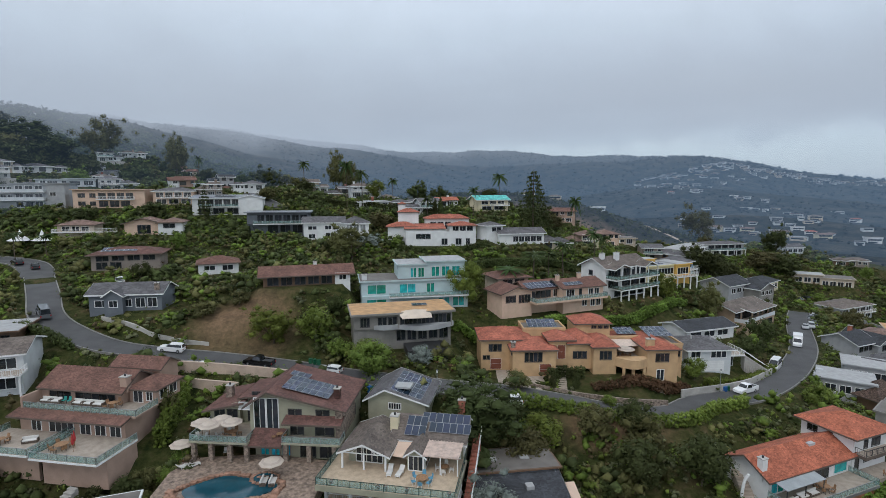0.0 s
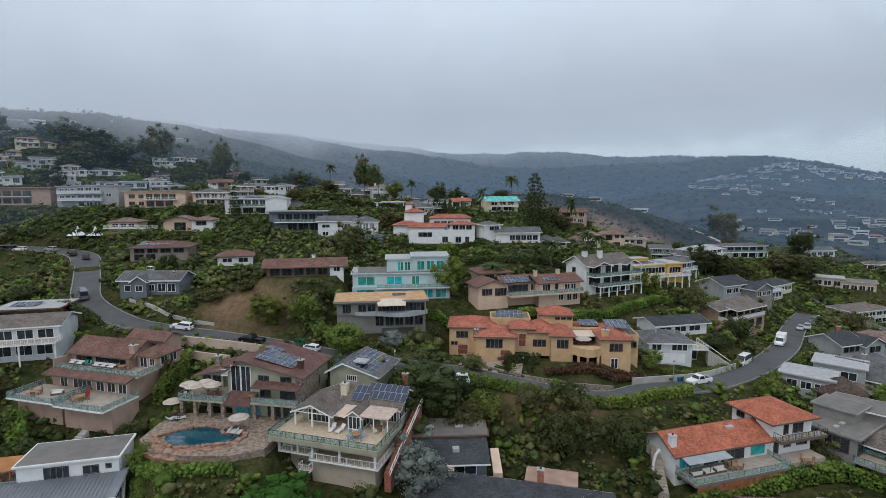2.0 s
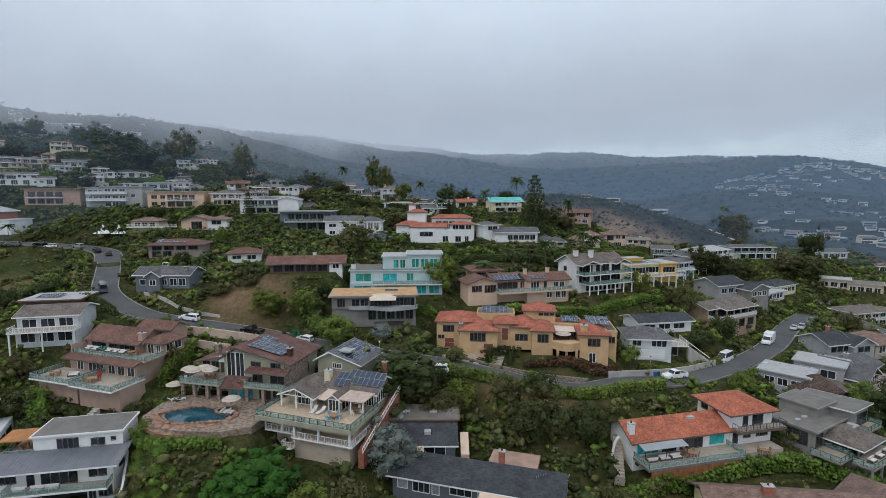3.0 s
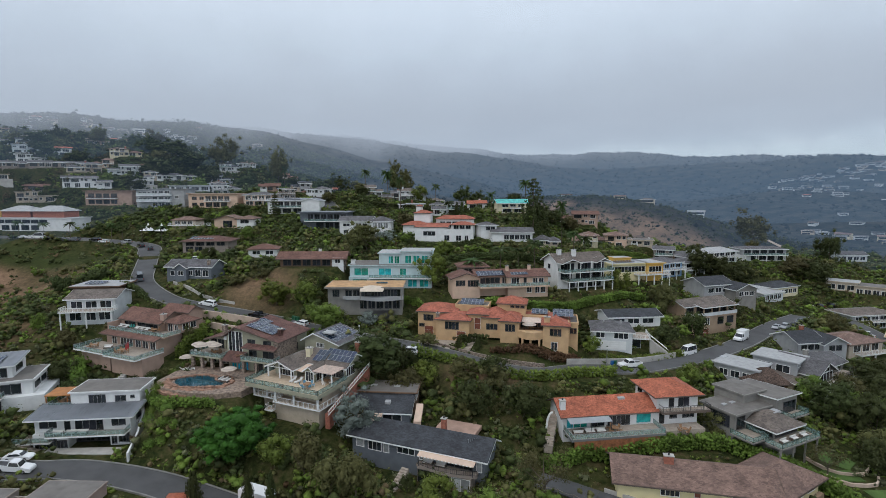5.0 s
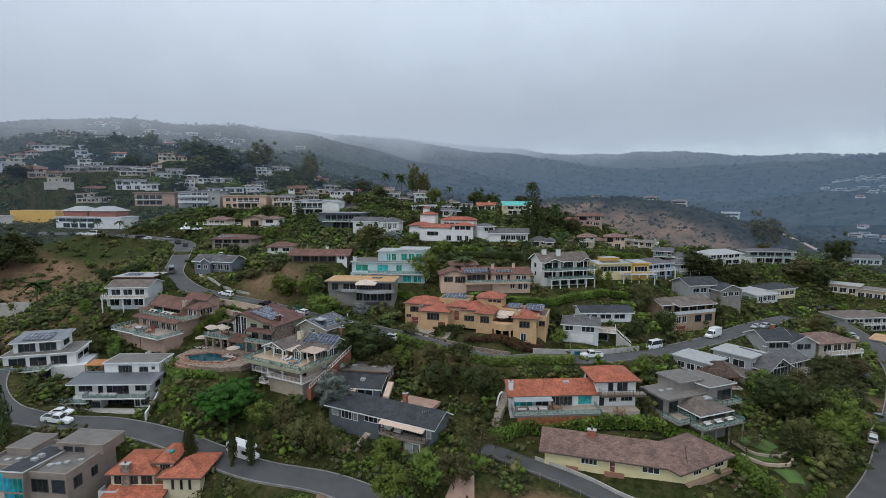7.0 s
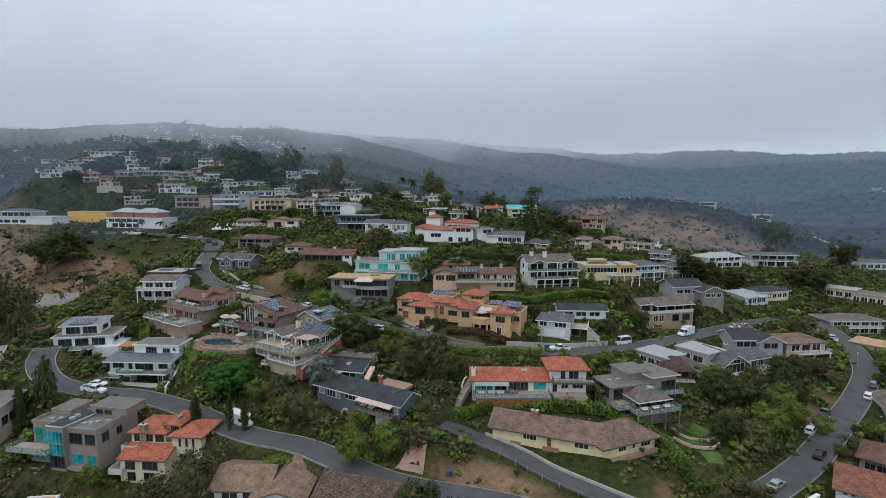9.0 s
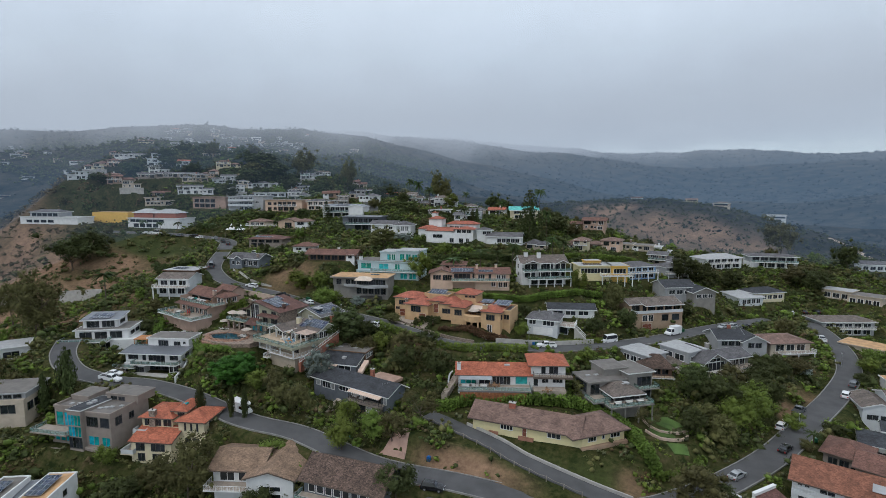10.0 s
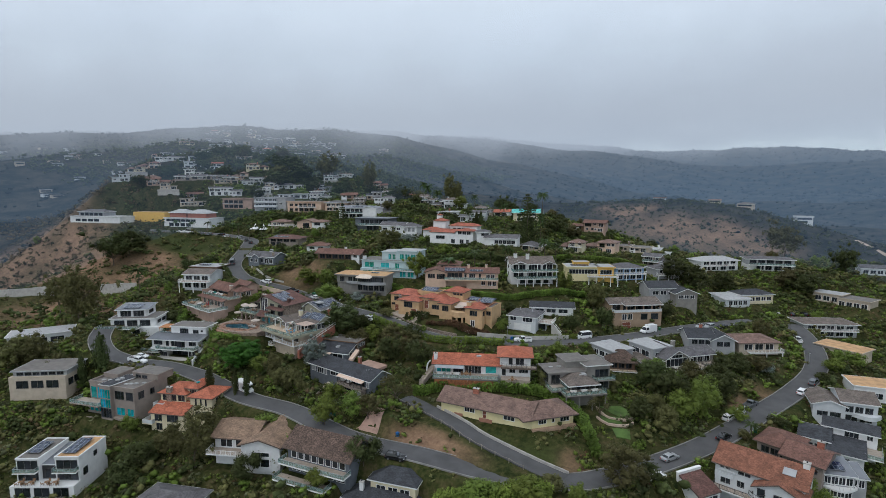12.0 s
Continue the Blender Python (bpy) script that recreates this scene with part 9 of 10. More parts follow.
def car(kind, colour, x, y, yaw):
    z = height(x, y)
    d = 1e9
    for line, half in ROADS:
        k = np.hypot(line[:, 0] - x, line[:, 1] - y)
        if k.min() < half + 0.3 and k.min() < d:
            d, z = k.min(), line[k.argmin(), 2]
    a = radians(yaw)
    c, s = math.cos(a) * 1.4, math.sin(a) * 1.4
    pitch = 0.0
    for line, half in ROADS:
        k = np.hypot(line[:, 0] - x, line[:, 1] - y)
        if k.min() < half + 0.3:
            i = min(max(k.argmin(), 1), len(line) - 2)
            t = line[i + 1] - line[i - 1]
            pitch = -math.degrees(math.atan2(t[2], math.hypot(t[0], t[1]))) * (1 if t[0] * c + t[1] * s > 0 else -1)
    m = pose(x, y, z, 0, 0, yaw) @ pose(0, 0, 0, 0, pitch, 0)
    if (kind, colour) in CARS:
        return copy_thing(CARS[(kind, colour)], m)
    e = make_car(kind, colour)
    e.matrix_world = m
    CARS[(kind, colour)] = e
    return e


car("suv", "white", -53.0, 99.6, -173)
car("pickup", "black", -35.1, 97.1, 170)
car("hatch", "white", -20.9, 94.5, 163)
car("suv", "white", 11.2, 86.1, -176)
car("coupe", "white", -44.9, 93.5, 180)
car("pickup", "white", -80.3, 128.6, 129)
car("van", "grey", -83.7, 107.8, 135)
car("pickup", "white", 61.9, 103.4, -151)
car("van", "white", 77.9, 119.4, -133)
car("box", "white", 96.0, 138.5, -124)
car("suv", "white", 122.6, 98.1, 66)
car("suv", "white", 124.7, 102.6, 66)
car("pickup", "grey", 127.7, 109.3, 66)
car("sedan", "silver", 111.0, 69.0, 57)
car("suv", "white", 109.2, 59.5, 53)
car("sedan", "black", 121.6, 85.4, 64)
car("suv", "white", 141.3, 125.8, 68)
car("suv", "grey", 144.9, 134.8, 69)
car("pickup", "white", 143.7, 172.8, 98)
car("sedan", "white", 129.7, 179.6, -126)
car("suv", "silver", 114.6, 159.7, -122)
car("sedan", "black", 118.8, 164.4, -123)
car("suv", "black", 126.4, 173.8, -125)
car("sedan", "white", 138.6, 203.6, 105)
car("sedan", "black", 144.0, 209.5, 105)
car("suv", "black", 148.8, 212.6, 105)
car("sedan", "white", -47.3, 40.9, 20)
car("pickup", "white", -44.6, 38.0, 23)
car("suv", "black", 56.6, 36.6, 12)
car("camper", "white", 0.1, 42.3, -7)
car("sedan", "white", -183.9, 149.3, -167)
car("sedan", "white", -181.4, 150.7, -167)
car("van", "white", -178.4, 152.1, -168)
car("sedan", "black", -170.3, 150.4, -170)
car("sedan", "grey", -164.7, 151.1, -173)
car("suv", "grey", -159.2, 152.0, -173)
car("suv", "black", -151.0, 154.7, -176)
car("hatch", "white", -145.4, 153.6, 179)
car("suv", "silver", -135.1, 155.1, 165)
car("sedan", "black", -120.8, 147.7, 146)
car("suv", "black", -112.4, 143.4, 132)
car("suv", "black", -120.6, 147.4, 146)
car("sedan", "silver", 85.3, 115.2, -132)
car("sedan", "silver", 111.8, 158.3, -122)
car("suv", "grey", 124.2, 173.6, -125)

# ---- garden and street things ----
CLOTH = mat("parasol_cloth", (0.50, 0.42, 0.35), var=0.08)
CLOTHP = mat("parasol_cloth_pale", (0.42, 0.35, 0.30), var=0.08)
REDCLOTH = mat("red_cloth", (0.35, 0.03, 0.03), var=0.1)
BLUECLOTH = mat("blue_cloth", (0.12, 0.30, 0.42), var=0.1)
WICKER = mat("wicker", (0.12, 0.09, 0.07), var=0.3, scale=4)
TEAK = mat("teak", (0.30, 0.17, 0.09), var=0.2, scale=3)
CUSHION = mat("pale_cushion", (0.62, 0.60, 0.57), var=0.06)
TEALCUSH = mat("teal_cushion", (0.03, 0.25, 0.22), var=0.1)
ROCK = mat("red_rock", (0.30, 0.17, 0.115), var=0.35, scale=1.2, fine=5, bump=0.7)
PINKWALL = mat("pink_stucco_wall", (0.52, 0.40, 0.32), var=0.12)
MADE = {}


def placed(key, make, m, label, category, group=""):
    """One thing of a kind, built once and then copied."""
    if key in MADE:
        return copy_thing(MADE[key], m)
    e = make()
    e.matrix_basis = m
    MADE[key] = tagged(e, label, category, group)
    return e


def make_parasol(cloth, cloth2, r=1.6):
    def build():
        e = empty("parasol", Matrix.Identity(4))
        tubes("pole", [((0, 0, 0), (0, 0, 2.75), 0.035)], TEAK, e)
        boxes("base", [(-0.3, -0.3, 0, 0.3, 0.3, 0.1)], CONC, e)
        n = 8
        ring = [(r * math.cos(2 * math.pi * (i + 0.5) / n), r * math.sin(2 * math.pi * (i + 0.5) / n), 2.15) for i in range(n)]
        mid = [(x * 0.62, y * 0.62, 2.45) for x, y, z in ring]
        top = [(0, 0, 2.75)] + mid + ring
        f = [(0, 1 + i, 1 + (i + 1) % n) for i in range(n)]
        c = slabbed("canopy", top, f + [(1 + i, 9 + i, 9 + (i + 1) % n, 1 + (i + 1) % n) for i in range(n)], 0.04, cloth, e)
        slabbed("trim_band", [(x * 1.005, y * 1.005, z + 0.015) for x, y, z in mid] + [(x * 0.8, y * 0.8, 2.325) for x, y, z in ring], [(i, 8 + i, 8 + (i + 1) % n, (i + 1) % n) for i in range(n)], 0.02, cloth2, c)
        return e
    return build


def parasol(m, r=1.6):
    return placed(("parasol", r), make_parasol(CLOTH, CLOTHP, r), m, "open beige parasol with a darker band", "parasol", "garden parasols")


def make_closed():
    e = empty("parasol", Matrix.Identity(4))
    tubes("pole", [((0, 0, 0), (0, 0, 2.6), 0.035)], TEAK, e)
    tubes("canopy", [((0, 0, 1.1), (0, 0, 1.5), (0.12, 0.22)), ((0, 0, 1.5), (0, 0, 2.65), (0.22, 0.05))], REDCLOTH, e)
    return e


def make_chair(frame_m, seat_m):
    def build():
        e = empty("patio_chair", Matrix.Identity(4))
        boxes("seat", [(-0.26, -0.26, 0.40, 0.26, 0.26, 0.48)], seat_m, e)
        slabbed("backrest", [(-0.26, 0.24, 0.48), (0.26, 0.24, 0.48), (0.24, 0.36, 0.98), (-0.24, 0.36, 0.98)], [(0, 1, 2, 3)], 0.06, seat_m, e)
        for x in (-0.23, 0.23):
            for y in (-0.23, 0.23):
                boxes("leg", [(x - 0.025, y - 0.025, 0, x + 0.025, y + 0.025, 0.4)], frame_m, e)
        return e
    return build


def make_table(r):
    def build():
        e = empty("patio_table", Matrix.Identity(4))
        tubes("tabletop", [((0, 0, 0.7), (0, 0, 0.75), r)], TEAK, e, n=16)
        for i in range(4):
            a = math.pi * (i + 0.5) / 2
            boxes("leg", [(math.cos(a) * r * 0.7 - 0.03, math.sin(a) * r * 0.7 - 0.03, 0, math.cos(a) * r * 0.7 + 0.03, math.sin(a) * r * 0.7 + 0.03, 0.7)], TEAK, e)
        return e
    return build


def dining(m, n=6, r=0.8, frame_m=WICKER, seat_m=TEAK, words="brown woven"):
    placed(("table", r), make_table(r), m, "round teak patio table on the terrace", "table")
    for i in range(n):
        a = 360 * i / n
        placed(("chair", words), make_chair(frame_m, seat_m), m @ pose(0, 0, 0, 0, 0, a) @ pose(0, r + 0.35, 0), f"{words} patio chair at a table", "chair", "patio chairs")


def make_lounger():
    e = empty("sun_lounger", Matrix.Identity(4))
    boxes("frame", [(-0.35, -1.0, 0.22, 0.35, 0.45, 0.30)], TRIM, e)
    boxes("mattress", [(-0.33, -0.98, 0.30, 0.33, 0.45, 0.40)], CUSHION, e)
    slabbed("backrest", [(-0.33, 0.45, 0.40), (0.33, 0.45, 0.40), (0.33, 1.0, 0.85), (-0.33, 1.0, 0.85)], [(0, 1, 2, 3)], 0.1, CUSHION, e)
    for x in (-0.3, 0.3):
        for y in (-0.9, 0.4):
            boxes("leg", [(x - 0.03, y - 0.03, 0, x + 0.03, y + 0.03, 0.22)], TRIM, e)
    return e


def lounger(m):
    return placed("lounger", make_lounger, m, "white cushioned sun lounger by the pool", "lounger", "sun loungers")


def make_sofa():
    e = empty("patio_sofa", Matrix.Identity(4))
    boxes("frame", [(-1.0, -0.4, 0.05, 1.0, 0.4, 0.35)], WICKER, e)
    for x in (-0.97, 0.0):
        boxes("seat_cushion", [(x, -0.38, 0.35, x + 0.97, 0.2, 0.48)], CUSHION, e)
        boxes("back_cushion", [(x, 0.2, 0.35, x + 0.97, 0.38, 0.85)], CUSHION, e)
    for x in (-1.0, 0.9):
        boxes("armrest", [(x, -0.4, 0.35, x + 0.1, 0.4, 0.62)], WICKER, e)
    return e


def sofa(m):
    return placed("sofa", make_sofa, m, "woven patio sofa with pale cushions", "sofa", "patio sofas")


def wall_line(name, pts, h, material, label, thick=0.3, foot=1.2, category="wall", cap=None):
    """A garden wall along x, y, z points."""
    p = np.array(pts, float)
    d = np.gradient(p[:, :2], axis=0)
    d /= np.linalg.norm(d, axis=1)[:, None]
    nrm = np.stack([-d[:, 1], d[:, 0]], 1) * thick / 2
    n = len(p)
    top = [(*(q[:2] + k), q[2] + h) for q, k in zip(p, nrm)] + [(*(q[:2] - k), q[2] + h) for q, k in zip(p, nrm)]
    ob = slabbed(name, top, [(i, n + i, n + i + 1, i + 1) for i in range(n - 1)], h + foot, material, None)
    tagged(ob, label, category)
    if cap:
        top2 = [(*(q[:2] + k * 1.3), q[2] + h + 0.1) for q, k in zip(p, nrm)] + [(*(q[:2] - k * 1.3), q[2] + h + 0.1) for q, k in zip(p, nrm)]
        slabbed("coping", top2, [(i, n + i, n + i + 1, i + 1) for i in range(n - 1)], 0.1, cap, ob)
    return ob


def draped(pts, lift=0.0, step=1.5):
    line = curve([(x, y, 0) for x, y in pts], step)
    line[:, 2] = heights(line[:, :2]) + lift
    return line


def patch(name, pts, lift, material, label, category, thick=0.6, z=None, kind=""):
    """A paved or planted patch from a ring of x, y, laid at one height or along the slope."""
    p = [(x, y, (height(x, y) if z is None else z) + lift) for x, y in pts]
    cx, cy, cz = (sum(q[i] for q in p) / len(p) for i in range(3))
    ring = []
    for (a, b, c), (d, e_, f) in zip(p, p[1:] + p[:1]):
        m = 5
        for k in range(m):
            t = k / m
            x, y = a + (d - a) * t, b + (e_ - b) * t
            ring.append((x, y, (height(x, y) if z is None else z) + lift))
    n = len(ring)
    half = [(cx + (x - cx) * 0.5, cy + (y - cy) * 0.5, 0) for x, y, _ in ring]
    half = [(x, y, (height(x, y) if z is None else z) + lift) for x, y, _ in half]
    ob = slabbed(name, ring + half + [(cx, cy, (height(cx, cy) if z is None else z) + lift)], [(i, (i + 1) % n, n + (i + 1) % n, n + i) for i in range(n)] + [(n + i, n + (i + 1) % n, 2 * n) for i in range(n)], thick, material, None)
    return tagged(ob, label, category, kind=kind)


# pool court
FLAG = mat("flagstones", (0.27, 0.20, 0.155), var=0.4, scale=1.6, fine=3.5, bump=0.5)
patch("pavement", [(-38, 69), (-37.5, 63), (-34, 60), (-28, 58.8), (-21, 59.5), (-16.5, 62), (-16, 72), (-26, 74), (-36, 73)], 0.0, FLAG, "warm brown flagstone court round the pool", "pavement", 3.5, 20.5, "structure")
pool_ring = [(-28 + 5.4 * math.cos(a) * (1 + 0.16 * math.sin(2 * a + 0.6)), 64.8 + 3.0 * math.sin(a) * (1 + 0.14 * math.cos(3 * a)), 20.62) for a in np.linspace(0, 2 * math.pi, 33)[:-1]]
pl = empty("pool", Matrix.Identity(4))
tagged(pl, "dark blue swimming pool with a rock edge and spa", "pool")
slabbed("water", [(x, y, 20.6) for x, y, z in pool_ring] + [(-28, 64.8, 20.6)], [(i, (i + 1) % 32, 32) for i in range(32)], 0.12, WATERM, pl)
spa = [(-24.2 + 1.5 * math.cos(a), 67.2 + 1.1 * math.sin(a), 20.78) for a in np.linspace(0, 2 * math.pi, 17)[:-1]]
slabbed("spa_water", spa + [(-24.2, 67.2, 20.78)], [(i, (i + 1) % 16, 16) for i in range(16)], 0.1, WATERM, pl)
rk = random.Random(3)


def rock(x, y, z, s, parent, material=ROCK):
    g = np.random.default_rng(int(abs(x * 977 + y * 131)) + 1)
    v = q_corner * s * g.uniform(0.75, 1.25, (8, 1)) * np.array([1.2, 1.0, 0.65]) + np.array([x, y, z])
    extra = np.array([[x, y, z + s * 0.62]]) + g.normal(0, 0.05, (1, 3))
    f = [tuple(q) for q in CUBE if q != (4, 5, 6, 7)] + [(4, 5, 8), (5, 6, 8), (6, 7, 8), (7, 4, 8)]
    return solid("rock", [tuple(p) for p in np.vstack([v, extra])], f, material, parent)


for i in range(46):
    a = 2 * math.pi * i / 46
    k = 1.12 if math.sin(a) > -0.2 else 1.22
    x, y = -28 + 5.4 * k * math.cos(a) * (1 + 0.16 * math.sin(2 * a + 0.6)), 64.8 + 3.0 * k * math.sin(a) * (1 + 0.14 * math.cos(3 * a))
    rock(x, y, 20.6, rk.uniform(0.4, 0.7), pl)
    if math.sin(a) < -0.1:
        rock(x * 1.0 + rk.uniform(-0.3, 0.3), y - 0.9, 20.2, rk.uniform(0.6, 1.1), pl)
        rock(x + rk.uniform(-0.5, 0.5), y - 1.9, 19.5, rk.uniform(0.7, 1.2), pl)
for i in range(14):
    a = 2 * math.pi * i / 14
    rock(-24.2 + 1.75 * math.cos(a), 67.2 + 1.35 * math.sin(a), 20.65, 0.38, pl)
for u, v in ((1.3, -0.7), (3.6, 0.6), (5.6, -0.2), (2.8, -1.4)):
    parasol(at("pool", u, v, 3.15, 20 * u))
for u, v, t in ((1.0, -1.5, 30), (2.2, -1.6, -20), (3.8, -0.9, 160), (4.6, 1.0, 200)):
    placed("white_armchair", make_chair(TEAK, CUSHION), at("pool", u, v, 3.15, t), "white cushioned patio armchair under a parasol", "chair", "patio chairs")
dining(at("pool", 5.6, -0.2, 3.15), 5, 0.7)
parasol(at("pool", 13.6, -5.2, 0.1), 1.7)
parasol(at("pool", -1.5, -1.5, 0.1), 1.7)
lounger(at("pool", 0.2, -4.0, 0.05, 140))
lounger(at("pool", 1.3, -3.6, 0.05, 140))
for k in range(2):
    placed("dark_lounger", make_sofa, at("pool", 13.2 + 1.2 * k, -6.8, 0.05, 100), "dark woven daybed beside the pool", "daybed")
    placed("white_armchair", make_chair(TEAK, CUSHION), at("pool", 2.0 + 2.2 * k, 0.2, 0.05, 20), "", "")
dining(at("pool", 12.8, -0.2, 3.15), 3, 0.5)

# terrace house furniture
dining(at("terrace", 1.6, -4.6, 0.15), 5, 0.7)
dining(at("terrace", 11.6, -4.4, 0.15), 6, 0.9)
placed("red_parasol", make_closed, at("terrace", 13.4, -4.0, 0.13), "closed red parasol on the terrace", "parasol")
placed("red_parasol", make_closed, at("terrace", 14.0, -4.9, 0.13), "", "")
sofa(at("terrace", 5.5, -3.5, 0.13, 30))
for u in (2.5, 4.0, 8.2, 9.8, 11.5):
    sofa(at("terrace", u, 2.4, 3.5, 0))
for u in (5.3, 6.2):
    placed("teal_chair", make_chair(WICKER, TEALCUSH), at("terrace", u, 2.6, 3.5), "teal patio chair on the upper terrace", "chair", "patio chairs")
dining(at("terrace", 14.0, 2.5, 3.5), 5, 0.7)
# deck house furniture
dining(at("deck", 11.6, -1.2, 0.04), 6, 0.8, TRIM, BLUECLOTH, "blue woven")
dining(at("deck", 14.0, 2.0, 0.04), 4, 0.6, TRIM, CUSHION, "white")
for u, t in ((6.9, 5), (8.3, -8)):
    placed("green_lounger", make_lounger, at("deck", u, 0.2, 0.04, t), "green slatted lounger on the deck", "lounger")
for u in (0.2, 6.5, 7.4, 10.2, 15.6):
    e = placed("planter", lambda: (lambda q: (tubes("pot", [((0, 0, 0), (0, 0, 0.45), (0.2, 0.28))], BRICK, q), q)[1])(empty("planter", Matrix.Identity(4))), at("deck", u, -3.6, 0.08), "terracotta pot on the deck edge", "pot", "deck pots")
# villa terrace and red-roofed house terrace
parasol(at("villa", 29.6, 2.6, 2.4), 1.9)
dining(at("villa", 29.6, 2.6, 2.4), 6, 0.9)
for u in (2.0, 4.4, 6.6):
    sofa(at("red_low", u, -1.2, 0.14, 180 if u < 4 else 0))
dining(at("red_low", 9.4, -1.0, 0.14), 6, 0.8)
dining(at("red_low", 22.5, -3.0, -0.08), 4, 0.6)
for u in (4.0, 7.0, 10.0):
    sofa(at("grey_modern", u, -0.8, 2.64))
for u in (5.0, 7.5, 9.5):
    sofa(at("white_a", u, -0.9, 3.06))
for u in (12.5, 15.0):
    sofa(at("dark_low", u + 2.5, -0.9, 0.08))
for u in (2.0, 4.5, 8.2, 10.2):
    dining(at("white_c", u, -1.2, 2.85), 3, 0.5)
for u in (2.5, 5.5, 8.5):
    sofa(at("chalet", u, -1.0, 3.25))
dining(at("white_a", 1.8, 7.6, 6.16), 4, 0.6)

# walls and drives
wall_line("garden_wall", [(-58, 91.5, 27.5), (-52, 92.2, 27.2), (-45, 92.6, 26.6), (-40, 92.8, 26.2), (-32, 92.4, 25.6), (-27, 91.6, 25.3)], 1.6, PINKWALL, "pink-beige stucco wall along the street", 0.35, 4.0, cap=PINKWALL)
wall_line("garden_wall", [(-47, 90, 24.8), (-41, 89.5, 24.4), (-36, 89, 24.2)], 1.5, PINKWALL, "stepped pink-beige stucco wall", 0.35, 4.0, cap=PINKWALL)
wall_line("garden_wall", [(-30.5, 47.5, 11.6), (-33.5, 53, 12.6), (-37, 58.5, 14.6), (-41, 64, 16.4), (-47.5, 68.5, 16), (-57, 66, 15.5)], 1.5, WHITE, "white stucco wall stepping down beside the house", 0.35, 3.5)
wall_line("retaining_wall", [(q[0] + 1.0, q[1] + 4.4, q[2]) for q in curve([(46, 95.2, 18.9), (62, 102, 18.2), (73, 110, 18)], 3)], 1.3, CONC, "pale concrete retaining wall beside the street", 0.3, 1.0)
wall_line("retaining_wall", draped([(-72, 108.5), (-62, 105), (-55, 104.2), (-48, 104.8)], 0.2), 0.7, CONC, "low pale wall along the uphill side of the street", 0.3)
wall_line("retaining_wall", [(12, 97.6, 22.8), (18, 96.5, 22), (26, 94.8, 21), (34, 93.6, 20.4), (42, 94.2, 19.8)], 0.5, STONE, "low stone wall along the street", 0.4)
wall_line("retaining_wall", [(28, 97.2, 20.6), (36, 97.6, 20.2), (44, 100, 19.6)], 0.8, STONE, "planted stone terrace wall below the villa", 0.4)
wall_line("cliff_wall", [(-205, 58, 10), (-190, 64, 11), (-172, 74, 13)], 7, CONC, "tall grey concrete retaining wall below the cliff", 0.6, 6)
wall_line("cliff_wall", [(-150, 83, 15), (-140, 86, 16), (-128, 88, 17)], 6, CONC, "grey stained concrete retaining wall on bare earth", 0.6, 6)
patch("driveway", [(10.5, 96.2), (19.5, 94.6), (20.4, 103.5), (11, 106)], 0.1, PAVING, "pale paved driveway of the villa", "driveway", 0.6, None, "structure")
patch("driveway", [(-48, 45.2), (-33.5, 49), (-33, 52), (-48.5, 47.5)], 0.05, CONC, "pale concrete driveway with dark joints", "driveway", 0.6, 11.75, "structure")
ranch_drive = curve(DRIVE, 1.5)
tagged(strip("driveway", ranch_drive, 2.3, -2.3, 0.0, ASPHALT), "dark asphalt driveway of the yellow house", "driveway", kind="structure")
for side, hh, mm, lab in ((2.7, 0.5, CONC, "low pale scalloped edging wall above the drive"),):
    d = np.gradient(ranch_drive[:, :2], axis=0)
    d /= np.linalg.norm(d, axis=1)[:, None]
    e_pts = [(x - dy * side, y + dx * side, z) for (x, y, z), (dx, dy) in zip(ranch_drive, d)]
    wall_line("edging", e_pts[6:], hh, mm, lab, 0.3)
fence = empty("fence", Matrix.Identity(4))
tagged(fence, "weathered wooden post fence with drooping rails along the drive", "fence")
d = np.gradient(ranch_drive[:, :2], axis=0)
d /= np.linalg.norm(d, axis=1)[:, None]
fp = [(x + dy * 2.8, y - dx * 2.8, z) for (x, y, z), (dx, dy) in zip(ranch_drive, d)][:-4:2]
WORNWOOD = mat("weathered_wood", (0.24, 0.20, 0.165), var=0.25)
for p in fp:
    boxes("post", [(p[0] - 0.07, p[1] - 0.07, p[2] - 0.8, p[0] + 0.07, p[1] + 0.07, p[2] + 0.95)], WORNWOOD, fence)
for p, q in zip(fp, fp[1:]):
    m_ = tuple((a + b) / 2 for a, b in zip(p, q))
    tubes("rail", [((p[0], p[1], p[2] + 0.85), (m_[0], m_[1], m_[2] + 0.62), 0.05), ((m_[0], m_[1], m_[2] + 0.62), (q[0], q[1], q[2] + 0.85), 0.05)], WORNWOOD, fence, n=5)
patch("driveway", [(40.5, 42.5), (46.5, 43.2), (44.5, 50), (42, 49.5)], 0.12, mat("rose_paving", (0.36, 0.23, 0.18), var=0.15), "rose paved drive up from the street", "driveway", 0.5, kind="structure")
for ring, z in (([(92, 82), (97, 85), (101, 83), (98, 79)], None), ([(93, 78), (98, 79), (99, 75.5), (95, 75)], None), ([(97.2, 72.6), (101.2, 73.6), (102.0, 70.6), (99.0, 69.0)], None)):
    patch("lawn", ring, 0.15, LAWN, "small green lawn terrace in the garden", "lawn", 0.5, z, "structure")
for pts in ([(91.5, 80.5), (95.5, 77.3), (99.5, 77.6), (102, 81)], [(92.5, 76.5), (96, 73.8), (100.2, 74.6), (101.5, 77)]):
    wall_line("garden_wall", draped(pts, 0.0), 0.6, PINKWALL, "curved pale terrace wall of the garden", 0.35)


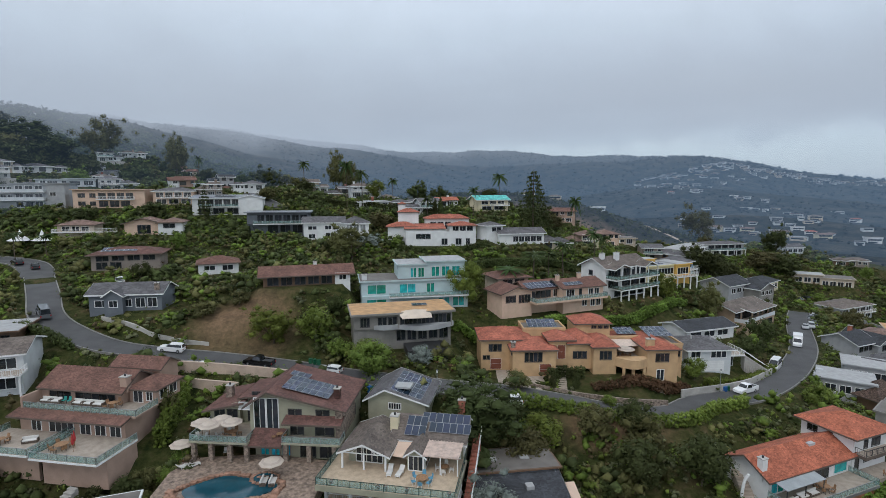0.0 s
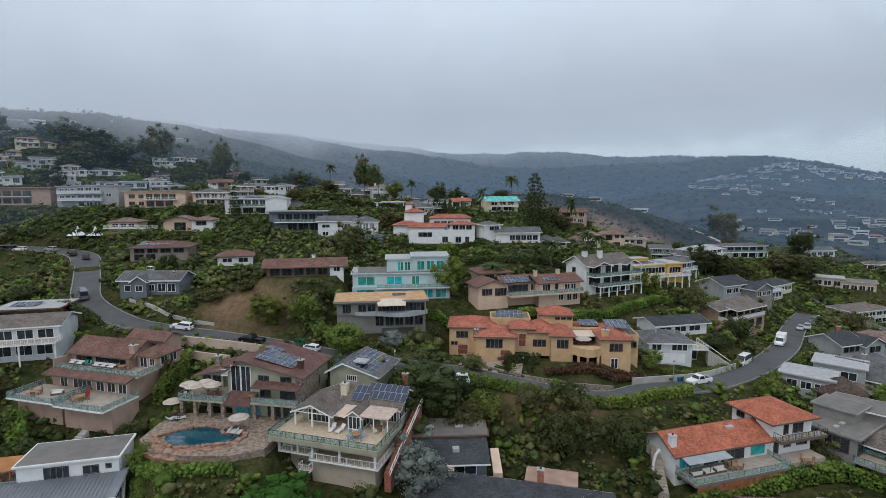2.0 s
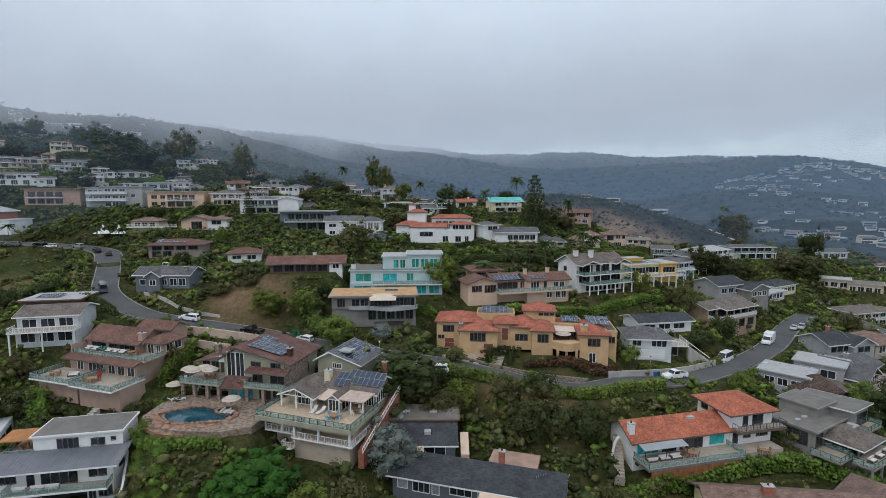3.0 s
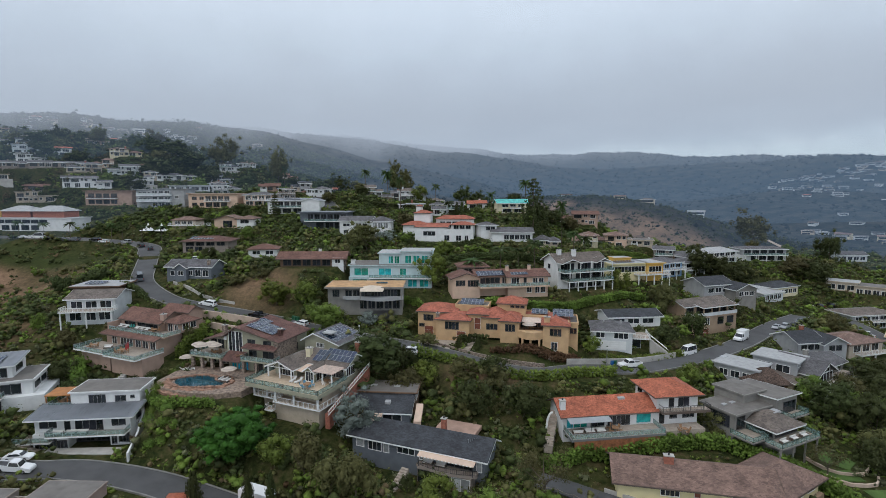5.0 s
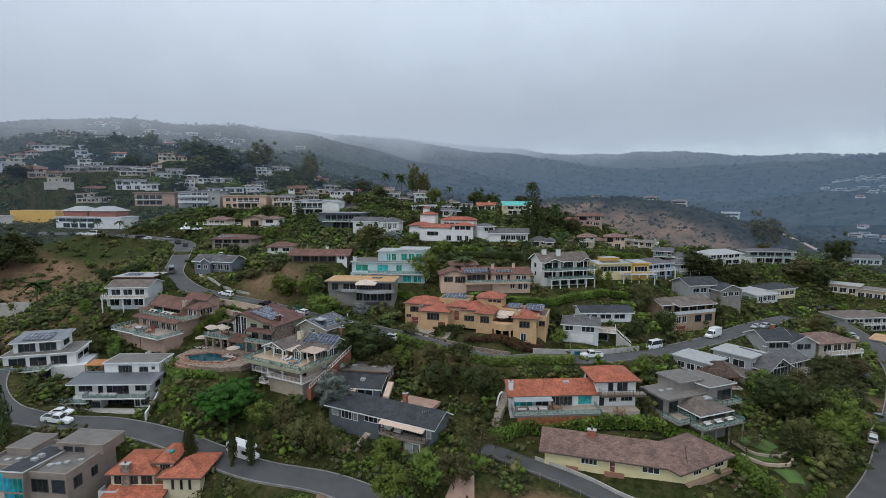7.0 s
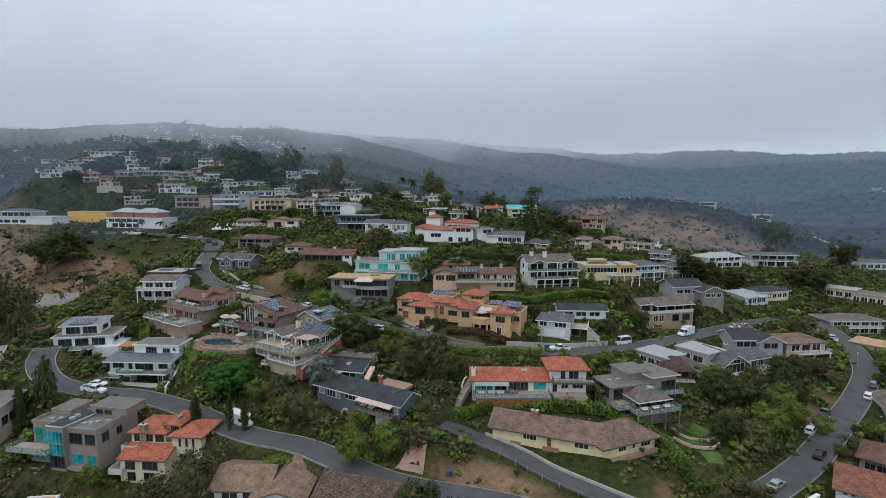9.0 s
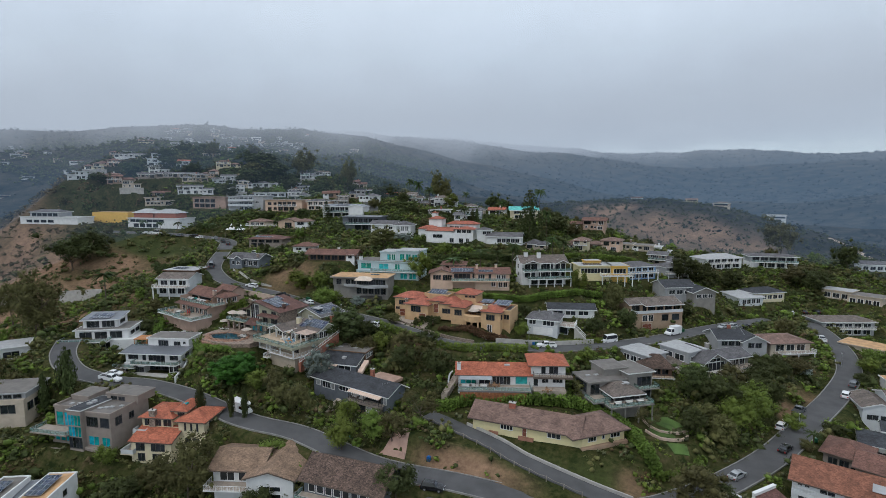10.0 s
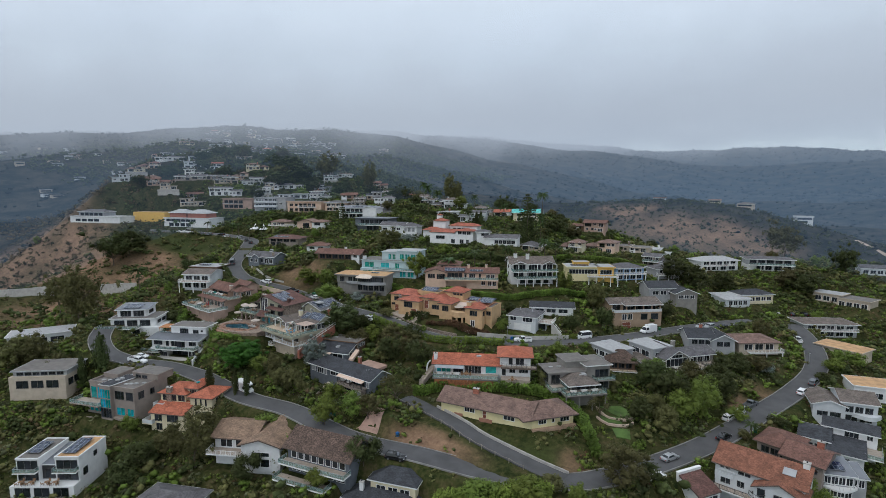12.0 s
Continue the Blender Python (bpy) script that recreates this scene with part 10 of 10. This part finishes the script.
def steps(pts, width, n, material, label):
    """Garden steps from the first point up to the last."""
    (x0, y0, z0), (x1, y1, z1) = pts
    ln = math.hypot(x1 - x0, y1 - y0)
    e = empty("garden_steps", pose(x0, y0, z0, 0, 0, math.degrees(math.atan2(y1 - y0, x1 - x0)) - 90))
    tagged(e, label, "steps")
    for i in range(n):
        boxes("step", [(-width / 2, ln * i / n, -1.2 + (z1 - z0) * i / n, width / 2, ln * (i + 1) / n, (z1 - z0) * (i + 1) / n)], material, e)


steps(((22.4, 95.6, 21.2), (23.6, 103.5, 23.4)), 2.4, 13, PAVING, "curving stone steps up to the villa door")
steps(((18.5, 48.5, 9.2), (20.2, 56, 12.4)), 1.4, 14, PAVING, "pale steps up from the street garden")
steps(((44.2, 68, 13.2), (45, 76, 17)), 1.6, 14, PAVING, "stone steps beside the red-roofed house")
steps(((-37.8, 62, 17.5), (-36.6, 72, 21)), 1.3, 14, STONE, "rough stone steps between hedges")
steps(((-52, 60, 15.5), (-50, 67, 19.5)), 1.4, 14, CONC, "concrete garden steps with a rail")

hedge([(-36.5, 59.6), (-31, 57.0), (-24.5, 56.6), (-20, 57.6)], 1.8, 1.6, label="low clipped hedge below the pool rocks")
hedge([(-66, 69.5), (-60, 64.5), (-54, 62)], 3.0, 3.4, label="tall clipped green hedge below the terrace")
hedge([(29, 97.0), (36, 98.2), (43, 99.8), (50, 103.5)], 2.4, 1.3, "rust", "purple-brown planted bank under the villa")
hedge([(20.5, 99.5), (24, 100.4), (27.5, 99.6)], 1.5, 2.2, "dark", "dark clipped shrubs beside the villa steps")
# clipped balls and domes on the slope by the white wall
for x, y, r_ in ((-31, 57, 1.5), (-28.5, 55.5, 1.7), (-31.5, 54, 1.3), (-29.5, 52.5, 1.5), (-27, 53, 1.3), (-26, 51, 1.2), (-28.5, 50.5, 1.2), (-33.5, 57, 1.2), (-24.5, 52.8, 1.2), (-39, 70, 1.6), (-39.5, 66.5, 1.7), (-38.6, 73, 1.4), (-35.2, 60.8, 1.5), (-40, 62.5, 1.5)):
    z = height(x, y)
    v, f = leaves(np.array([[0, 0, r_ * 0.45]]), np.array([r_]), 900, 0.09, squash=0.85, core=0.78, seed=int(abs(x) * 10 + y))
    me = foliage("clipped_shrub", v, f, 700, LEAF["hedge"])
    b_ = new("clipped_shrub", me)
    b_.matrix_basis = pose(x, y, z)
    tagged(b_, "clipped rounded green shrub on the slope", "shrub", "clipped shrubs")


# street lamps, bins, sign
def make_lamp():
    e = empty("street_lamp", Matrix.Identity(4))
    tubes("pole", [((0, 0, -0.3), (0, 0, 4.2), (0.09, 0.06))], STEEL, e)
    tubes("lantern", [((0, 0, 4.2), (0, 0, 4.65), (0.13, 0.2))], TRIM, e)
    tubes("lantern_cap", [((0, 0, 4.65), (0, 0, 4.85), (0.24, 0.05))], DARKTRIM, e)
    return e


for x, y in ((56.5, 103.2), (145, 150), (-1, 86.2), (126, 98)):
    placed("lamp", make_lamp, pose(x, y, height(x, y) + 0.1), "grey post-top street lamp beside the road", "street lamp", "street lamps")


def make_bin(material):
    def build():
        e = empty("wheelie_bin", Matrix.Identity(4))
        slabbed("body", [(-0.3, -0.35, 1.0), (0.3, -0.35, 1.0), (0.3, 0.35, 1.0), (-0.3, 0.35, 1.0)], [(0, 1, 2, 3)], 0.95, material, e)
        boxes("lid", [(-0.33, -0.4, 1.0, 0.33, 0.38, 1.08)], material, e)
        for x in (-0.28, 0.2):
            tubes("wheel", [((x, 0.36, 0.12), (x + 0.08, 0.36, 0.12), 0.12)], TYRE, e)
        return e
    return build


for k, (x, y, c) in enumerate(((-25.8, 99.2, "green"), (-24.9, 98.8, "green"), (-24.0, 98.4, "green"), (57.8, 103.6, "blue"), (58.6, 104.0, "green"), (30.5, 44.5, "blue"), (31.6, 44.6, "green"), (128.5, 92.5, "green"), (-12.5, 86.4, "blue"), (-11.7, 86.3, "green"), (99, 144.5, "green"), (51.5, 45, "blue"))):
    placed(("bin", c), make_bin(mat(f"{c}_plastic", (0.015, 0.10, 0.05) if c == "green" else (0.01, 0.10, 0.30), rough=0.4, var=0.06)), pose(x, y, height(x, y) + 0.15, 0, 0, 40 * k), f"{c} plastic wheeled rubbish bin by the street", "bin", "rubbish bins")

# white tent on the upper terrace
tent = empty("tent", pose(-134, 166, height(-134, 166)))
tagged(tent, "white peaked fabric tent beside the terrace house", "tent")
for k, (dx, w_) in enumerate(((0, 7), (7, 6))):
    n = 16
    ring = [(dx + w_ / 2 * math.cos(2 * math.pi * i / n), w_ / 2 * math.sin(2 * math.pi * i / n), 2.2) for i in range(n)]
    mid = [(dx + (x - dx) * 0.3, y * 0.3, 3.4) for x, y, z in ring]
    slabbed("tent_roof", [(dx, 0, 5.6)] + mid + ring, [(0, 1 + i, 1 + (i + 1) % n) for i in range(n)] + [(1 + i, 1 + n + i, 1 + n + (i + 1) % n, 1 + (i + 1) % n) for i in range(n)], 0.05, WHITE, tent)
    tubes("tent_pole", [((dx, 0, -0.5), (dx, 0, 5.6), 0.06)], STEEL, tent)

# solar arrays on other roofs
for key, o, du, dv, c, r_ in (("carport", (2.0, 3.5, 4.75), (1, 0, 0), (0, 1, 0.2), 8, 2), ("white_c", (0.6, 3.0, 8.55), (1, 0, 0), (0, 1, 0.05), 3, 3), ("white_c", (10.0, 2.0, 8.95), (1, 0, 0), (0, 1, 0.05), 3, 4), ("dark_solar", (2.0, 2.0, 3.4), (1, 0, 0), (0, 1, 0.06), 5, 2), ("curved", (13.0, 5.0, 6.7), (1, 0, 0), (0, 1, 0.02), 3, 1)):
    rack = empty("solar_array", at(key, 0, 0, 0))
    tagged(rack, "dark blue solar panels fixed on a house roof", "solar panels")
    solar(rack, o, du, dv, c, r_, 1.1, 1.8)

# ---- low cloud and haze over the distant hills: thin self-lit sheets stand in for them, thicker towards the cloud base ----


def glow_veil_material(name, low, high, base, seed):
    m = bpy.data.materials.new(name)
    m.use_nodes = True
    n, l = m.node_tree.nodes, m.node_tree.links
    n.remove(n["Principled BSDF"])
    co, sep = n.new("ShaderNodeTexCoord"), n.new("ShaderNodeSeparateXYZ")
    l.new(co.outputs["Object"], sep.inputs[0])
    ns = n.new("ShaderNodeTexNoise")
    ns.inputs["Scale"].default_value, ns.inputs["Detail"].default_value = 0.006, 5
    off = n.new("ShaderNodeVectorMath")
    off.inputs[1].default_value = (seed * 900.0, 0, 0)
    l.new(co.outputs["Object"], off.inputs[0])
    l.new(off.outputs[0], ns.inputs["Vector"])
    sh = n.new("ShaderNodeMath")
    sh.operation = "MULTIPLY_ADD"
    sh.inputs[1].default_value = 110.0
    l.new(ns.outputs[0], sh.inputs[0])
    lean = n.new("ShaderNodeMath")
    lean.operation = "MULTIPLY_ADD"
    lean.inputs[1].default_value = -0.035
    l.new(sep.outputs["X"], lean.inputs[0])
    tilt = n.new("ShaderNodeMath")
    tilt.inputs[1].default_value = 17.0
    l.new(sep.outputs["Z"], tilt.inputs[0])
    l.new(tilt.outputs[0], lean.inputs[2])
    l.new(lean.outputs[0], sh.inputs[2])
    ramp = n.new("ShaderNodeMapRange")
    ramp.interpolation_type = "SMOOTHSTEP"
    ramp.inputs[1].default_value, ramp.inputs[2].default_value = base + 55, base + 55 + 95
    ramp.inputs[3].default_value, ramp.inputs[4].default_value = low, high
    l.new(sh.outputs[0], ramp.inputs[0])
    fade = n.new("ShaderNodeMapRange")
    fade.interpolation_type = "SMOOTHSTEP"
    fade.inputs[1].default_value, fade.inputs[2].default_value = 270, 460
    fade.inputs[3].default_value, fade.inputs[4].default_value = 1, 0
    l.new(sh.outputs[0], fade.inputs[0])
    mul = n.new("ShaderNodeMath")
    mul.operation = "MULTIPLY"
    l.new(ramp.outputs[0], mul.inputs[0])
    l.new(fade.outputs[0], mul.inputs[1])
    # emission puts the light scattered by haze into the sheet's own colour
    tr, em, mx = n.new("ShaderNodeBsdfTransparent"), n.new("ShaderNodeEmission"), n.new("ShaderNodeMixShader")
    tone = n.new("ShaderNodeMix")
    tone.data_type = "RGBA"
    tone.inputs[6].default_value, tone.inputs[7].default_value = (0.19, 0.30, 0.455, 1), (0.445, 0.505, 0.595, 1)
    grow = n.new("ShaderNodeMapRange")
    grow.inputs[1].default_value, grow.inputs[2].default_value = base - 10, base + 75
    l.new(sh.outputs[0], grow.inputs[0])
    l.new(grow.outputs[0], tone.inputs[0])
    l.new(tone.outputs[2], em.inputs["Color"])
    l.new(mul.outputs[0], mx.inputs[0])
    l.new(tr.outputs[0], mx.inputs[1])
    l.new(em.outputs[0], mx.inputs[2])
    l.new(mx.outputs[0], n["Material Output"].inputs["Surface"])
    return m


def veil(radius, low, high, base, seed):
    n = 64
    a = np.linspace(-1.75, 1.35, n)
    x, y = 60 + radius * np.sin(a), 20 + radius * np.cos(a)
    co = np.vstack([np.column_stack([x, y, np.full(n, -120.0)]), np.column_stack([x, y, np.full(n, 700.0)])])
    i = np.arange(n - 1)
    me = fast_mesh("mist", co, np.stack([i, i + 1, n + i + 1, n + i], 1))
    me.materials.append(glow_veil_material(f"mist_{seed}", low, high, base, seed))
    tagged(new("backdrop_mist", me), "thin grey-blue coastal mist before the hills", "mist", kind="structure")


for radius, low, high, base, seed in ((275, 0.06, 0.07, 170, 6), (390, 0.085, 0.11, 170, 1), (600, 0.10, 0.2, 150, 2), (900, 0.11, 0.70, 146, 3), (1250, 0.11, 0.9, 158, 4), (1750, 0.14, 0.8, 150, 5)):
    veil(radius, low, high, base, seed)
